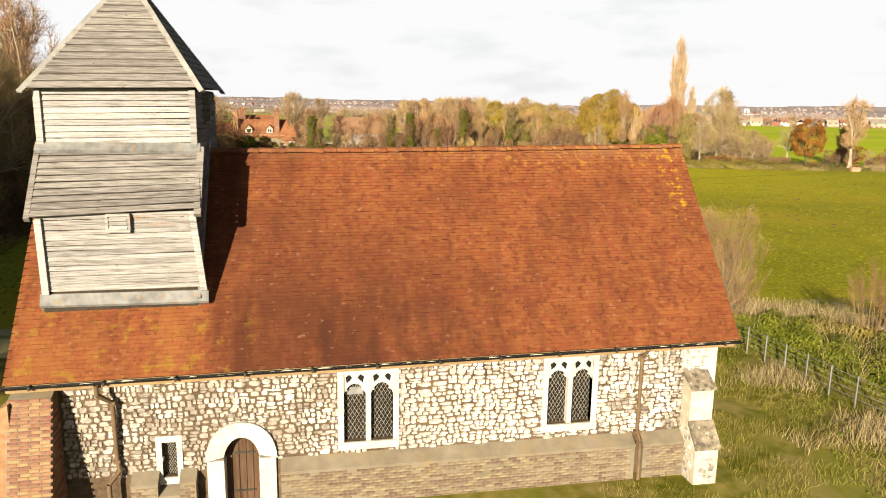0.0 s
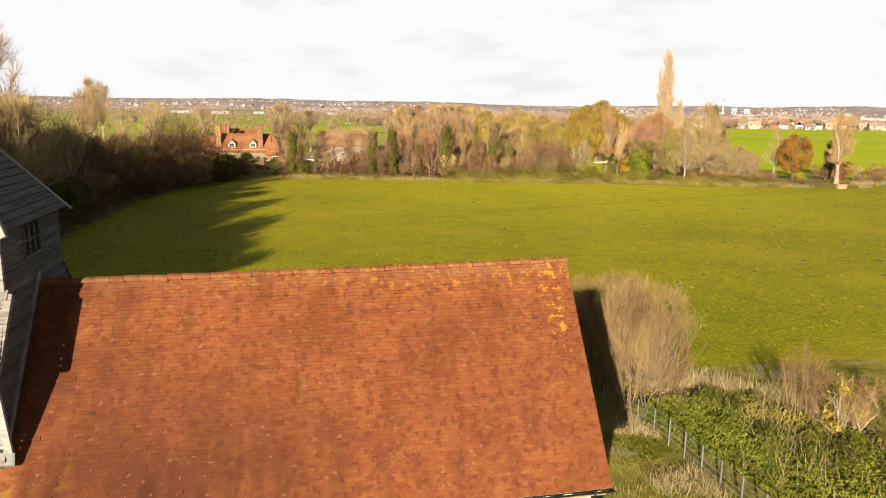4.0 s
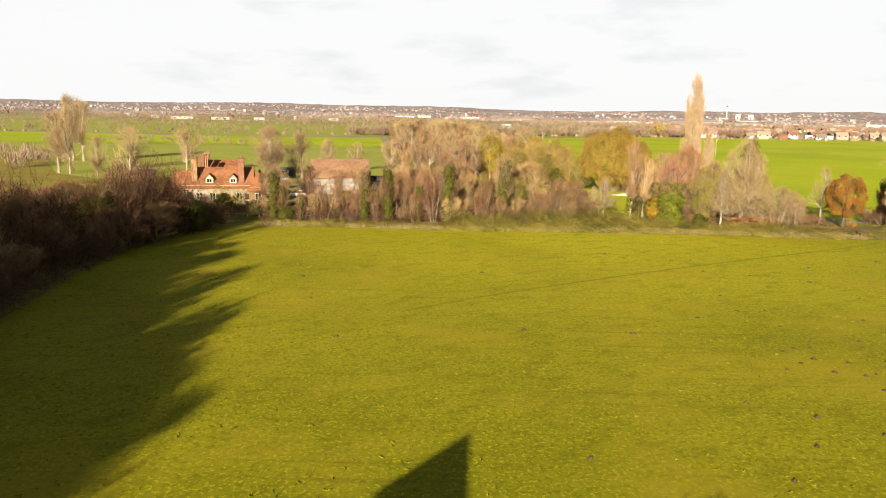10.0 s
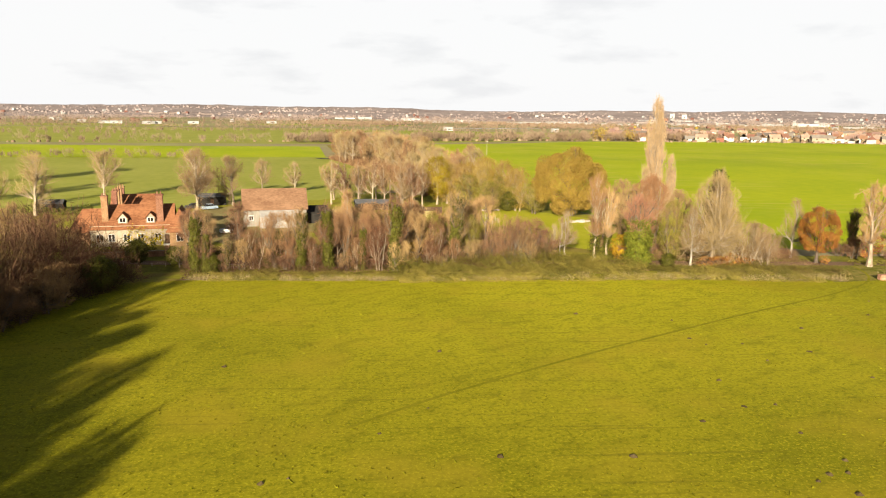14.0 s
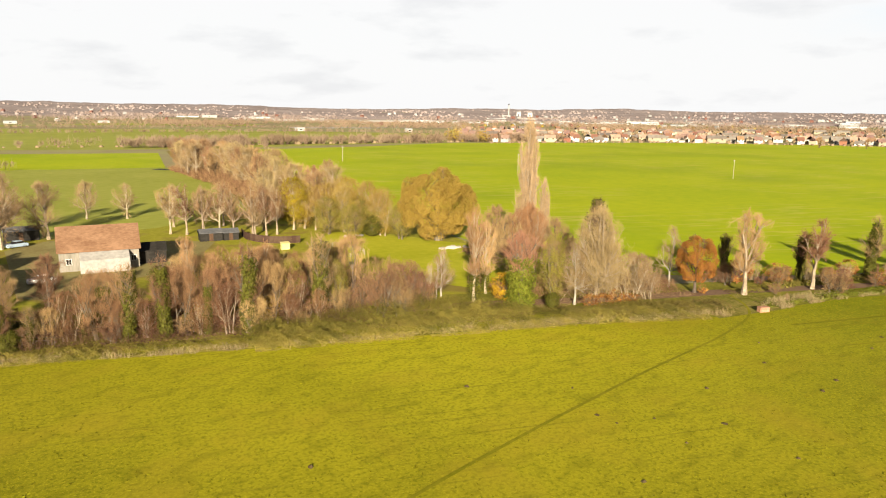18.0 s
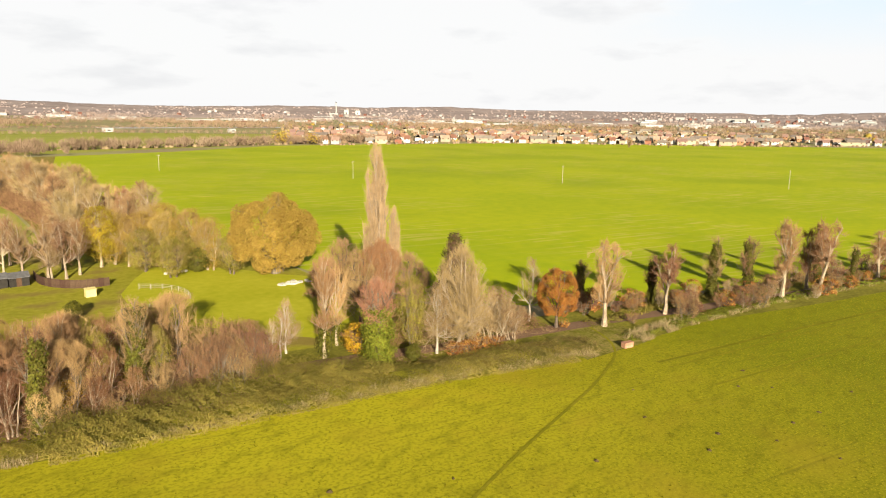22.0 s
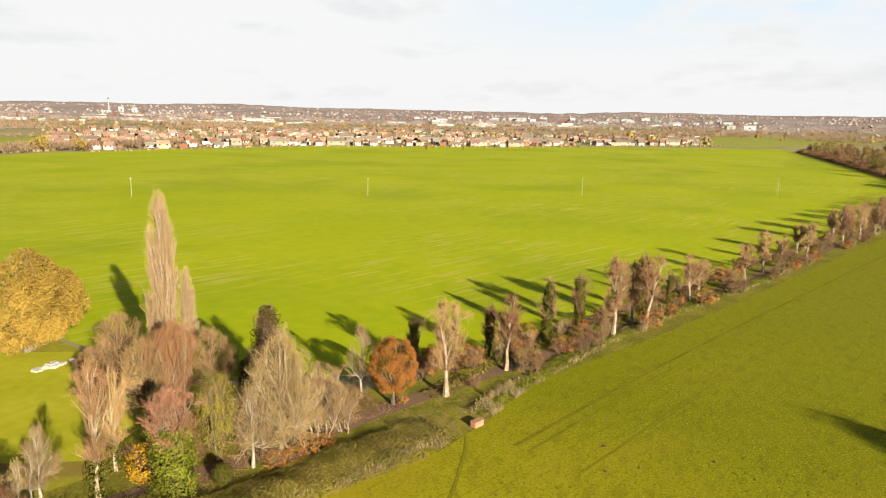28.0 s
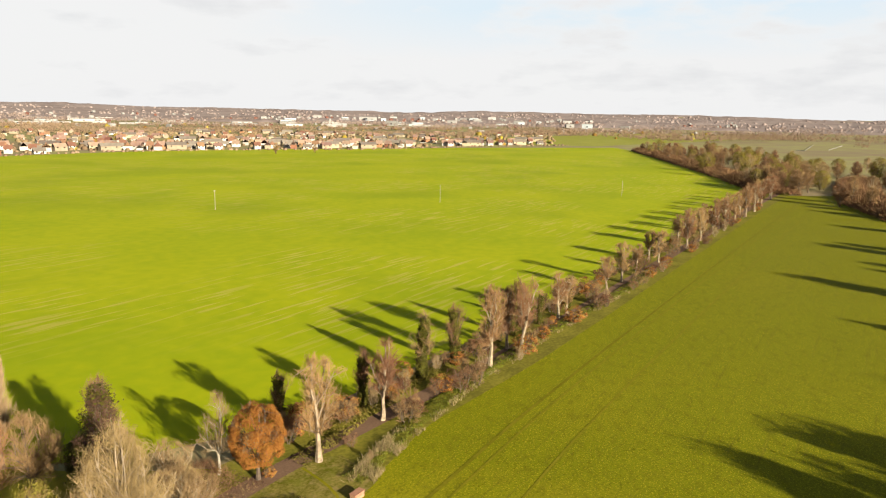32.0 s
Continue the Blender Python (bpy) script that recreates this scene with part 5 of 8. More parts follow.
def boarded(bl, br, tl, tr, n, out, mat="board"):
    for i in range(n):
        f0, f1 = i / n, (i + 1 - bd_rng.uniform(0.09, 0.14)) / n
        sag = bd_rng.gauss(0, 0.004)
        board(lerp(bl, tl, max(0, f0 + sag)), lerp(br, tr, max(0, f0 - sag)), lerp(br, tr, f1), lerp(bl, tl, f1), out, mat)


S, N, E_, W_ = (0, -1, 0), (0, 1, 0), (1, 0, 0), (-1, 0, 0)
boarded((-17.36, 1.02, 5.95), (-13.74, 1.02, 5.98), (-17.40, 1.02, 7.74), (-13.94, 1.02, 7.84), 15, S)
sk = Vector((0, -1.45, 1.08)).normalized()
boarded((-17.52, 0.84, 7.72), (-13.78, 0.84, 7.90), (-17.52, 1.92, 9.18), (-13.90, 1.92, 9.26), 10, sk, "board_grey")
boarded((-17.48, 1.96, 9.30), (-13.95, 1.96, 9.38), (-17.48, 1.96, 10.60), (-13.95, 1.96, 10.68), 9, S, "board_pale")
boarded((-17.4, 6.8, 5.7), (-13.95, 6.8, 5.7), (-17.4, 6.8, 7.8), (-13.95, 6.8, 7.8), 8, N)
boarded((-17.5, 6.95, 7.75), (-13.85, 6.95, 7.75), (-17.5, 5.78, 9.25), (-13.92, 5.78, 9.25), 6, (0, 0.86, 0.5))
boarded((-17.46, 5.76, 9.3), (-13.96, 5.76, 9.3), (-17.46, 5.76, 10.64), (-13.96, 5.76, 10.64), 6, N)


def side_y(z):
    if z < 7.8:
        return 1.05, 6.78
    if z < 9.2:
        f = (z - 7.8) / 1.4
        return 1.05 + f * 0.93, 6.78 - f * 1.04
    return 1.98, 5.74


# Side faces get the darker boards that carry their shade as colour.
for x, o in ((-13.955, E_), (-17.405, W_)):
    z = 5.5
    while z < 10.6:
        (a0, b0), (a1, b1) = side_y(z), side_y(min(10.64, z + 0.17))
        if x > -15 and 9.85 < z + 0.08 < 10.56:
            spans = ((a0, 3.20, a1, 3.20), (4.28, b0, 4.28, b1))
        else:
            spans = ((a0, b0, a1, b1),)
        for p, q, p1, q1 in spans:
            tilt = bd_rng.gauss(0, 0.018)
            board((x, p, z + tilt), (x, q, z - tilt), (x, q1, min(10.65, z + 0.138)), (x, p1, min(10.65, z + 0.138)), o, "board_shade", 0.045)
        z += 0.155
for xa, ya, za, xb, yb, zb in ((-17.30, 0.96, 5.9, -17.34, 0.96, 7.68), (-13.80, 0.96, 5.9, -13.99, 0.96, 7.80), (-17.44, 1.91, 9.25, -17.44, 1.91, 10.58), (-14.0, 1.91, 9.32, -14.0, 1.91, 10.64)):
    bm = bmesh.new()
    for z, x, y in ((za, xa, ya), (zb, xb, yb)):
        for dx, dy in ((-0.075, -0.04), (0.075, -0.04), (0.075, 0.06), (-0.075, 0.06)):
            bm.verts.new((x + dx, y + dy, z))
    bm.verts.ensure_lookup_table()
    for f in ((0, 1, 5, 4), (1, 2, 6, 5), (2, 3, 7, 6), (3, 0, 4, 7), (3, 2, 1, 0), (4, 5, 6, 7)):
        bm.faces.new([bm.verts[i] for i in f])
    part("corner_post", bm, M["board_pale"], tower)
part("flashing", prism([(1.80, 9.10), (1.76, 9.18), (1.92, 9.36), (1.97, 9.32)], "x", -17.56, -13.86), M["lead"], tower, "grey lead flashing with rust stains")
part("flashing", prism([(0.94, 5.58), (0.90, 5.64), (0.98, 5.90), (1.02, 5.88)], "x", -17.44, -13.70), M["lead"], tower, "grey lead apron with rust stains")
part("flashing", prism([(0.95, 5.62), (0.88, 5.75), (3.88, 9.42), (3.98, 9.2)], "x", -13.95, -13.88), M["lead"], tower)
part("barge", prism([(0.88, 7.70), (0.79, 7.78), (1.87, 9.28), (1.98, 9.20)], "x", -13.93, -13.77), M["board_grey"], tower, "end board of the boarded skirt")
part("barge", prism([(0.88, 7.62), (0.79, 7.70), (1.87, 9.20), (1.98, 9.12)], "x", -17.58, -17.46), M["board_grey"], tower, "end board of the boarded skirt")
lou = part("louvre", box(-15.88, -15.36, 0.88, 0.97, 7.34, 7.41), M["board"], tower, "small louvred vent")
part("louvre_head", box(-15.88, -15.36, 0.88, 0.97, 7.72, 7.78), M["board"], lou)
for x in (-15.86, -15.38):
    part("louvre_side", box(x - 0.03, x + 0.03, 0.88, 0.97, 7.41, 7.72), M["board"], lou)
part("louvre_back", box(-15.83, -15.41, 0.95, 0.99, 7.41, 7.72), M["dark"], lou)
for k in range(3):
    part("slat", prism([(0.86, 7.42 + k * 0.1), (0.95, 7.49 + k * 0.1), (0.95, 7.51 + k * 0.1), (0.86, 7.44 + k * 0.1)], "x", -15.82, -15.42), M["board_pale"], lou)
ew = part("tower_window", box(-14.0, -13.95, 3.20, 4.28, 9.86, 10.58), M["dark"], tower, "unglazed belfry opening with timber mullions")
for y in (3.20, 3.53, 3.88, 4.22):
    part("mullion", box(-13.98, -13.90, y, y + 0.06, 9.86, 10.58), M["board_shade"], ew)
part("rail", box(-13.98, -13.905, 3.20, 4.28, 10.19, 10.24), M["board_shade"], ew)
part("sill", box(-13.98, -13.87, 3.14, 4.34, 9.80, 9.86), M["board_shade"], ew)
APEX = (-15.68, 3.85, 13.52)
EV = [(-17.68, 1.70, 10.58), (-13.76, 1.70, 10.68), (-13.76, 6.0, 10.72), (-17.68, 6.0, 10.66)]
bm = bmesh.new()
vs = [bm.verts.new(p) for p in EV] + [bm.verts.new(APEX)]
for i in range(4):
    bm.faces.new((vs[i], vs[(i + 1) % 4], vs[4]))
bm.faces.new(vs[3::-1])
bmesh.ops.recalc_face_normals(bm, faces=bm.faces)
cap = part("cap_roof", bm, M["board_dark"], tower, "pyramid cap of weathered boards with grey hip strips")
# East and north cap faces use the shade-coloured boards, the others the grey.
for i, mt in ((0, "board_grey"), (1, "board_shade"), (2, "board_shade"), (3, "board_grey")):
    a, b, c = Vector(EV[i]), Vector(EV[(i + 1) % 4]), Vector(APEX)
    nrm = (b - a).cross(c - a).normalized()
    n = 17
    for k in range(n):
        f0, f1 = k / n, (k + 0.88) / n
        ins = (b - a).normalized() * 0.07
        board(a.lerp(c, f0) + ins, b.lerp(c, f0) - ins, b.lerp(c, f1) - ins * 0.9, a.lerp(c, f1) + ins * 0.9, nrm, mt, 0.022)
for i in range(4):
    a, c = Vector(EV[i]), Vector(APEX)
    side = (c - a).normalized()
    outw = Vector((a.x + 15.68, a.y - 3.85, 1.2)).normalized()
    u = side.cross(outw).normalized()
    v = u.cross(side)
    bm = bmesh.new()
    for p in (a - side * 0.12, c + side * 0.05):
        for su, sv_ in ((-0.09, -0.035), (0.0, 0.045), (0.09, -0.035)):
            bm.verts.new(p + u * su - v * sv_ * (1 if v.z < 0 else -1))
    bm.verts.ensure_lookup_table()
    for f in ((0, 1, 4, 3), (1, 2, 5, 4), (2, 0, 3, 5), (0, 2, 1), (3, 4, 5)):
        bm.faces.new([bm.verts[q] for q in f])
    bmesh.ops.recalc_face_normals(bm, faces=bm.faces)
    part("hip", bm, M["hip"], cap, "pale grey hip strip")

# ---- trees along the lane and the hedge ----
t_rng = random.Random(5)
used = {}


def plant(protos, x, y, h, wide=1.0):
    """Puts the next of some like trees at a place, at a height of its own: the first as itself, the others as copies."""
    key = id(protos)
    k = used.get(key, 0)
    used[key] = k + 1
    src = protos[k % len(protos)]
    t = src if k < len(protos) else copy_thing(src, Matrix())
    base = src["tall"]
    s = h / base
    t.matrix_basis = spot(x, y, s * wide, t_rng.uniform(0, 6.28), rise(x, y), s)
    return t


def kinds(n, *args, **kw):
    out = []
    for k in range(n):
        a = list(args)
        a[1] = args[1] + k
        t = bare_tree(*a, **kw)
        t["tall"] = float(args[2])
        out.append(t)
    return out


LIME = kinds(4, "lime_tree", 10, 14, 2.6, 3.1, vase, 0.36, 9, 110, 3200, 0.022, "bark_pale", "twig_red", label="pollarded lime tree with pale limbs and bare upright reddish twigs", group="lane trees", lean=0.7, up=0.45, reach=0.20)
IVIED = kinds(3, "ivied_tree", 20, 12, 3.0, 2.0, oval, 0.30, 8, 60, 1000, 0.020, "bark", "twig", ivy=4200, ivy_wide=0.36, ivy_top=0.92, label="bare tree with its trunk wrapped in dark ivy", group="ivied trees")
SPREAD = kinds(4, "bare_tree", 30, 12, 1.8, 5.0, ball, 0.30, 10, 110, 2300, 0.020, "bark_pale", "twig_pale", label="spreading leafless tree with pale twigs", group="bare trees")
DARKB = kinds(3, "woodland_tree", 36, 12, 1.8, 4.0, ball, 0.30, 10, 110, 3000, 0.026, "bark", "twig", label="leafless tree with dark brown twigs", group="woodland trees")
WOODB = kinds(3, "woodland_tree", 140, 12, 1.2, 4.2, ball, 0.28, 9, 120, 3200, 0.024, "bark", "twig_wood", stems=2, label="leafless woodland tree with dark twigs", group="woodland trees")
WSHRUB = kinds(3, "woodland_shrub", 144, 5, 0.2, 3.2, ball, 0.08, 5, 100, 2200, 0.017, "bark", "twig_wood", stems=6, label="dark leafless shrub at the wood edge", category="shrub", group="wood edge shrubs")
SHRUB = kinds(3, "shrub", 46, 5, 0.3, 3.0, ball, 0.07, 6, 90, 1700, 0.016, "bark", "twig", stems=5, label="rounded leafless shrub of brown twigs", category="shrub", group="bare shrubs")
PSHRUB = kinds(3, "shrub", 50, 5, 0.3, 2.4, fan, 0.06, 5, 90, 1500, 0.015, "bark_pale", "twig_pale", stems=7, label="pale many-stemmed leafless shrub", category="shrub", group="bare shrubs")
COPPICE = [coppice("coppice_shrub", 74 + k, 6, 0.7, 1.7, 20, 2300, "twig", "tall coppiced shrub of many slender bare stems", "coppice shrubs") for k in range(3)]
NEARSH = [coppice("bare_shrub", 84 + k, 3, 0.3, 1.3, 26, 1700, "twig_dark", "twiggy brown leafless shrub behind the chapel", "chapel shrubs") for k in range(3)]
YELLOW = kinds(2, "yellow_tree", 54, 12, 2.5, 3.6, oval, 0.25, 9, 80, 700, 0.02, "bark_pale", "twig_pale", leaves=11000, leaf="yellow", leaf_size=0.12, label="tree with thinning bright yellow leaves", group="yellow trees")
BIRCH = kinds(2, "birch", 58, 10, 2.0, 2.6, cone, 0.16, 9, 80, 1100, 0.016, "bark_white", "twig_pale", label="slender birch with a white trunk, nearly bare", group="birches")
EVERG = kinds(2, "evergreen_bush", 62, 5, 0.3, 2.4, ball, 0.12, 6, 30, 0, 0.02, "bark", "twig", leaves=8000, leaf="ivy", leaf_size=0.13, label="dense dark evergreen bush", category="shrub", group="evergreen bushes")
OLIVE = kinds(2, "willow", 66, 9, 0.8, 4.2, ball, 0.2, 9, 80, 1400, 0.02, "bark", "twig_pale", leaves=8500, leaf="olive", leaf_size=0.11, stems=3, label="bushy willow with sparse olive yellow leaves", group="willows")
ORANGES = kinds(2, "orange_shrub", 70, 2.6, 0.2, 1.5, ball, 0.05, 5, 30, 250, 0.012, "bark", "twig", leaves=1500, leaf="orange_pale", leaf_size=0.10, stems=3, label="small shrub with orange brown leaves", category="shrub", group="orange shrubs")

for x, y, h in [(100.4, 113, 15.1), (115, 110.8, 13.2), (142.8, 102.6, 15.9), (151.6, 99.3, 15.8), (154, 102.5, 13), (179.4, 97.6, 11), (184, 96.5, 9), (210, 90.8, 9.8), (222, 88.4, 11.9), (238, 86, 9), (254.7, 80.8, 10.9), (258, 84, 10), (285, 73.2, 13), (290, 76.5, 12), (304, 69, 12.5), (310, 73, 12), (322.6, 64.8, 12.4), (330, 68, 12), (342, 60, 13), (350, 63, 12.5), (361, 55.3, 13.8), (370, 58, 13), (385, 50, 14), (395, 52, 13), (408, 44.8, 15), (420, 47, 14), (435, 40, 15), (452, 41, 14), (470, 33, 15), (490, 32, 15)]:
    plant(LIME, x, y, h, 1.0 if x < 170 else 1.25)
for x, y, h in [(106.8, 123, 9.5), (118, 115.5, 10), (133.3, 112.1, 12.6), (141.9, 109, 12.4), (172.8, 100.5, 8), (163, 104, 11), (189.4, 97, 8.7)]:
    plant(IVIED, x, y, h)
for x, y, h in [(-51, 204, 15.3), (-41.5, 236, 14), (-15.3, 226, 15.3), (-14.7, 207, 15.5), (-6.1, 217, 14), (2.2, 248, 10.7), (12.2, 245, 10), (34, 222, 12), (42, 211, 12.5), (28, 216, 11), (22, 225, 11), (38, 203, 10), (54, 206, 9)]:
    plant(SPREAD, x, y, h)
for x, y, h in [(62, 232, 13), (57, 222, 11)]:
    plant(DARKB, x, y, h)
for x, y, h in [(118, 108.5, 4.5), (136, 105, 3.5), (127, 107, 3), (112, 115.5, 3.5), (122, 113, 3), (148, 104.5, 3.5), (160, 99.5, 3.5), (168, 98, 3), (196, 92.5, 4), (203, 93, 4), (232, 85, 4), (245, 84, 4), (268, 78, 5), (275, 76, 5), (296, 71, 5), (316, 67, 5), (336, 62, 5), (355, 58, 5), (378, 53, 5), (400, 48, 5)]:
    plant(SHRUB, x, y, h)
for x, y, h in [(103, 106.8, 1.6), (140, 103.4, 3.6)]:
    plant(PSHRUB, x, y, h)
BUSH = kinds(3, "elder_bush", 150, 6, 0.3, 2.5, vase, 0.030, 4, 150, 2600, 0.0075, "bark", "twig", stems=8, label="tall bushy shrub of bare pale branching stems", category="shrub", group="churchyard bushes", up=0.45, spread=0.5, reach=0.26)
for x, y, h in [(7.0, 12.4, 6.3), (6.8, 15.6, 5.8), (9.2, 17.0, 5.6), (6.4, 18.4, 5.6), (9.6, 14.2, 4.6), (8.4, 19.6, 5.2)]:
    plant(BUSH, x, y, h)
for x, y, h in [(7.0, 14.0, 5.6), (8.6, 18.2, 5.4), (13.2, 9.6, 3.9), (14.6, 8.6, 3.2), (16.5, 7.5, 3.4), (18.0, 4.5, 3.4), (3.4, 20.6, 3.4)]:
    plant(COPPICE, x, y, h)
for x, y, h in [(-12.0, 22.3, 3.1), (-10.4, 23.2, 2.3), (-9.2, 22.8, 2.4), (-8.1, 23.0, 2.2), (-5.5, 22.6, 3.0), (-4.4, 22.8, 2.2), (1.7, 21.0, 3.6), (4.2, 20.4, 2.6), (5.2, 19.0, 3.0)]:
    plant(NEARSH, x, y, h, 1.15)
for x, y, h in [(49.1, 208.9, 13.5), (66, 205, 8)]:
    plant(YELLOW, x, y, h)
for x, y, h in [(-20, 141, 4), (-14, 138.5, 3), (64, 192, 5), (70, 188, 4), (58, 214, 6), (34, 170, 3)]:
    plant(EVERG, x, y, h)
for x, y, h in [(62, 198, 9), (66, 194, 8.5), (58, 190, 8), (55, 199, 9), (69, 186, 8)]:
    plant(OLIVE, x, y, h)
for x, y, h in [(128.5, 106.3, 3.2), (163, 97.3, 2.6), (94.5, 116.6, 1.6), (173, 97.6, 2.2), (-5.0, 21.4, 2.4)]:
    plant(ORANGES, x, y, h)
ysh = bare_tree("yellow_shrub", 90, 2.8, 0.2, 1.1, ball, 0.05, 5, 30, 300, 0.010, "bark_pale", "twig_pale", leaves=420, leaf="yellow", leaf_size=0.06, stems=3, label="thin shrub with a few pale yellow leaves", category="shrub")
ysh.matrix_basis = spot(13.9, 8.2, 1.15, 0, 0.15)
THICK = kinds(5, "thicket_tree", 110, 10, 0.5, 3.9, oval, 0.13, 4, 130, 3000, 0.017, "bark", "twig_red", stems=5, label="many-stemmed leafless tree of upright reddish brown shoots", group="thicket trees", up=0.55, spread=0.55, reach=0.30)
THICKB = kinds(4, "thicket_tree", 160, 10, 0.5, 3.9, ball, 0.14, 5, 120, 2200, 0.017, "bark_pale", "twig_brown", stems=4, label="many-stemmed leafless tree of tangled brown twigs", group="thicket trees", up=0.35, spread=0.6, reach=0.30)
TALLP = kinds(3, "pale_tree", 116, 14, 2.0, 2.6, column, 0.20, 8, 90, 2000, 0.017, "bark_pale", "twig_red", ivy=500, ivy_top=0.35, label="tall slender leafless tree with pale stems", group="pale slender trees", up=0.6, spread=0.45, reach=0.18)
ROW = kinds(3, "lawn_tree", 120, 13, 4.2, 4.2, oval, 0.27, 11, 120, 2000, 0.018, "bark_pale", "twig", label="leafless tree with a clear pale trunk", group="garden row trees", up=0.5, reach=0.24)
GOLDEN = kinds(3, "golden_willow", 124, 12, 1.0, 4.6, oval, 0.18, 8, 110, 2600, 0.018, "bark_pale", "twig_gold", stems=3, leaves=4600, leaf="gold", leaf_size=0.13, label="twiggy willow with golden shoots and few olive leaves", group="golden willows", up=0.5)
for x, y, h in [(56.3, 128.4, 15.6), (60.6, 132.0, 12.6), (13.6, 134.5, 13.0), (24.4, 133.5, 11.5)]:
    plant(TALLP, x, y, h)
for x, y, h in [(23.5, 128.6, 9.4), (11.8, 131.0, 9.4), (2.6, 132.0, 9.6), (34.6, 138.6, 9.6), (38.8, 137.2, 10.8), (14.5, 139.2, 9.6), (26.0, 139.0, 9.8), (16.6, 131.6, 8.6), (21.0, 126.6, 5.4), (4.8, 130.6, 5.6), (-3.4, 132.4, 5.0), (24.6, 137.2, 10.2), (17.2, 137.0, 9.8), (35.6, 142.0, 7.2)]:
    plant(THICK, x, y, h)
for x, y, h in [(18.0, 127.8, 7.4), (7.6, 130.2, 5.4), (-1.4, 132.8, 7.0), (27.5, 130.0, 7.6), (19.5, 140.4, 10.0), (21.8, 134.4, 8.0), (30.2, 136.8, 7.6), (14.4, 128.6, 5.4), (26.0, 127.4, 5.0), (30.6, 128.4, 4.8), (12.4, 138.0, 8.4), (30.6, 141.4, 8.0), (6.5, 137.5, 5.0), (1.0, 139.0, 4.6)]:
    plant(THICKB, x, y, h)
for x, y, h in [(20.2, 127.0, 12.8), (10.0, 129.2, 11.6), (5.6, 130.0, 11.2), (-10.4, 131.0, 10.8), (-8.8, 130.4, 7.6), (31.2, 130.0, 13.6), (89.0, 137.7, 12.5), (15.2, 128.4, 8.0), (-5.6, 131.4, 6.0)]:
    plant(IVIED, x, y, h)
for x, y, h in [(80.8, 119.0, 7.8), (83.6, 117.6, 5.8), (77.6, 121.6, 7.0), (84.5, 121.0, 5.6), (88.0, 126.0, 6.5)]:
    plant(PSHRUB, x, y, h, 1.25)
for x, y, h in [(66.0, 127.0, 4.2), (28.0, 126.6, 3.4), (33.5, 128.5, 4.4), (12.4, 128.6, 3.2), (3.6, 129.6, 3.0), (-6.0, 131.0, 3.2), (47.5, 127.2, 3.6), (36.0, 130.5, 4.0), (-12.6, 136.5, 4.2), (76.5, 124.0, 5.0), (62.0, 137.0, 4.0), (86.5, 131.0, 5.5), (40.0, 144.0, 3.5), (31.0, 146.5, 4.5), (22.0, 148.5, 5.0), (12.0, 148.5, 5.5), (3.0, 150.0, 5.0)]:
    plant(SHRUB, x, y, h)
for x, y, h in [(69.0, 138.0, 12.6), (74.7, 152.2, 12.0), (79.5, 138.5, 11.0), (68.0, 147.0, 10.0), (85.0, 133.5, 9.5), (-4.0, 148.0, 9.0)]:
    plant(DARKB, x, y, h)
for x, y, h in [(69.9, 120.0, 10.6), (92.7, 122.7, 11.2), (53.0, 133.4, 8.4), (51.4, 132.2, 7.4), (49.8, 131.2, 6.4)]:
    plant(BIRCH, x, y, h, 1.1)
for x, y, h in [(69.1, 124.6, 10.4), (27.6, 131.8, 8.4), (34.8, 132.8, 7.6), (83.0, 127.0, 8.5)]:
    plant(OLIVE, x, y, h, 0.55)
for x, y, h in [(73.0, 116.6, 2.2), (76.0, 117.4, 2.4), (71.4, 117.8, 2.0), (14.0, 136.2, 2.6), (5.0, 134.6, 2.4), (78.5, 116.6, 1.8)]:
    plant(ORANGES, x, y, h, 1.35)
# Some of these dark bushes are added in place of the thicket's shaded understory.
for x, y, h in [(-6.8, 133.6, 3.0), (0.6, 134.2, 3.2), (8.2, 133.4, 3.4), (17.8, 133.2, 3.2), (25.6, 132.0, 3.0), (33.0, 135.6, 3.0), (13.0, 130.6, 2.6), (40.8, 133.0, 3.0), (49.0, 130.0, 2.4), (-8.0, 130.6, 3.0), (10.0, 135.6, 3.2), (65.4, 119.8, 2.4), (86.5, 138.5, 4.5), (3.0, 145, 4), (12, 157, 4)]:
    plant(EVERG, x, y, h)
for x, y, h in [(23.5, 211.7, 13.2), (27.0, 209.6, 12.4), (30.4, 207.2, 13.3), (33.4, 205.3, 13.0), (37.4, 202.6, 13.4), (40.4, 201.4, 12.6), (43.5, 203.6, 12.8), (20.0, 214.0, 12.6)]:
    plant(ROW, x, y, h)
for x, y, h in [(60.5, 200.5, 12.6), (64.5, 197.0, 13.0), (56.0, 205.0, 12.0), (67.0, 192.5, 11.5), (51.5, 210.0, 12.4), (62.5, 207.0, 13.4)]:
    plant(GOLDEN, x, y, h)
gold_shrub = bare_tree("gold_shrub", 130, 4.6, 0.3, 2.2, ball, 0.06, 5, 40, 200, 0.014, "bark", "twig", leaves=2600, leaf="yellow_deep", leaf_size=0.13, stems=4, label="rounded shrub full of deep yellow autumn leaves", category="shrub", group="yellow shrubs")
gold_shrub.matrix_basis = spot(60.8, 126.8)
copy_thing(gold_shrub, spot(15.4, 138.0, 0.7, 1.0))
copy_thing(gold_shrub, spot(24.0, 130.6, 0.8, 2.0))
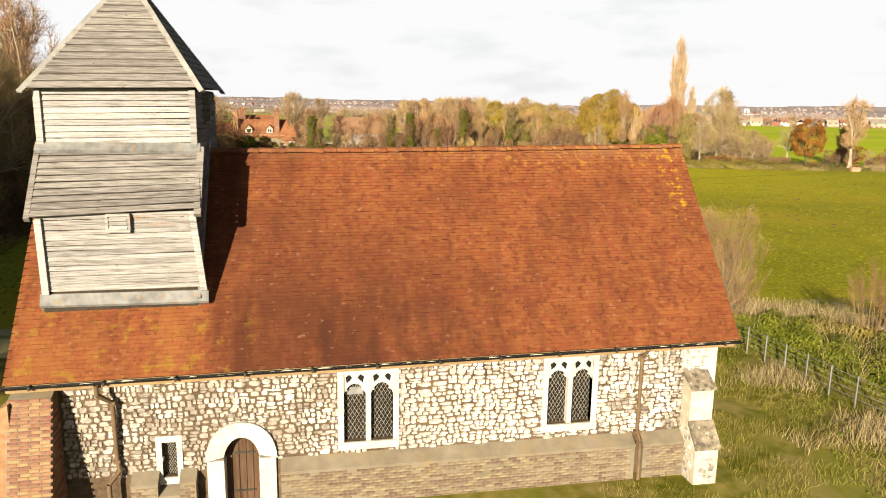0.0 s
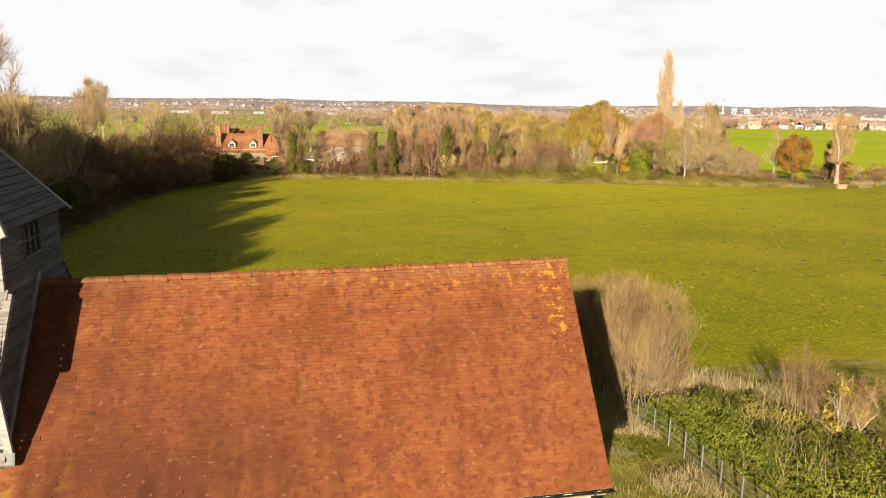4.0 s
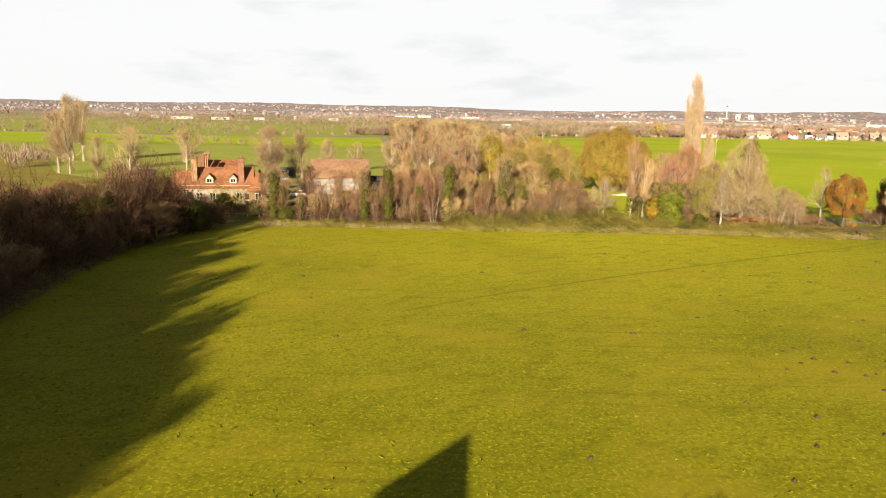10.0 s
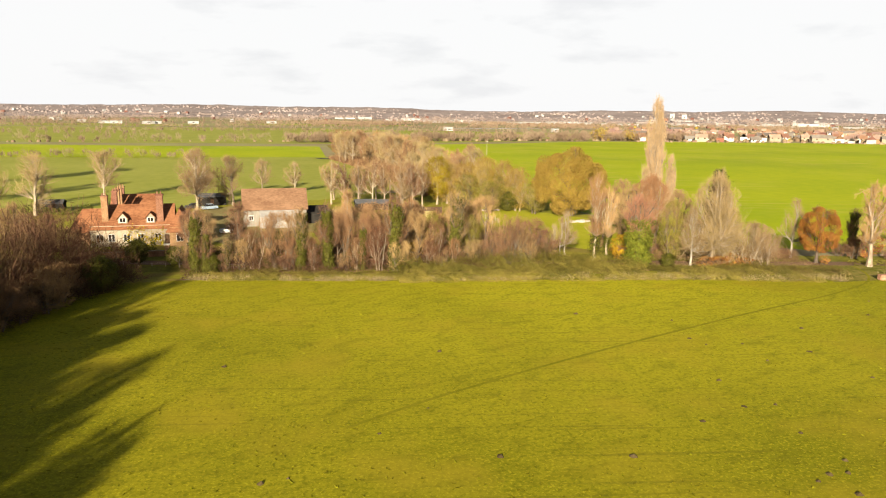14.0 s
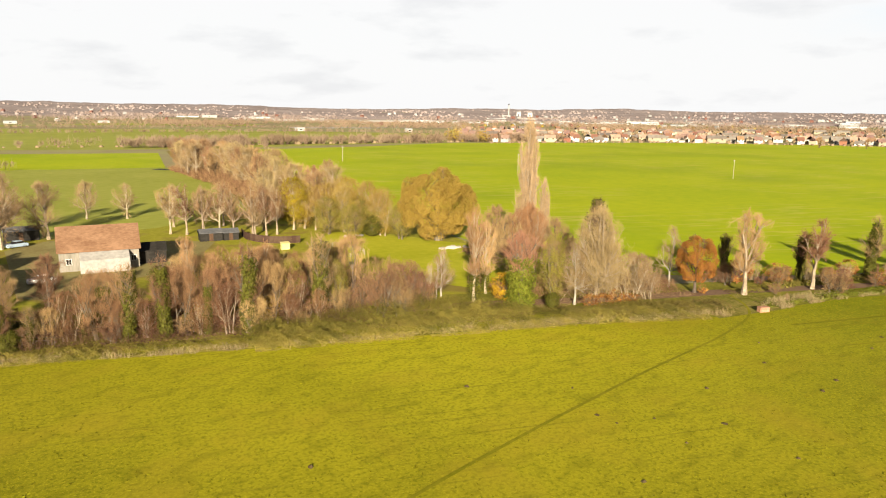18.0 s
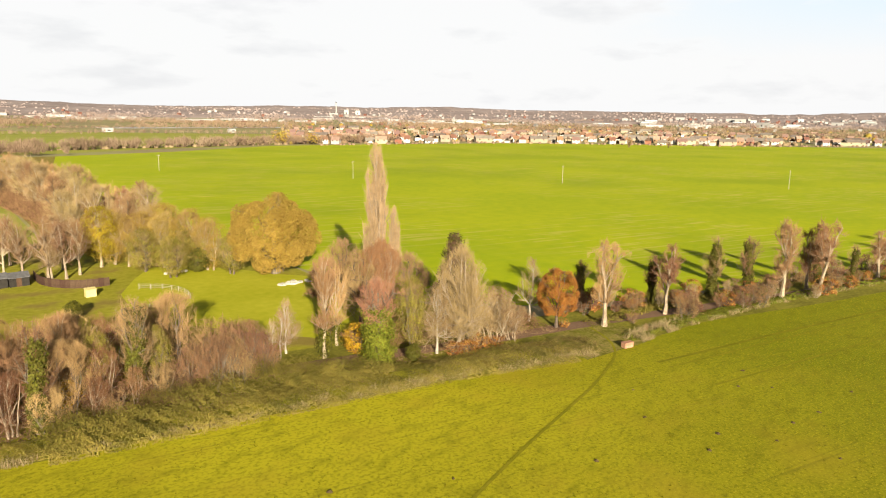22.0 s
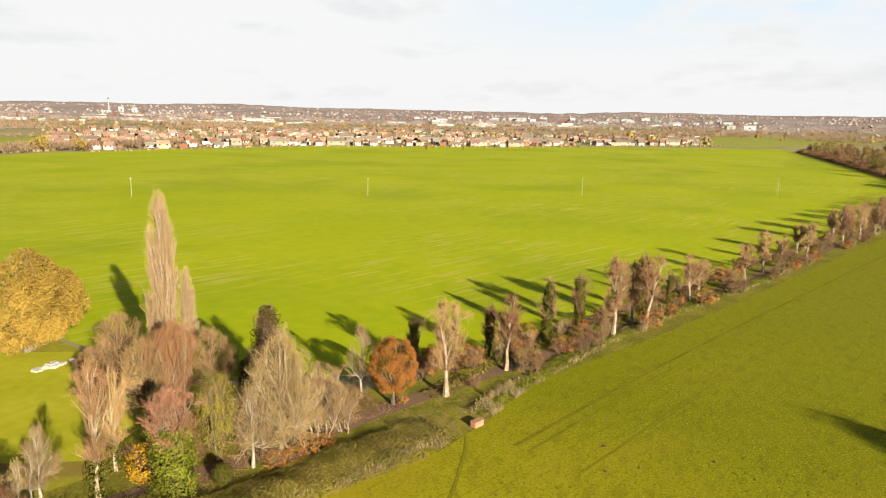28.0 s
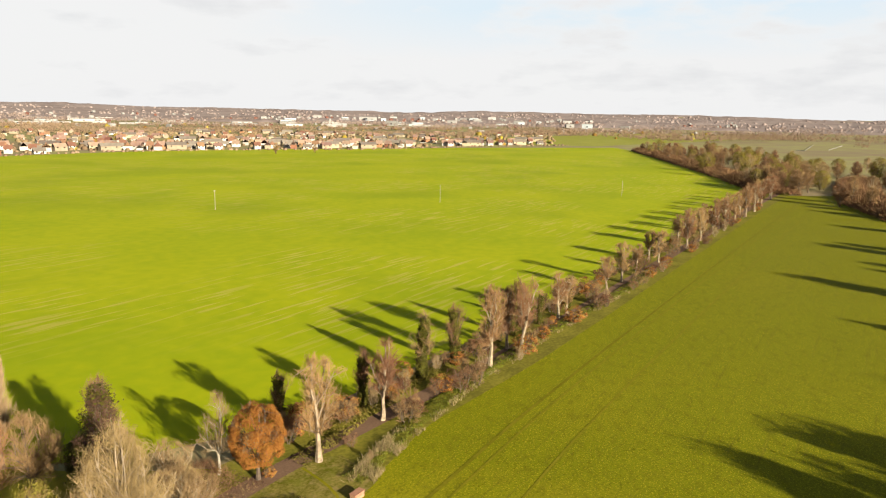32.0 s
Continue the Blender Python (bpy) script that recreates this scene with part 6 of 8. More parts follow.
for x, y, h in [(40.0, 127.4, 7.2), (43.8, 128.6, 8.2), (41.4, 130.4, 8.6), (46.4, 127.6, 6.2), (38.0, 129.4, 5.6), (44.6, 131.2, 7.2), (42.2, 126.2, 5.8)]:
    plant(SHRUB, x, y, h, 0.95)
ivy_pollard = bare_tree("ivied_pollard", 132, 12.2, 4.6, 4.4, fan, 0.42, 14, 170, 3600, 0.020, "bark", "twig_crimson", ivy=9000, ivy_top=0.74, ivy_wide=0.46, ivy_leaf=0.16, ivy_mat="green", label="pollard with crimson shoots above a thick coat of ivy", up=0.5, lean=0.15)
ivy_pollard.matrix_basis = spot(61.2, 122.4)
pink_tree = bare_tree("pink_stemmed_tree", 133, 14.2, 1.6, 5.2, fan, 0.20, 5, 220, 5200, 0.019, "bark_pale", "twig_rose", stems=6, label="wide many-stemmed tree of pinkish bare shoots", up=0.7, spread=0.45)
pink_tree.matrix_basis = spot(72.0, 136.4)
big_pale = bare_tree("spreading_tree", 134, 16.6, 0.8, 7.4, cone, 0.30, 26, 320, 7000, 0.018, "bark_pale", "twig_pale", label="large leafless tree with pale limbs and a broad pale crown", up=0.4, lean=0.2, reach=0.22)
big_pale.matrix_basis = spot(72.8, 118.4)
dark_tree = bare_tree("ivied_conifer", 135, 15.8, 1.5, 4.2, cone, 0.28, 16, 160, 1800, 0.022, "bark", "twig_dark", leaves=3600, leaf="ivy", leaf_size=0.20, label="dark tree hung with ivy and olive leaves", lean=0.2)
dark_tree.matrix_basis = spot(80.3, 128.0)
poplar = bare_tree("poplar", 31, 29.6, 2.0, 3.9, flame, 0.5, 26, 260, 7500, 0.026, "bark_pale", "twig_poplar", label="tall columnar poplar with bare pale twigs", group="poplars", lean=0.2, up=1.3, reach=0.14, spread=0.45)
poplar.matrix_basis = spot(79.2, 147.6)
copy_thing(poplar, spot(83.6, 148.6, 0.62, 2.1, 0, 0.60))
oak = bare_tree("oak", 32, 17.2, 0.4, 9.8, ball, 0.6, 14, 120, 300, 0.03, "bark", "twig", leaves=80000, leaf="gold", leaf_size=0.165, lobes=95, label="broad rounded oak with golden brown autumn leaves")
oak.matrix_basis = spot(76.0, 180.6)
beech = bare_tree("beech", 33, 10.4, 1.3, 3.7, oval, 0.28, 9, 60, 300, 0.02, "bark", "twig", leaves=32000, leaf="orange", leaf_size=0.085, lobes=90, label="small beech full of rust orange autumn leaves")
beech.matrix_basis = spot(93.5, 117.5)

# wood west of the meadow
w_rng = random.Random(12)


def wood_edge(y):
    return -34 if y < 95 else -34 + (y - 95) * 0.45


for x, y, h in [(-37, 46, 16.5), (-36.5, 31, 16.5), (-37, 5, 16.5), (-36, -11, 13.5), (-36.5, 63, 14.5), (-38, 70, 15), (-36, 79, 11.5), (-36, 90, 9.5), (-38, 18, 15), (-41, 55, 17), (-40, 38, 16), (-42, -5, 18)]:
    plant(SPREAD if w_rng.random() < 0.5 else DARKB, x, y, h, 0.9)
for k in range(190):
    y = w_rng.uniform(-10, 124)
    depth = 5 + 30 * w_rng.random() ** 1.3
    h = w_rng.uniform(11, 16) if y < 78 else w_rng.uniform(8.5, 11.5) if y < 98 else w_rng.uniform(6, 9)
    plant((WOODB, IVIED, WOODB, WOODB, DARKB)[k % 5] if h > 7 else (WSHRUB, WOODB, OLIVE)[k % 3], wood_edge(y) - depth, y, h)
for x, y, h in [(-43, 76, 24), (-46, 82, 25), (-48, 70, 22), (-41, 70, 21), (-52, 88, 23)]:
    plant(ROW, x, y, h, 0.85)
for k in range(110):
    y = -25 + 150 * k / 110
    plant(EVERG if k % 18 == 0 else WOODB if k % 3 == 0 else WSHRUB, wood_edge(y) + w_rng.uniform(-5, 0.0), y, w_rng.uniform(3.0, 5.5) if y < 80 else w_rng.uniform(3.5, 6.5), 1.1)
for k in range(4):
    plant((WOODB, IVIED)[k % 2], w_rng.uniform(-50, -39), w_rng.uniform(22, 46), w_rng.uniform(15, 18), 1.2)
for k in range(26):
    plant((IVIED, WOODB)[k % 2], w_rng.uniform(-52, -37), w_rng.uniform(-13, 20), w_rng.uniform(14, 18), 1.25)
for k in range(120):
    x = 103 + 330 * ((k + w_rng.random()) / 120) ** 1.35
    ly = np.interp(x, [q[0] for q in lane_pts], [q[1] for q in lane_pts])
    plant((SHRUB, WSHRUB, PSHRUB, SHRUB, ORANGES)[k % 5], x, ly + w_rng.choice((-3.8, 4.0, 5.5, 7.0)) + w_rng.uniform(-0.8, 0.8), w_rng.uniform(1.8, 4.4), 1.15)
for x, y, h in [(-33, 139, 6), (-36, 144, 7), (-30, 143, 4.5), (-27, 144.5, 4), (-23.5, 143.5, 3.5), (-38, 150, 8), (-42, 156, 9), (-36, 154, 7), (-12, 150, 8), (-10, 143, 9), (-33.5, 153, 5)]:
    plant(DARKB if h > 5 else SHRUB, x, y, h)
for x, y, h in [(-74, 231.5, 20), (-78, 234, 19), (-90, 288, 25), (-86, 286, 23), (-62, 215, 12)]:
    plant(SPREAD, x, y, h, 0.7)

# belt of trees beside the crop field
for k in range(44):
    f = k / 43
    x, y = 66 - 14 * f + w_rng.uniform(-9, 9) * (0.6 + 0.5 * math.sin(f * 9)), 232 + 190 * f + w_rng.uniform(-6, 6)
    plant((SPREAD, DARKB, SPREAD, LIME)[k % 4], x, y, w_rng.uniform(11, 16) + 4 * f)

# wood at the east end of the meadow and along the far side of the crop field
for k in range(150):
    f = w_rng.random()
    x = 505 + 560 * f
    y = 30 + (x - 500) * 0.245 - w_rng.uniform(4, 20 + 110 * min(1, f * 3))
    plant((DARKB, SPREAD, DARKB, OLIVE)[k % 4], x, y, w_rng.uniform(10, 17))
for k in range(70):
    x = w_rng.uniform(400, 760)
    y = -20 - w_rng.uniform(0, 120) - (x - 400) * 0.05
    plant((DARKB, SPREAD, OLIVE)[k % 3], x, y, w_rng.uniform(11, 18))
for x, y, h in [(455, 0, 15), (470, -8, 16), (445, -12, 13), (410, -18, 13), (425, -25, 15), (400, -28, 14), (690, 512.4, 12), (728, 486, 10)]:
    plant(DARKB, x, y, h)
# trees south of the meadow that throw their shade across it
for x, y, h in [(100, 20, 17), (110, 6, 19), (104, 12, 15), (138, -12, 18), (130, -8, 15), (228, -1, 17), (222, -8, 15), (292, -20, 18), (300, -24, 16), (180, -14, 18), (350, -30, 17), (262, -22, 15), (255, -14, 13), (92, 8, 16), (96, 14, 17), (114, 0, 18)]:
    plant(IVIED, x, y, h, 1.8)
for x, y, h in [(-38, 22, 17), (-40, 18, 17.5), (-38, 27, 17)]:
    plant(IVIED, x, y, h, 1.7)

# ---- hedges, verges, brambles, grass ----


def bank(name, line, width, height, mat, label, seed, size=0.3, dense=7.0, category="hedge", twiggy=0):
    """A hedge or bramble bank along a line: a mound of many leaves, higher and lower as it goes."""
    rng = np.random.default_rng(seed)
    p = smooth_line(line, 1.0)
    n = int(len(p) * dense * width)
    k = rng.uniform(0, len(p) - 1.001, n)
    i = k.astype(int)
    q = p[i] + (p[i + 1] - p[i]) * (k - i)[:, None]
    d = p[i + 1] - p[i]
    d /= np.linalg.norm(d, axis=1)[:, None]
    off = rng.uniform(-1, 1, n)
    lump = 0.62 + 0.38 * np.sin(k * 0.35 + seed) * np.sin(k * 0.13 + 2 * off) + 0.22 * np.sin(k * 1.1 + 3 * off)
    lump = lump + 0.30 * np.sin(k * 2.3 + 4.1 * off * width) * np.sin(1.7 * k - 2.9 * off * width)
    top = height * np.sqrt(np.clip(1 - off ** 2, 0, 1)) * np.clip(lump, 0.2, 1.35)
    z = top * rng.uniform(0.35, 1.0, n) ** 0.5
    c = np.stack([q[:, 0] - d[:, 1] * off * width / 2, q[:, 1] + d[:, 0] * off * width / 2, z], 1)
    c[:, 2] += [rise(a, b) for a, b in c[:, :2]]
    out = np.stack([-d[:, 1] * off, d[:, 0] * off, 0.35 + 0.6 * (1 - off ** 2)], 1)
    if twiggy:
        t = c + rng.normal(0, 0.5, c.shape) * twiggy + out * [0.4, 0.4, 0.8] * twiggy
        v, f = blades(c, t, size, size * 0.3, rng)
    else:
        v, f = quads(c, size, rng, out, 0.5)
    ob = tagged(clean_part(name, (v, f), mat, None), label, category, kind="stuff")
    return ob


def stalks(name, line, width, height, mat, label, seed, dense=12.0, category="grass", thick=0.03):
    """Tall dry grass along a line."""
    rng = np.random.default_rng(seed)
    p = smooth_line(line, 1.0)
    n = int(len(p) * dense * width)
    k = rng.uniform(0, len(p) - 1.001, n)
    i = k.astype(int)
    q = p[i] + (p[i + 1] - p[i]) * (k - i)[:, None]
    c = np.stack([q[:, 0] + rng.uniform(-1, 1, n) * width / 2, q[:, 1] + rng.uniform(-1, 1, n) * width / 2, np.zeros(n)], 1)
    c[:, 2] = [rise(a, b) for a, b, _ in c]
    keep = np.sin(c[:, 0] * 0.9 + seed) + np.sin(c[:, 1] * 1.3) > -0.2
    c = c[keep]
    t = c + rng.normal(0, 0.28, c.shape) * height
    t[:, 2] = c[:, 2] + height * rng.uniform(0.5, 1.15, len(c))
    return tagged(clean_part(name, blades(c, t, thick, thick * 0.35, rng), mat, None), label, category, kind="stuff")


def shifted(line, dx, dy):
    return [(x + dx, y + dy) for x, y in line]


bank("bramble_bank", [(-8, 128.0), (4, 125.8), (16, 123.4), (24, 121.8)], 5.0, 0.9, M["bramble"], "low brambles and rough grass along the meadow edge", 40, 0.085, 110)
bank("bramble_bank", [(20, 122.6), (32, 120.4), (46, 118), (60, 115.5), (74, 112), (85, 108.5)], 8.5, 1.9, M["bramble"], "sprawling olive green bramble bank along the meadow edge", 1, 0.085, 110)
bank("bramble_bank", [(20, 125.4), (34, 124.0), (50, 121.6), (60, 119.6)], 8.0, 3.3, M["bramble"], "high olive green bramble mounds", 2, 0.085, 110)
bank("bramble_bank", [(44, 123.2), (49, 122.4), (54, 121.4)], 7.0, 3.9, M["bramble"], "rounded mound of olive brambles", 33, 0.085, 100)
bank("hedge", [(64, 115.8), (76, 113.2), (86, 109.8), (90.5, 107.8)], 5.5, 1.7, M["bramble_brown"], "clipped brown and olive hedge", 3, 0.085, 110)
bank("hedge", [(-11, 129), (-4, 128.4), (2, 127.4)], 3.0, 1.0, M["bramble"], "low hedge of mixed green leaves", 4, 0.09, 90)
stalks("dry_grass", shifted(HEDGE_N, 0, 0.3), 1.5, 0.75, M["straw"], "fringe of dry straw-coloured grass", 5, 60, thick=0.015)
stalks("dry_grass", shifted(HEDGE_N[4:], 0.4, 0.9), 1.6, 1.0, M["straw"], "fringe of taller bleached grass", 34, 40, thick=0.015)
stalks("dry_grass", [(98, 105.5), (104, 106), (112, 105.5)], 3.5, 1.1, M["straw"], "tall clump of bleached dry grass", 6, 70, thick=0.018)
stalks("dry_grass", shifted(HEDGE_E[1:5], 0, 0.5), 1.6, 0.6, M["straw"], "fringe of dry straw-coloured grass", 7, 14)
bank("verge", shifted(HEDGE_E[:6], 0, 2.2), 3.0, 0.7, M["green"], "lush green weeds on the lane verge", 8, 0.14, 40, "verge")
bank("verge", shifted(HEDGE_E[:7], 1, 10.5), 3.5, 0.9, M["bramble"], "rough olive verge below the lane trees", 9, 0.16, 24, "verge")
bank("undergrowth", [(-12, 134), (4, 131.5), (22, 129.5), (38, 128.5)], 7, 2.2, M["thicket"], "dark brown undergrowth of bare twigs and dead stems", 10, 0.014, 60, "undergrowth", 0.8)
bank("undergrowth", [(62, 132), (74, 130), (86, 126), (93, 122)], 9, 1.6, M["thicket_tan"], "brown undergrowth of bare twigs and dead stems", 11, 0.013, 55, "undergrowth", 0.8)
bank("undergrowth", [(-10, 145), (8, 141.5), (30, 139.5), (46, 137)], 7, 2.0, M["thicket"], "dark brown undergrowth of bare twigs along the lane", 23, 0.014, 50, "undergrowth", 0.9)
bank("leaf_litter", [(-12, 132), (22, 129.5), (56, 121.5), (72, 125), (94, 120)], 9, 0.25, M["leaf_litter"], "fallen leaves below the lane trees", 24, 0.12, 20, "leaves")
bank("thicket", [(-36, 0), (-36, 30), (-36, 60), (-35, 90), (-31, 112), (-24, 124), (-19, 128)], 8, 5.2, M["thicket"], "dark brown leafless thicket along the wood", 12, 0.016, 60, "thicket", 0.8)
bank("thicket", [(-47, -14), (-47, 22), (-47, 60), (-45, 95), (-35, 118), (-26, 134)], 20, 9.5, M["thicket"], "tall dark brown leafless thicket inside the wood", 13, 0.034, 22, "thicket", 1.6)
bank("undergrowth", [(60, 225), (62, 260), (60, 330), (52, 420)], 20, 3.4, M["thicket_tan"], "brown scrub below the belt of trees", 14, 0.05, 12, "undergrowth", 1.6)
bank("undergrowth", [(500, 26), (620, 48), (800, 92), (1060, 158)], 26, 4.5, M["thicket_tan"], "brown scrub at the foot of the far wood", 15, 0.10, 5, "undergrowth", 2.2)
bank("undergrowth", [(395, -24), (470, -16), (520, -20), (640, -40)], 26, 4.0, M["thicket_tan"], "brown scrub at the foot of the east wood", 16, 0.10, 5, "undergrowth", 2.2)
# churchyard growth
bank("brambles", [(10.0, 13.2), (10.8, 10.0), (11.6, 7.0), (12.4, 4.0), (13.4, 1.0)], 7.2, 1.05, M["green"], "fresh green brambles and nettles beside the fence", 17, 0.062, 330, "brambles")
bank("brambles", [(8.8, 12.0), (9.4, 9.0), (10.2, 6.0)], 2.2, 1.1, M["green"], "taller green brambles leaning on the fence", 35, 0.062, 260, "brambles")
bank("brambles", [(12.5, 13), (13.5, 10), (14.5, 7)], 3.6, 0.7, M["bramble"], "olive brambles and weeds", 18, 0.085, 200, "brambles")
stalks("dry_grass", [(5.5, 12.5), (5.7, 9), (5.6, 5.5), (6.0, 2), (7, -1)], 2.2, 0.45, M["straw"], "tall bleached grass along the fence", 19, 230, thick=0.010)
stalks("dry_grass", [(10, 16.5), (13, 14), (16, 10), (20, 7)], 2.5, 0.8, M["straw"], "tall bleached grass", 20, 204, thick=0.010)
stalks("dry_grass", [(13, 6), (16, 3.5), (20, 3)], 4.0, 0.7, M["straw"], "tall bleached grass", 21, 156, thick=0.010)
stalks("dry_grass", [(9.0, 12.6), (10.4, 9.0), (11.8, 5.0), (13.0, 1.0)], 6.5, 1.2, M["straw"], "bleached stems standing among the brambles", 36, 16, thick=0.008)
bank("weeds", [(3.4, -4.0), (4.8, -1.0), (5.6, 3.0), (5.8, 8.0), (5.0, 12.0)], 2.6, 0.34, M["green"], "patches of low green weeds in the rough grass", 37, 0.05, 46, "weeds")
bank("weeds", [(6.4, -4.0), (8.6, -1.0), (10.0, -4.0)], 4.0, 0.55, M["bramble"], "patches of low olive weeds in the rough grass", 38, 0.055, 90, "weeds")
stalks("dry_grass", [(3.0, -5.0), (5.0, 0.0), (4.4, 5.0)], 3.5, 0.38, M["straw"], "bleached tussocks in the churchyard", 39, 90, thick=0.009)
stalks("dry_grass", [(-6, 20.4), (0, 19.8), (3, 19.5), (7, 18)], 2.0, 0.5, M["straw"], "tall bleached grass behind the chapel", 22, 156, thick=0.010)
y_rng = np.random.default_rng(4)
n = 80000
gx, gy = y_rng.uniform(-4, 22, n), y_rng.uniform(-9, 18, n)
keep = ~((gx < 0.2) & (gy > -0.2)) & (np.sin(gx * 1.7) + np.sin(gy * 2.1 + gx) > -0.7)
c = np.stack([gx[keep], gy[keep], [rise(a, b) + 0.01 for a, b in zip(gx[keep], gy[keep])]], 1)
t = c + y_rng.normal(0, 0.07, c.shape)
t[:, 2] = c[:, 2] + y_rng.uniform(0.05, 0.24, len(c))
tagged(clean_part("rough_grass", blades(c, t, 0.007, 0.002, y_rng), M["rough_grass"], None), "rough tussocky churchyard grass", "grass", kind="stuff")
# tussocks and molehills over the meadow
n = 9000
gx, gy = y_rng.uniform(-32, 130, n), 20 + 95 * y_rng.uniform(0, 1, n) ** 1.1
keep = (gy < 121 - 0.19 * np.maximum(gx, 0)) & (np.sin(gx * 0.31 + 1.3 * np.sin(gy * 0.2)) + np.sin(gy * 0.43 + gx * 0.1) > -0.9)
c = np.stack([gx[keep], gy[keep], np.full(keep.sum(), 0.03)], 1)
c = np.repeat(c, 3, 0)
t = c + y_rng.normal(0, 0.13, c.shape)
t[:, 2] = y_rng.uniform(0.06, 0.16, len(c))
tagged(clean_part("tussocks", blades(c, t, 0.045, 0.008, y_rng), M["tuft"], None), "small tussocks of coarse meadow grass", "grass", kind="stuff")
hv, hf = [], []
for k in range(90):
    if k < 40:
        x, y = y_rng.normal(42, 9), y_rng.normal(47, 7)
    else:
        x, y = y_rng.uniform(-8, 110), y_rng.uniform(32, 98)
    r, h = y_rng.uniform(0.12, 0.34), y_rng.uniform(0.06, 0.2)
    b = len(hv)
    hv += [(x + r * math.cos(a) * y_rng.uniform(0.7, 1.2), y + r * math.sin(a) * y_rng.uniform(0.7, 1.2), 0.03) for a in np.arange(7) * 0.8976] + [(x + 0.3 * r, y, 0.03 + h)]
    hf += [(b + i, b + (i + 1) % 7, b + 7) for i in range(7)]
tagged(link_mesh("molehills", hv, hf, M["soil"]), "scattered small brown molehills", "molehills", kind="stuff")

# ---- farmhouse, barn and garden ----


def gable_roof(x0, x1, y0, y1, ze, zr, over=0.35, hip0=0.0, hip1=0.0, thick=0.16):
    """A roof with its ridge along x, its ends hipped by so many metres."""
    bm = bmesh.new()
    ym = (y0 + y1) / 2
    drop = over * (zr - ze) / ((y1 - y0) / 2)
    top = [(x0 - over, y0 - over, ze - drop), (x1 + over, y0 - over, ze - drop), (x1 + over, y1 + over, ze - drop), (x0 - over, y1 + over, ze - drop), (x0 - over * (hip0 == 0) + hip0, ym, zr), (x1 + over * (hip1 == 0) - hip1, ym, zr)]
    up = [bm.verts.new(p) for p in top]
    lo = [bm.verts.new((p[0], p[1], p[2] - thick)) for p in top]
    for a, s in ((up, 1), (lo, -1)):
        for f in ((0, 1, 5, 4), (2, 3, 4, 5), (1, 2, 5), (3, 0, 4)):
            bm.faces.new([a[i] for i in f][::s])
    for i in range(4):
        j = (i + 1) % 4
        bm.faces.new((up[i], lo[i], lo[j], up[j]))
    bmesh.ops.recalc_face_normals(bm, faces=bm.faces)
    return bm


def house_window(parent, x, y, z, w, h, out=-1):
    """A window on a wall that faces along y."""
    y1 = y + out * 0.05
    fr = part("window", box(x - w / 2 - 0.08, x + w / 2 + 0.08, min(y, y1), max(y, y1), z - 0.08, z), M["white"], parent)
    part("frame", box(x - w / 2 - 0.08, x + w / 2 + 0.08, min(y, y1), max(y, y1), z + h, z + h + 0.08), M["white"], fr)
    n = max(2, round(w / 0.5))
    for k in range(n + 1):
        xx = x - w / 2 + w * k / n
        part("frame", box(xx - 0.04, xx + 0.04, min(y, y1), max(y, y1), z, z + h), M["white"], fr)
    part("pane", box(x - w / 2, x + w / 2, min(y, y + out * 0.02), max(y, y + out * 0.02), z, z + h), M["glass"], fr)
    return fr


def chimney(parent, x, y, z0, z1, w=1.0, d=0.8):
    c = part("chimney", box(x - w / 2, x + w / 2, y - d / 2, y + d / 2, z0, z1 - 0.35, 0.02), M["brick"], parent, "tall clay brick chimney stack")
    part("chimney_cap", box(x - w / 2 - 0.1, x + w / 2 + 0.1, y - d / 2 - 0.1, y + d / 2 + 0.1, z1 - 0.35, z1 - 0.1, 0.03), M["brick"], c)
    for s in (-0.25, 0.25):
        clean_part("pot", tubes([(x + s * w, y, z1 - 0.12)], [(x + s * w, y, z1 + 0.35)], 0.14, 0.11, 8), M["brick"], c)
    return c


farm = thing("farmhouse", Matrix(), "old farmhouse with orange tile roofs, dormers and tall chimneys", "house")
part("wall", box(-30.2, -16.0, 158, 164.6, -0.2, 3.9), M["cream"], farm, "cream plastered wall")
part("roof", gable_roof(-30.2, -16.0, 158, 164.6, 3.8, 7.5, 0.4, 2.4, 0.0), M["house_tile"], farm, "steep orange clay tile roof")
part("wing_wall", box(-16.4, -12.9, 156.4, 166, -0.2, 3.6), M["brick"], farm, "red brick cross wing")
rw = part("wing_roof", gable_roof(156.4, 166, -16.6, -12.7, 3.5, 6.9, 0.4, 1.9, 1.9), M["house_tile"], farm, "hipped clay tile roof")
rw.data.transform(Matrix(((0, 1, 0, 0), (1, 0, 0, 0), (0, 0, 1, 0), (0, 0, 0, 1))))
rw.data.flip_normals()
part("rear_wall", box(-27.4, -20.4, 164.6, 176, -0.2, 4.4), M["brick"], farm)
part("rear_roof", gable_roof(-28.0, -19.6, 167, 175, 4.4, 8.4, 0.4), M["house_tile"], farm)
part("west_wall", box(-33.6, -30.2, 158.6, 164, -0.2, 3.4), M["brick"], farm)
part("west_roof", gable_roof(-33.6, -29.0, 158.4, 164.2, 3.4, 6.8, 0.4, 1.8, 0), M["house_tile"], farm)
chimney(farm, -27.6, 159.2, 4.6, 9.5, 1.1, 0.9)
chimney(farm, -18.1, 158.9, 4.4, 9.7, 1.2, 0.9)
for y in (163.8, 166.6, 169.4, 172.2):
    chimney(farm, -26.6, y, 5.5, 9.9, 0.9, 0.8)
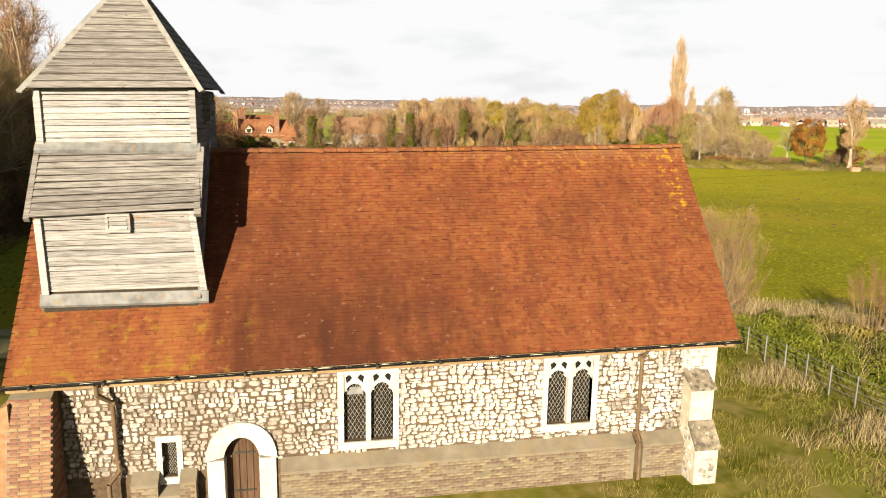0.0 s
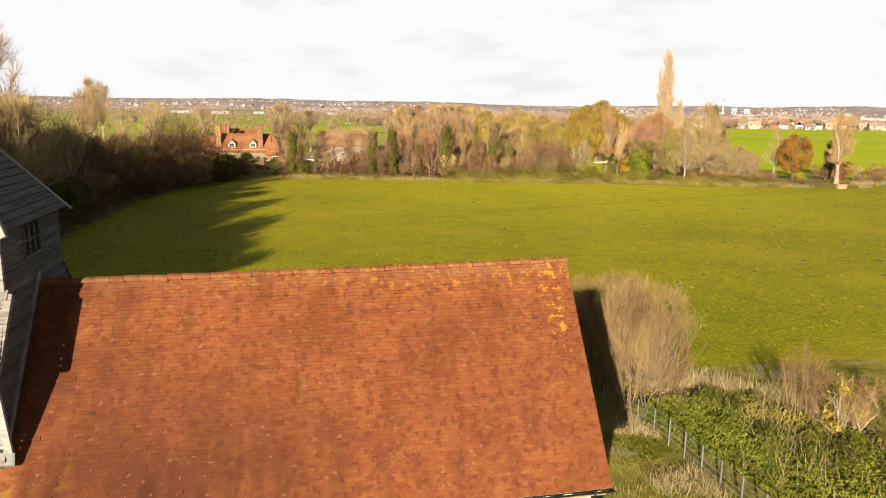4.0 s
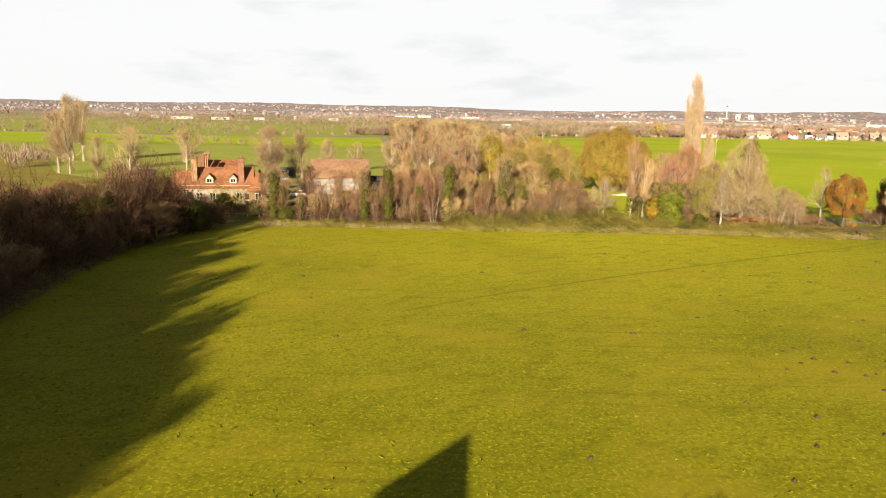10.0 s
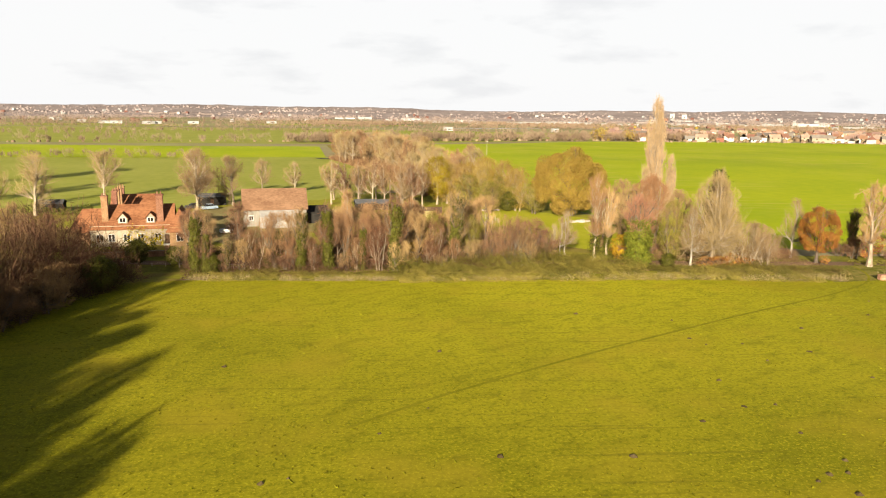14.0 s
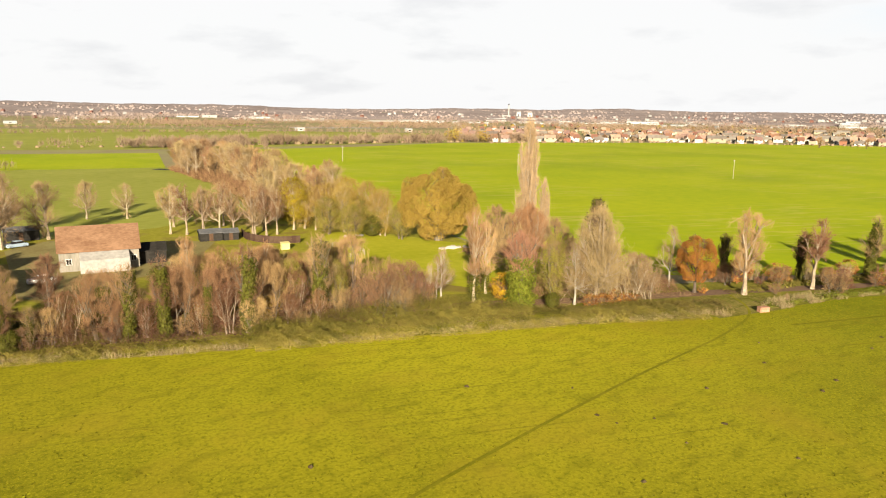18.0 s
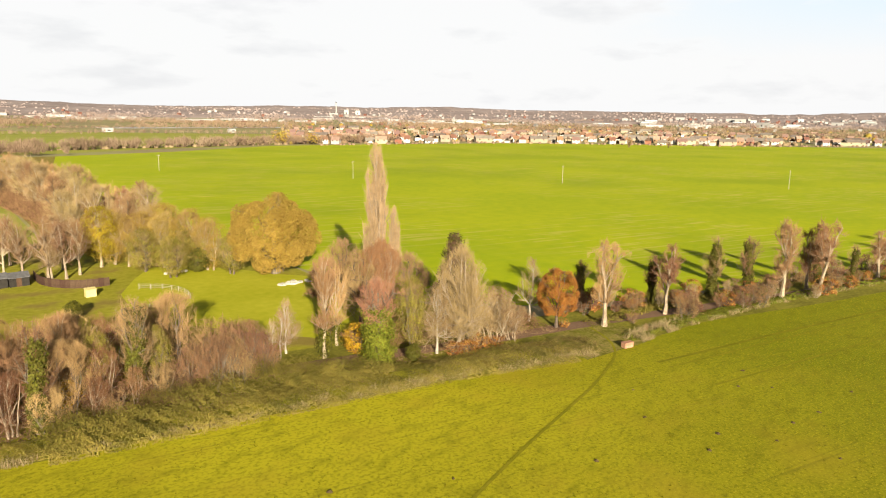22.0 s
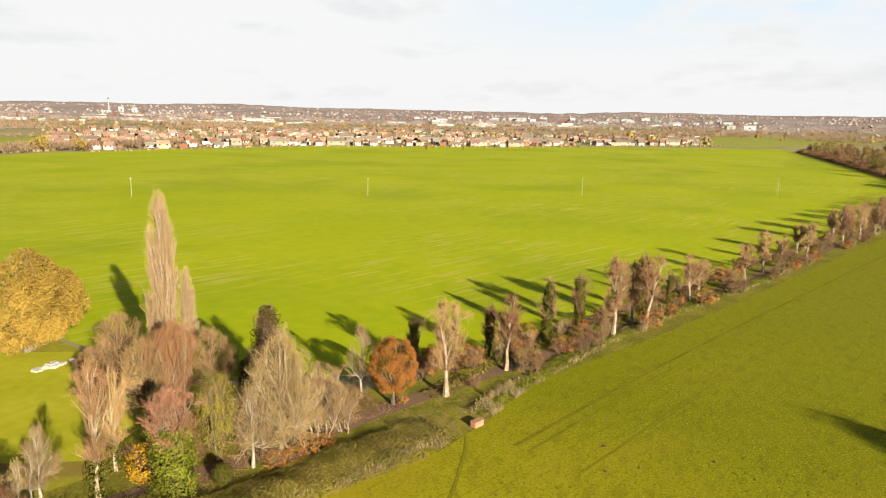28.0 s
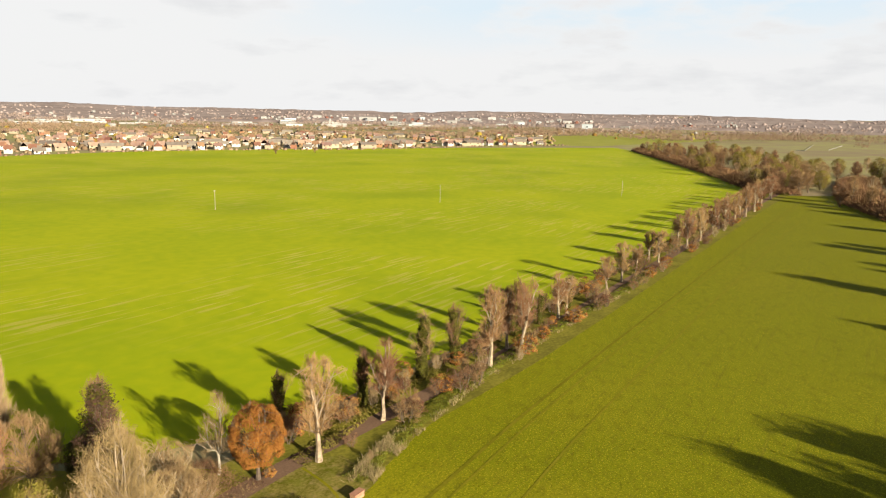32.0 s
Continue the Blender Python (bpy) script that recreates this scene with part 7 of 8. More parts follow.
for x in (-24.6, -19.8):
    d = part("dormer", prism([(x - 0.8, 4.3), (x + 0.8, 4.3), (x + 0.8, 5.3), (x, 6.2), (x - 0.8, 5.3)], "y", 158.3, 161.0), M["cream"], farm, "gabled dormer window")
    for s in (-1, 1):
        part("dormer_roof", prism([(x, 6.32), (x + s * 1.05, 5.12), (x + s * 1.05, 5.0), (x, 6.2)], "y", 158.05, 161.2), M["house_tile"], d)
    house_window(d, x, 158.3, 4.5, 1.0, 0.75)
for x in (-28.6, -26.6, -24.0, -21.6, -18.6):
    house_window(farm, x, 158, 1.0, 1.1, 1.25)
house_window(farm, -14.6, 156.4, 1.0, 1.2, 1.3)
part("door", box(-17.4, -16.6, 157.92, 158, 0, 2.05), M["door_wood"], farm, "dark plank front door")

barn = thing("barn", Matrix(), "long barn with weathered orange tile roof and pale boarded wall", "barn")
part("wall", box(-3.2, 10.4, 177.6, 184.4, -0.2, 4.2), M["barn_board"], barn, "grey board wall")
part("roof", gable_roof(-3.2, 10.4, 177.4, 184.6, 4.2, 8.1, 0.35), M["barn_tile"], barn, "weathered clay tile roof with pale lichen")
lt = part("lean_to", prism([(177.5, -0.1), (174.6, -0.1), (174.6, 2.5), (177.5, 3.7)], "x", 0.2, 8.6), M["sheet"], barn, "grey corrugated lean-to")
for k in range(28):
    part("rib", box(0.3 + k * 0.3, 0.38 + k * 0.3, 174.56, 174.6, 0, 2.45), M["sheet"], lt)
for x in (-1.6, 9.4):
    house_window(barn, x, 177.6, 1.4, 0.9, 1.0)
part("annex_wall", box(10.4, 15.5, 180, 185, -0.2, 2.6), M["tarred"], barn, "black tarred annex")
part("annex_roof", gable_roof(10.4, 15.5, 180, 185, 2.6, 3.9, 0.2), M["tarred"], barn)

for x, y, w, d, h in ((-49, 211, 5.5, 4, 2.4), (-11.5, 219, 7, 4, 2.5), (27.4, 201.8, 5.0, 3.2, 2.1), (31.8, 201.4, 3.4, 3, 2.0)):
    shed = thing("shed", Matrix.Translation((x, y, 0)), "low dark timber shed with a felt roof", "shed", "sheds")
    part("wall", box(-w / 2, w / 2, -d / 2, d / 2, -0.1, h), M["tarred"], shed)
    part("roof", gable_roof(-w / 2, w / 2, -d / 2, d / 2, h, h + 0.7, 0.2), M["felt"], shed)
    part("door", box(-0.5, 0.4, -d / 2 - 0.04, -d / 2, 0, 1.9), M["door_wood"], shed)

gw = thing("garden_wall", Matrix(), "low red brick garden wall with gate piers", "wall")
part("wall", box(-31, -16.4, 146.6, 146.95, -0.1, 1.0, 0.02), M["brick"], gw)
part("coping", box(-31.05, -16.35, 146.52, 147.03, 1.0, 1.08), M["stone_dark"], gw)
for x in (-15.9, -12.2):
    p = part("pier", box(x - 0.4, x + 0.4, 146.3, 147.1, -0.1, 2.0, 0.02), M["brick"], gw, "brick gate pier")
    part("pier_cap", box(x - 0.5, x + 0.5, 146.2, 147.2, 2.0, 2.2, 0.05), M["stone"], p)
bank("clipped_hedge", [(-31, 150.5), (-24, 150.2), (-18, 150)], 1.8, 2.4, M["ivy"], "dark clipped evergreen hedge before the farmhouse", 30, 0.2, 60)
bank("clipped_hedge", [(-58, 207), (-48, 205), (-38, 203)], 2.2, 2.6, M["ivy"], "dark evergreen hedge beside the garden", 31, 0.3, 22)
bank("climber", [(-24, 157.2), (-20, 157.0), (-17.5, 156.6)], 1.4, 4.2, M["yellow"], "yellow autumn climber on the house front", 32, 0.2, 50, "climber")


def rail_fence(points, posts, h, rails, mat, label, category="fence", pr=0.05, rr=0.025, group=""):
    f = thing("fence", Matrix(), label, category, group)
    p = smooth_line(points, 0.5)
    s = np.r_[0, np.cumsum(np.hypot(*np.diff(p, axis=0).T))]
    t = np.linspace(0, s[-1], posts)
    q = np.stack([np.interp(t, s, p[:, k]) for k in (0, 1)], 1)
    z = [rise(x, y) for x, y in q]
    for (x, y), zz in zip(q, z):
        clean_part("post", tubes([(x, y, zz - 0.2)], [(x, y, zz + h)], pr, pr, 6), M[mat], f)
    for k in range(posts - 1):
        for j in range(rails):
            hh = h * (0.95 - j * 0.85 / max(1, rails))
            clean_part("rail", tubes([(*q[k], z[k] + hh)], [(*q[k + 1], z[k + 1] + hh)], rr, rr, 5), M[mat], f)
    return f


rail_fence([(5.9, 13.5), (6.7, 10.7), (6.8, 6.8), (7.0, 3.1), (7.8, -0.4), (8.8, -4.5)], 17, 1.15, 4, "metal", "galvanised metal post and rail churchyard fence", pr=0.032, rr=0.014)
rail_fence([(43.5, 168), (49, 168.6), (54.2, 170.9), (54.6, 176), (53, 181), (49, 184)], 13, 1.1, 3, "wood_pole", "grey weathered post and rail garden fence")
rail_fence([(-24, 139.6), (-18, 138.6), (-11, 137)], 7, 0.6, 1, "wood_pole", "low white timber rail beside the lane")
rail_fence([(-8, 134.2), (-4, 133), (-3, 132.8)], 4, 0.9, 2, "wood_pole", "short white field rail")
bf = thing("board_fence", Matrix(), "dark brown close-boarded garden fence", "fence")
fp = smooth_line([(35.4, 206), (35.0, 200), (36.4, 195.4), (39.4, 191.8), (42.4, 190.4), (45.6, 190.6)], 1.0)
for k in range(len(fp) - 1):
    (xa, ya), (xb, yb) = fp[k], fp[k + 1]
    d = Vector((xb - xa, yb - ya, 0))
    bm = box(0, d.length - 0.02, -0.03, 0.03, 0.0, 1.7 + 0.05 * (k % 2))
    o = part("panel", bm, M["fence_brown"], bf)
    o.matrix_basis = Matrix.Translation((xa, ya, 0)) @ Matrix.Rotation(math.atan2(d.y, d.x), 4, "Z")

sp = thing("signpost", Matrix.Translation((13.6, 130.3, 0)), "white painted lane signpost with a small board", "signpost")
clean_part("post", tubes([(0, 0, -0.2)], [(0, 0, 1.9)], 0.07, 0.06, 8), M["town_white"], sp)
part("board", box(-0.45, 0.45, -0.10, -0.06, 1.45, 1.75, 0.01), M["town_white"], sp)
part("cap", box(-0.09, 0.09, -0.09, 0.09, 1.9, 1.98, 0.02), M["stone_dark"], sp)
bx = thing("bin_store", Matrix.Translation((40.3, 183.9, 0)), "pale yellow wooden bin store on the grass", "shed")
part("body", box(-0.9, 0.9, -0.6, 0.6, 0, 1.35, 0.02), M["pale_yellow"], bx)
part("lid", prism([(-0.7, 1.36), (0.7, 1.55), (0.7, 1.62), (-0.7, 1.43)], "x", -1.0, 1.0), M["pale_yellow"], bx)
crate = thing("timber_box", Matrix.Translation((94.3, 104.3, 0)) @ Matrix.Rotation(-0.2, 4, "Z"), "weathered pinkish timber box by the field gate", "box")
for k in range(4):
    part("plank", box(-0.85, 0.85, -0.42, -0.38, 0.03 + k * 0.19, 0.20 + k * 0.19), M["pink_wood"], crate)
    part("plank", box(-0.85, 0.85, 0.38, 0.42, 0.03 + k * 0.19, 0.20 + k * 0.19), M["pink_wood"], crate)
for s in (-1, 1):
    part("end_board", box(s * 0.85 - 0.03, s * 0.85 + 0.03, -0.37, 0.37, 0.0, 0.8), M["pink_wood"], crate)
part("top", box(-0.92, 0.92, -0.47, 0.47, 0.80, 0.85), M["pink_wood"], crate)


def stone_heap(x, y, n, w, d, label, seed):
    rng = np.random.default_rng(seed)
    h = thing("rubble_heap", Matrix.Translation((x, y, 0)), label, "rubble", "rubble heaps")
    for k in range(n):
        a, b, c = rng.uniform(0.25, 0.7), rng.uniform(0.2, 0.5), rng.uniform(0.12, 0.35)
        px, py = rng.uniform(-w, w), rng.uniform(-d, d)
        z = 0.35 * max(0.0, 1 - abs(px) / w) * rng.uniform(0, 1)
        o = part("stone", box(-a, a, -b, b, -0.02, c, 0.07), M["stone"], h)
        o.matrix_basis = Matrix.Translation((px, py, z)) @ Euler((0, 0, rng.uniform(0, 3))).to_matrix().to_4x4()


stone_heap(74.6, 170.2, 26, 3.6, 1.1, "heap of pale broken stone on the lawn", 1)
stone_heap(60, 194, 14, 2.6, 0.9, "pale flat stones at the lawn edge", 2)


def make_car(x, y, turn, paint, label):
    c = thing("car", spot(x, y, 1, turn), label, "car", "parked cars")
    part("body", prism([(-2.1, 0.3), (-2.1, 0.75), (-1.9, 0.9), (-0.9, 0.98), (1.5, 1.0), (2.05, 0.9), (2.15, 0.6), (2.1, 0.3)], "y", -0.85, 0.85), M[paint], c)
    part("cabin", prism([(-1.1, 0.97), (-0.4, 1.42), (1.1, 1.45), (1.75, 0.98)], "y", -0.72, 0.72), M["glass"], c)
    part("roof", prism([(-0.45, 1.42), (-0.3, 1.48), (1.0, 1.5), (1.15, 1.45)], "y", -0.7, 0.7), M[paint], c)
    for wx in (-1.35, 1.35):
        for wy in (-0.82, 0.82):
            w = clean_part("wheel", tubes([(wx, wy - 0.1, 0.32)], [(wx, wy + 0.1, 0.32)], 0.32, 0.32, 14), M["iron"], c)
            clean_part("rim", tubes([(wx, wy - 0.11, 0.32)], [(wx, wy + 0.11, 0.32)], 0.18, 0.18, 10), M["metal"], w)
    for wy in (-0.6, 0.6):
        part("headlight", box(-2.13, -2.07, wy - 0.18, wy + 0.18, 0.6, 0.74), M["metal"], c)


make_car(-16, 211, 0.3, "iron", "dark parked car under the trees")
make_car(-12.0, 208.6, 0.5, "pale_blue", "pale blue parked car under the trees")
make_car(-5.9, 169.8, 0.2, "white", "white parked car in the yard")

# overhead line posts in the crop field
for x, y in ((80, 545), (147, 452), (213.8, 356.4), (290, 278.5), (366, 197), (446, 114)):
    po = thing("utility_pole", Matrix.Translation((x, y, 0)), "bleached wooden line pole with a crossarm in the crop", "utility pole", "line poles")
    clean_part("pole", tubes([(0, 0, -0.3)], [(0, 0, 9.2)], 0.13, 0.09, 8), M["wood_pole"], po)
    part("crossarm", box(-0.9, 0.9, -0.06, 0.06, 8.75, 8.9), M["wood_pole"], po)
    for s in (-0.75, 0.75):
        clean_part("insulator", tubes([(s, 0, 8.9)], [(s, 0, 9.1)], 0.05, 0.04, 6), M["iron"], po)

# ---- town, works and woods in the distance ----
EYE = (20, 58)


def polar(deg, r):
    """A place on the plain, by its bearing from north to east and its distance from the middle of the meadow."""
    return EYE[0] + r * math.sin(radians(deg)), EYE[1] + r * math.cos(radians(deg))


def town_house(k, w, d, h, roof_h, wall, roof, label):
    t = thing("house", Matrix(), label, "house", "town houses")
    roof_h *= 1.3
    part("wall", prism([(-d / 2, -0.3), (d / 2, -0.3), (d / 2, h), (0, h + roof_h - 0.15), (-d / 2, h)], "x", -w / 2, w / 2), M[wall], t)
    part("roof", gable_roof(-w / 2, w / 2, -d / 2, d / 2, h, h + roof_h, 0.3), M[roof], t)
    part("chimney", box(-w * 0.3, -w * 0.3 + 0.8, -0.4, 0.4, h + roof_h * 0.6, h + roof_h + 0.9), M["brick"], t)
    for x in (-w * 0.27, w * 0.27):
        zz = 3.2 if h > 4 else 0.9
        part("window", box(x - 0.8, x + 0.8, -d / 2 - 0.03, -d / 2 + 0.02, zz, zz + 1.4), M["glass"], t)
    return t


TOWN = [town_house(0, 9, 7.5, 4.6, 2.8, "town_white", "town_roof", "white rendered house with brown tile roof"),
        town_house(1, 13, 7.5, 5.0, 2.6, "cream", "town_roof", "cream rendered pair of houses with brown roof"),
        town_house(2, 8, 8, 5.2, 3.2, "town_brick", "town_roof", "red brick house with brown tile roof"),
        town_house(3, 11, 7, 2.8, 2.6, "town_white", "town_roof_grey", "white bungalow with grey roof"),
        town_house(4, 22, 8, 5.4, 2.6, "cream", "town_roof_grey", "terrace of pale houses with grey roof"),
        town_house(5, 7.5, 9, 4.8, 3.0, "town_white", "town_roof_red", "white gabled house with red tile roof")]
h_rng = random.Random(8)
inner = [(28, 735), (36, 790), (43, 850), (52, 890), (63, 930), (70, 1050), (78, 1200)]
placed = 0
for row in range(12):
    deg = 28.5 + h_rng.uniform(0, 1)
    while deg < 77:
        r0 = np.interp(deg, [q[0] for q in inner], [q[1] for q in inner])
        r = r0 + 14 + row * (19 + 3.6 * row) + h_rng.uniform(-14, 14)
        x, y = polar(deg, r)
        thin = 0.26 if deg < 60 else 0.5
        if h_rng.random() > thin + row * 0.03:
            k = h_rng.choice((0, 1, 2, 3, 5, 0, 5, 3, 4))
            m = Matrix.Translation((x, y, 0)) @ Matrix.Rotation(radians(-deg) + h_rng.choice((0, 0.2, 0.4, -0.35, math.pi / 2)), 4, "Z")
            if k < 6 and placed < 6:
                TOWN[placed].matrix_basis = m
            else:
                copy_thing(TOWN[k], m)
            placed += 1
        deg += math.degrees((11 + h_rng.uniform(0, 13)) / r)


def blocky(name, x, y, z, w, d, h, turn, mat, label, category, group):
    t = thing(name, Matrix.Translation((x, y, z)) @ Matrix.Rotation(turn, 4, "Z"), label, category, group)
    part("wall", box(-w / 2, w / 2, -d / 2, d / 2, -3, h), M[mat], t)
    part("roof", gable_roof(-w / 2, w / 2, -d / 2, d / 2, h, h + max(0.8, h * 0.1), 0.2), M["far_roof"], t)
    n = max(1, int(w / 45))
    for k in range(n):
        xx = -w / 2 + w * (k + 0.5) / n
        part("window", box(xx - 2.4, xx + 2.4, -d / 2 - 0.1, -d / 2, h * 0.3, h * 0.62), M["glass"], t)
    return t


for k in range(64):
    deg = 6 + 62 * h_rng.random() ** 0.7
    r = h_rng.uniform(2300, 2900)
    x, y = polar(deg, r)
    blocky("warehouse", x, y, rise(x, y), h_rng.uniform(30, 85), h_rng.uniform(25, 45), h_rng.uniform(5, 8.5), radians(-deg) + h_rng.uniform(-0.1, 0.1), "far_white", "long white warehouse on the trading estate", "warehouse", "warehouses")
for k in range(34):
    deg = h_rng.uniform(55, 84)
    r = h_rng.uniform(2600, 3500)
    x, y = polar(deg, r)
    blocky("office_block", x, y, rise(x, y), h_rng.uniform(18, 45), h_rng.uniform(15, 25), h_rng.uniform(8, 18), radians(-deg) + h_rng.uniform(-0.3, 0.3), "far_white" if k % 3 else "far_blue", "pale town office block", "office block", "office blocks")
for deg, r, w, h in ((33.2, 3300, 20, 26), (34.1, 3320, 22, 23), (32.2, 3280, 40, 11)):
    x, y = polar(deg, r)
    blocky("power_station", x, y, rise(x, y), w, 30, h, radians(-deg), "far_white", "pale power station block", "power station", "power station")
x, y = polar(32.4, 3300)
stack = thing("stack", Matrix.Translation((x, y, rise(x, y))), "tall slim power station chimney", "chimney")
clean_part("shaft", tubes([(0, 0, -2)], [(0, 0, 62)], 3.4, 2.4, 12), M["far_white"], stack)
clean_part("band", tubes([(0, 0, 58)], [(0, 0, 62.5)], 2.8, 2.7, 12), M["iron"], stack)
for x, y, w in ((-279, 1698, 34), (-300, 1705, 22), (-205, 1669, 26), (-190, 1680, 20), (-383, 1900, 18), (-120, 1760, 24), (60, 1900, 24), (330, 1190, 14), (500, 1130, 10)):
    blocky("farm_building", x, y, 0, w, 9, 5.5, 0.15, "far_white", "white farm building across the fields", "farm building", "far farm buildings")


def woods(name, places, r, label, seed, mat="woods", n=24, size=0.34):
    """Far crowns, each a ragged clump of leaves and twigs, on the ground at their places."""
    rng = np.random.default_rng(seed)
    p = np.asarray(places, float)
    rad = r * rng.uniform(0.6, 1.35, len(p))
    u = rng.normal(size=(len(p), n, 3)) + [0, 0, 0.25]
    u /= np.linalg.norm(u, axis=2)[..., None]
    c = p[:, None] + u * rad[:, None, None] * rng.uniform(0.3, 1.0, (len(p), n, 1)) * [1, 1, 0.85]
    c[..., 2] += rad[:, None] * 0.85
    c = c.reshape(-1, 3)
    if mat == "far_gold":
        v, f = quads(c, r * size, rng, u.reshape(-1, 3) * 0.4 + [-0.3, -0.8, 0.5])
    else:
        t = c + (rng.normal(0, 0.22, c.shape) + [0, 0, 0.55]) * r
        v, f = blades(c, t, r * size * 0.32, r * size * 0.12, rng)
    return tagged(clean_part(name, (v, f), M[mat], None), label, "woodland", kind="stuff")


def canopy(name, places, r, label, seed, mat="woods", flat=0.8):
    """Far crowns that run together: each a ragged, lumpy dome on the ground at its place."""
    rng = np.random.default_rng(seed)
    p = np.asarray(places, float)
    n, k = len(p), 7
    rad = r * rng.uniform(0.55, 1.4, n)
    a = np.arange(k) * 2 * np.pi / k
    ring = np.concatenate([[[0, 0, 1.5]]] + [np.stack([np.cos(a + o) * w, np.sin(a + o) * w, np.full(k, z)], 1) for w, z, o in ((0.55, 1.32, 0.0), (1.0, 0.75, 0.4), (1.0, -0.3, 0.0))])
    v = ring[None] * rng.uniform(0.80, 1.20, (n, len(ring), 3)) * [1, 1, flat] * rad[:, None, None] + p[:, None]
    q = [(1 + b * k + i, 1 + (b + 1) * k + i, 1 + (b + 1) * k + (i + 1) % k, 1 + b * k + (i + 1) % k) for b in (0, 1) for i in range(k)]
    m = len(ring)
    faces = [(0 + j * m, 1 + i + j * m, 1 + (i + 1) % k + j * m) for j in range(n) for i in range(k)] + (np.array(q)[None] + (np.arange(n) * m)[:, None, None]).reshape(-1, 4).tolist()
    return tagged(link_mesh(name, v.reshape(-1, 3).tolist(), faces, M[mat], smooth=True), label, "woodland", kind="stuff")


f_rng = np.random.default_rng(3)


def scatter(n, d0, d1, r0, r1, z=True):
    a, r = np.radians(f_rng.uniform(d0, d1, n)), np.sqrt(f_rng.uniform(r0 ** 2, r1 ** 2, n))
    x, y = EYE[0] + r * np.sin(a), EYE[1] + r * np.cos(a)
    return [(q, w, rise(q, w)) for q, w in zip(x, y)]


def clumped(n, *args):
    pts = [q for q in scatter(n * 3, *args) if math.sin(q[0] * 0.011 + 1.2 * math.sin(q[1] * 0.006)) + math.sin(q[1] * 0.013 + 0.004 * q[0]) > 0.0]
    return pts[:n]


def in_town(n, deep):
    out = []
    for deg, f in zip(f_rng.uniform(28, 78, n), f_rng.uniform(0, 1, n)):
        x, y = polar(deg, np.interp(deg, [q[0] for q in inner], [q[1] for q in inner]) + 12 + deep * f)
        out.append((x, y, 0.0))
    return out


def along(points, step, spread):
    return [(x + f_rng.normal(0, spread), y + f_rng.normal(0, spread), 0.0) for x, y in smooth_line(points, step)]


woods("hedgerow_trees", along([(57, 668), (200, 700), (366, 720), (520, 740)], 1.5, 6) + along([(30, 648), (50, 655), (130, 625)], 2.2, 5), 4.4, "brown leafless hedgerow trees beyond the fields", 1, n=90, size=0.10)
woods("hedgerow_trees", along([(-330, 640), (-189, 648), (-50, 674), (57, 668)], 7, 5), 3.6, "scattered leafless hedgerow trees beyond the fields", 14, n=90, size=0.08)
canopy("hedgerow_trees", along([(-330, 644), (-189, 652), (-50, 678), (57, 672)], 7, 3), 1.2, "low brown hedge between the fields", 15, "town_tree")
canopy("hedgerow_trees", along([(57, 672), (200, 704), (366, 724), (520, 744)], 2.6, 4), 1.9, "brown scrub below the hedgerow trees", 12, "town_tree")
woods("hedgerow_trees", along([(-150, 436), (-103, 441), (-60, 434), (-30, 433)], 3.5, 2) + along([(-130, 330), (-100, 290), (-95, 250)], 4, 3), 2.4, "brown hedges between the pastures", 2, n=60, size=0.12)
woods("hedgerow_trees", along([(-260, 1000), (0, 1040), (300, 1100), (620, 1010)], 3.5, 5) + along([(-500, 1380), (-100, 1340), (420, 1390), (800, 1440)], 3, 10) + along([(-620, 860), (-330, 900), (-120, 880)], 5, 4), 3.0, "brown hedges between the far fields", 13, n=40, size=0.14)
canopy("town_trees", in_town(1500, 820), 2.9, "bare trees among the town houses", 3, "town_tree")
canopy("town_trees", in_town(60, 500), 3.6, "trees with yellow leaves among the town houses", 4, "far_gold")
woods("town_trees", [(*polar(27.6, 745), 0), (*polar(27.9, 765), 0), (*polar(30.2, 738), 0), (*polar(29.8, 790), 0)], 8, "large golden willows at the edge of town", 5, "far_gold", 160, 0.11)
canopy("town_trees", along([polar(31, 735), polar(43, 842), polar(52, 880), polar(63, 918), polar(70, 1035), polar(79, 1180)], 5, 3), 1.5, "hedge between the town and the crop field", 6)
woods("far_woodland", clumped(4200, 4, 100, 1450, 2250), 4.6, "brown leafless woodland beyond the town", 7, n=34, size=0.15)
woods("far_woodland", clumped(900, -42, 6, 1450, 2250), 4.2, "small brown copses among the far fields", 16, n=34, size=0.15)
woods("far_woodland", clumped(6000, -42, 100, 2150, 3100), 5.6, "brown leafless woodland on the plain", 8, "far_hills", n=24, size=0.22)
sk_v, sk_f, sk_n, sk_m = [], [], 620, 46
for i in range(sk_m):
    r = 2750 + 1950 * i / (sk_m - 1)
    for k in range(sk_n):
        x, y = polar(-44 + 152 * k / (sk_n - 1), r)
        lift = 5.0 + 7.0 * noise.noise((x * 0.0022, y * 0.0022, 0.0)) + 5.0 * noise.noise((x * 0.011, y * 0.011, 3.0)) + 2.2 * noise.noise((x * 0.045, y * 0.045, 7.0))
        sk_v.append((x, y, rise(x, y) + (lift if i else -2.0)))
for i in range(sk_m - 1):
    for k in range(sk_n - 1):
        q = i * sk_n + k
        sk_f.append((q, q + 1, q + sk_n + 1, q + sk_n))
tagged(link_mesh("skyline_woods", sk_v, sk_f, M["skyline"], smooth=True), "leafless woods rolling over the skyline hills in a hazy mauve brown", "woodland", kind="structure")
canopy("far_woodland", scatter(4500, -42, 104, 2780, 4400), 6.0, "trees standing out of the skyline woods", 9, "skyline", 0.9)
woods("far_woodland", scatter(700, 74, 104, 1750, 2500), 5, "brown leafless woodland to the east", 10, n=34, size=0.15)
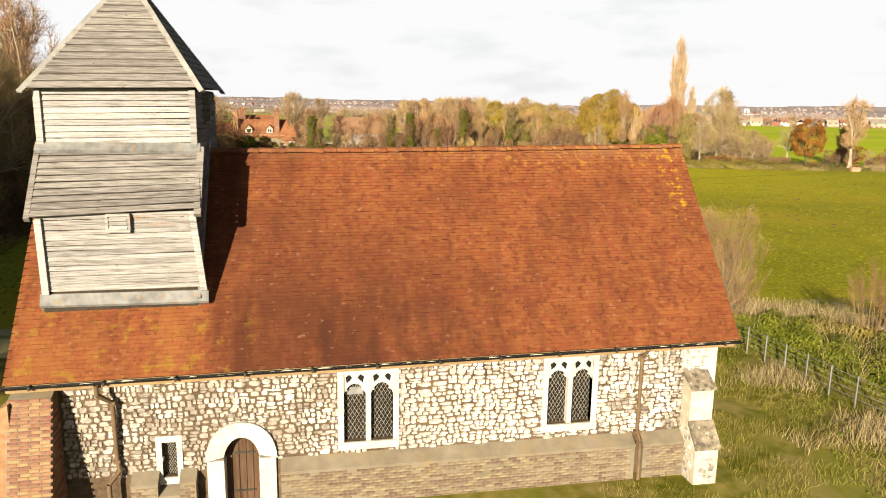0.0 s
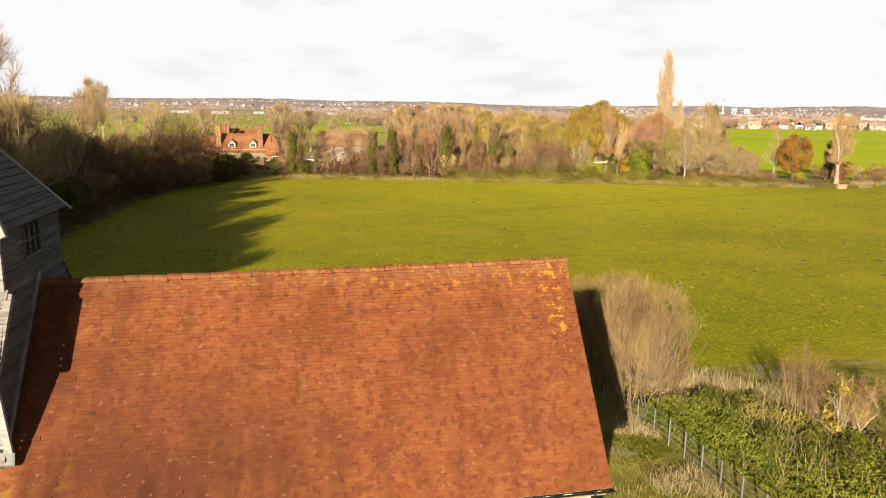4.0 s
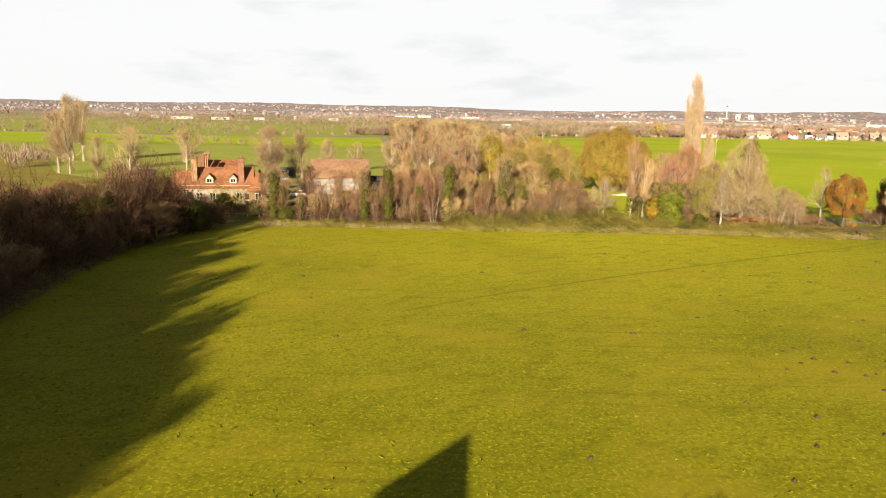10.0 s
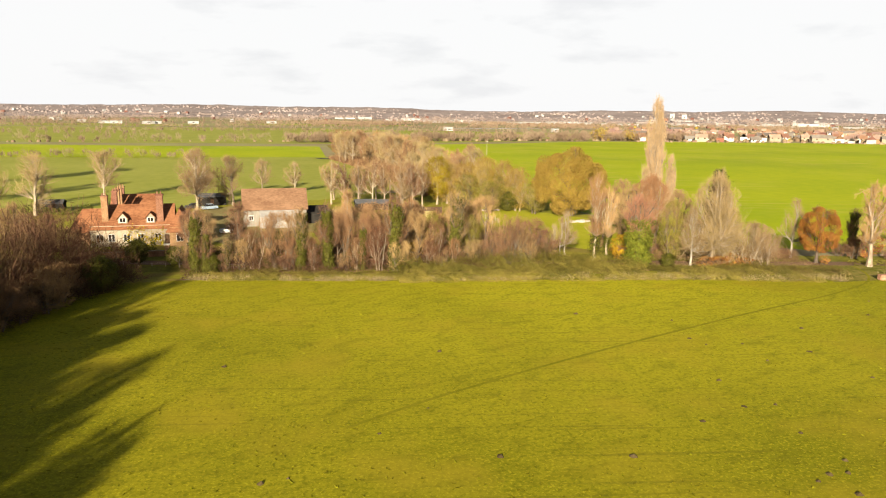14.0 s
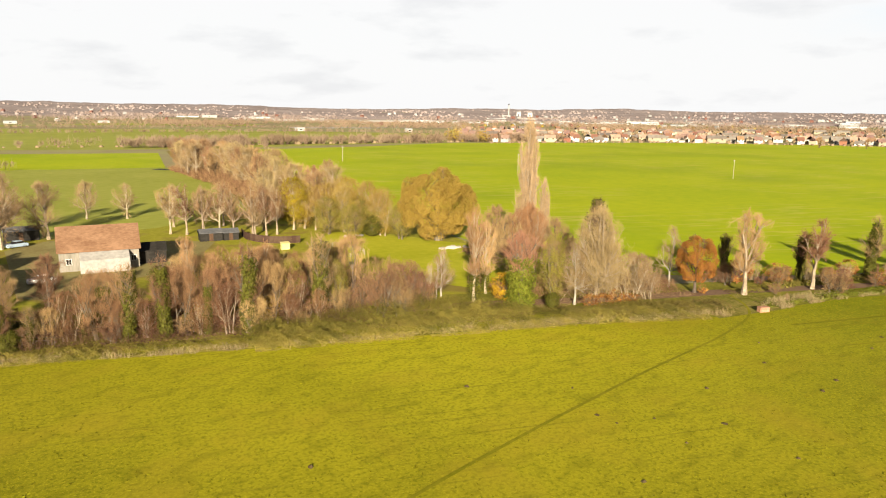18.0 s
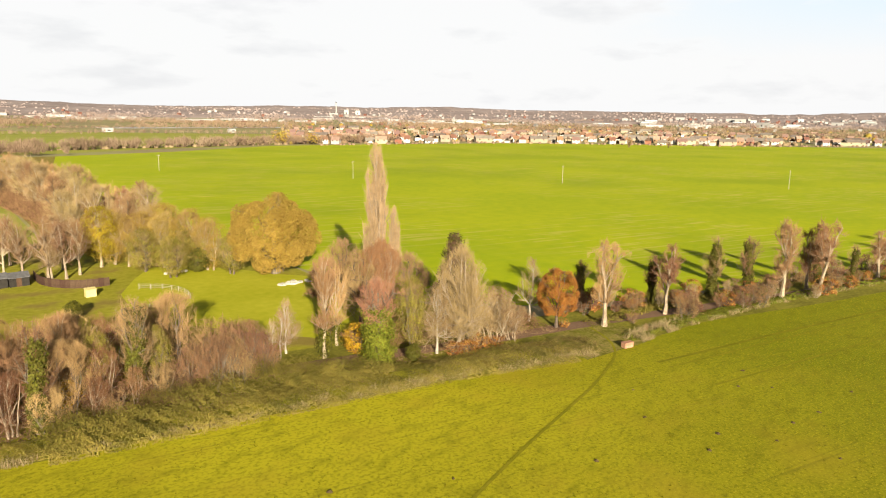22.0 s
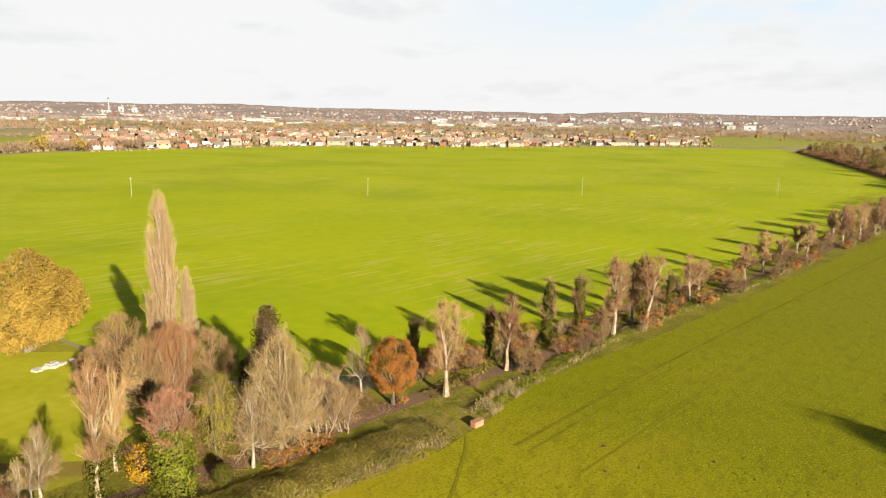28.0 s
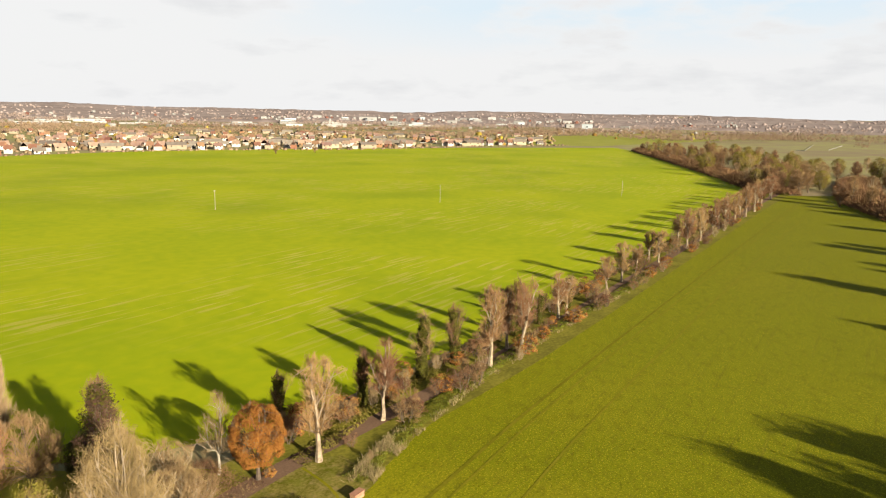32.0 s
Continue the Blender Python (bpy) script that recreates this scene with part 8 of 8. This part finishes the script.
canopy("far_woodland", scatter(60, 20, 90, 1500, 2300), 5, "golden trees scattered through the woodland", 11, "far_gold")
sheet("far_field", [(-760, 1420), (-140, 1400), (-60, 1560), (-300, 1700), (-800, 1660)], 0.05, M["pasture"], "green field among far woods", "field")
sheet("far_field", [(-60, 1640), (330, 1600), (420, 1800), (60, 1900)], 0.05, M["pasture"], "green field among far woods", "field")
fh_rng = np.random.default_rng(41)
for n, d0, d1, r0, r1, mat, lab in ((55, -42, 36, 1950, 3500, "far_roof", "pale houses scattered through the far woods"), (110, 28, 92, 1800, 3500, "far_roof", "pale houses of the far suburbs"), (95, -42, 92, 1900, 3300, "town_roof_red", "red roofed houses of the far suburbs")):
    hv, hf = [], []
    for x, y, z in clumped(n, d0, d1, r0, r1):
        w, d, h, a = fh_rng.uniform(4, 8), fh_rng.uniform(3, 5), fh_rng.uniform(3.0, 5.0), fh_rng.uniform(0, 3.14)
        b, lift = len(hv), 9.0 if math.hypot(x, y) > 2750 else 1.5
        for lx, ly, lz in ((-w, -d, 0), (w, -d, 0), (w, d, 0), (-w, d, 0), (-w, -d, h), (w, -d, h), (w, d, h), (-w, d, h), (-w, 0, h + 2.6), (w, 0, h + 2.6)):
            hv.append((x + lx * math.cos(a) - ly * math.sin(a), y + lx * math.sin(a) + ly * math.cos(a), z + lz + lift - (2 if lz == 0 else 0)))
        hf += [tuple(b + i for i in q) for q in ((0, 1, 5, 4), (1, 2, 6, 5), (2, 3, 7, 6), (3, 0, 4, 7), (4, 5, 9, 8), (6, 7, 8, 9), (5, 6, 9), (7, 4, 8))]
    tagged(link_mesh("far_houses", hv, hf, M[mat]), lab, "houses", kind="stuff")
lake = strip("lake", smooth_line([(380, 1420), (560, 1440), (770, 1462)], 20), 60, 0.07, M["water"], "pale sheet of water beyond the fields", "water")
for a, b in (((1240, -70), (1560, -120)), ((1300, -110), (1560, -170)), ((1260, -60), (1240, -70))):
    rf = thing("racecourse_rail", Matrix(), "white racecourse running rail", "rail", "racecourse rails")
    n = 22
    q = [Vector((a[0], a[1], 0)).lerp(Vector((b[0], b[1], 0)), k / n) for k in range(n + 1)]
    for k in range(n):
        clean_part("rail", tubes([q[k] + Vector((0, 0, 1.3))], [q[k + 1] + Vector((0, 0, 1.3))], 0.35, 0.35, 5), M["far_white"], rf)
    for k in range(0, n + 1, 2):
        clean_part("post", tubes([q[k]], [q[k] + Vector((0, 0, 1.3))], 0.12, 0.12, 5), M["far_white"], rf)
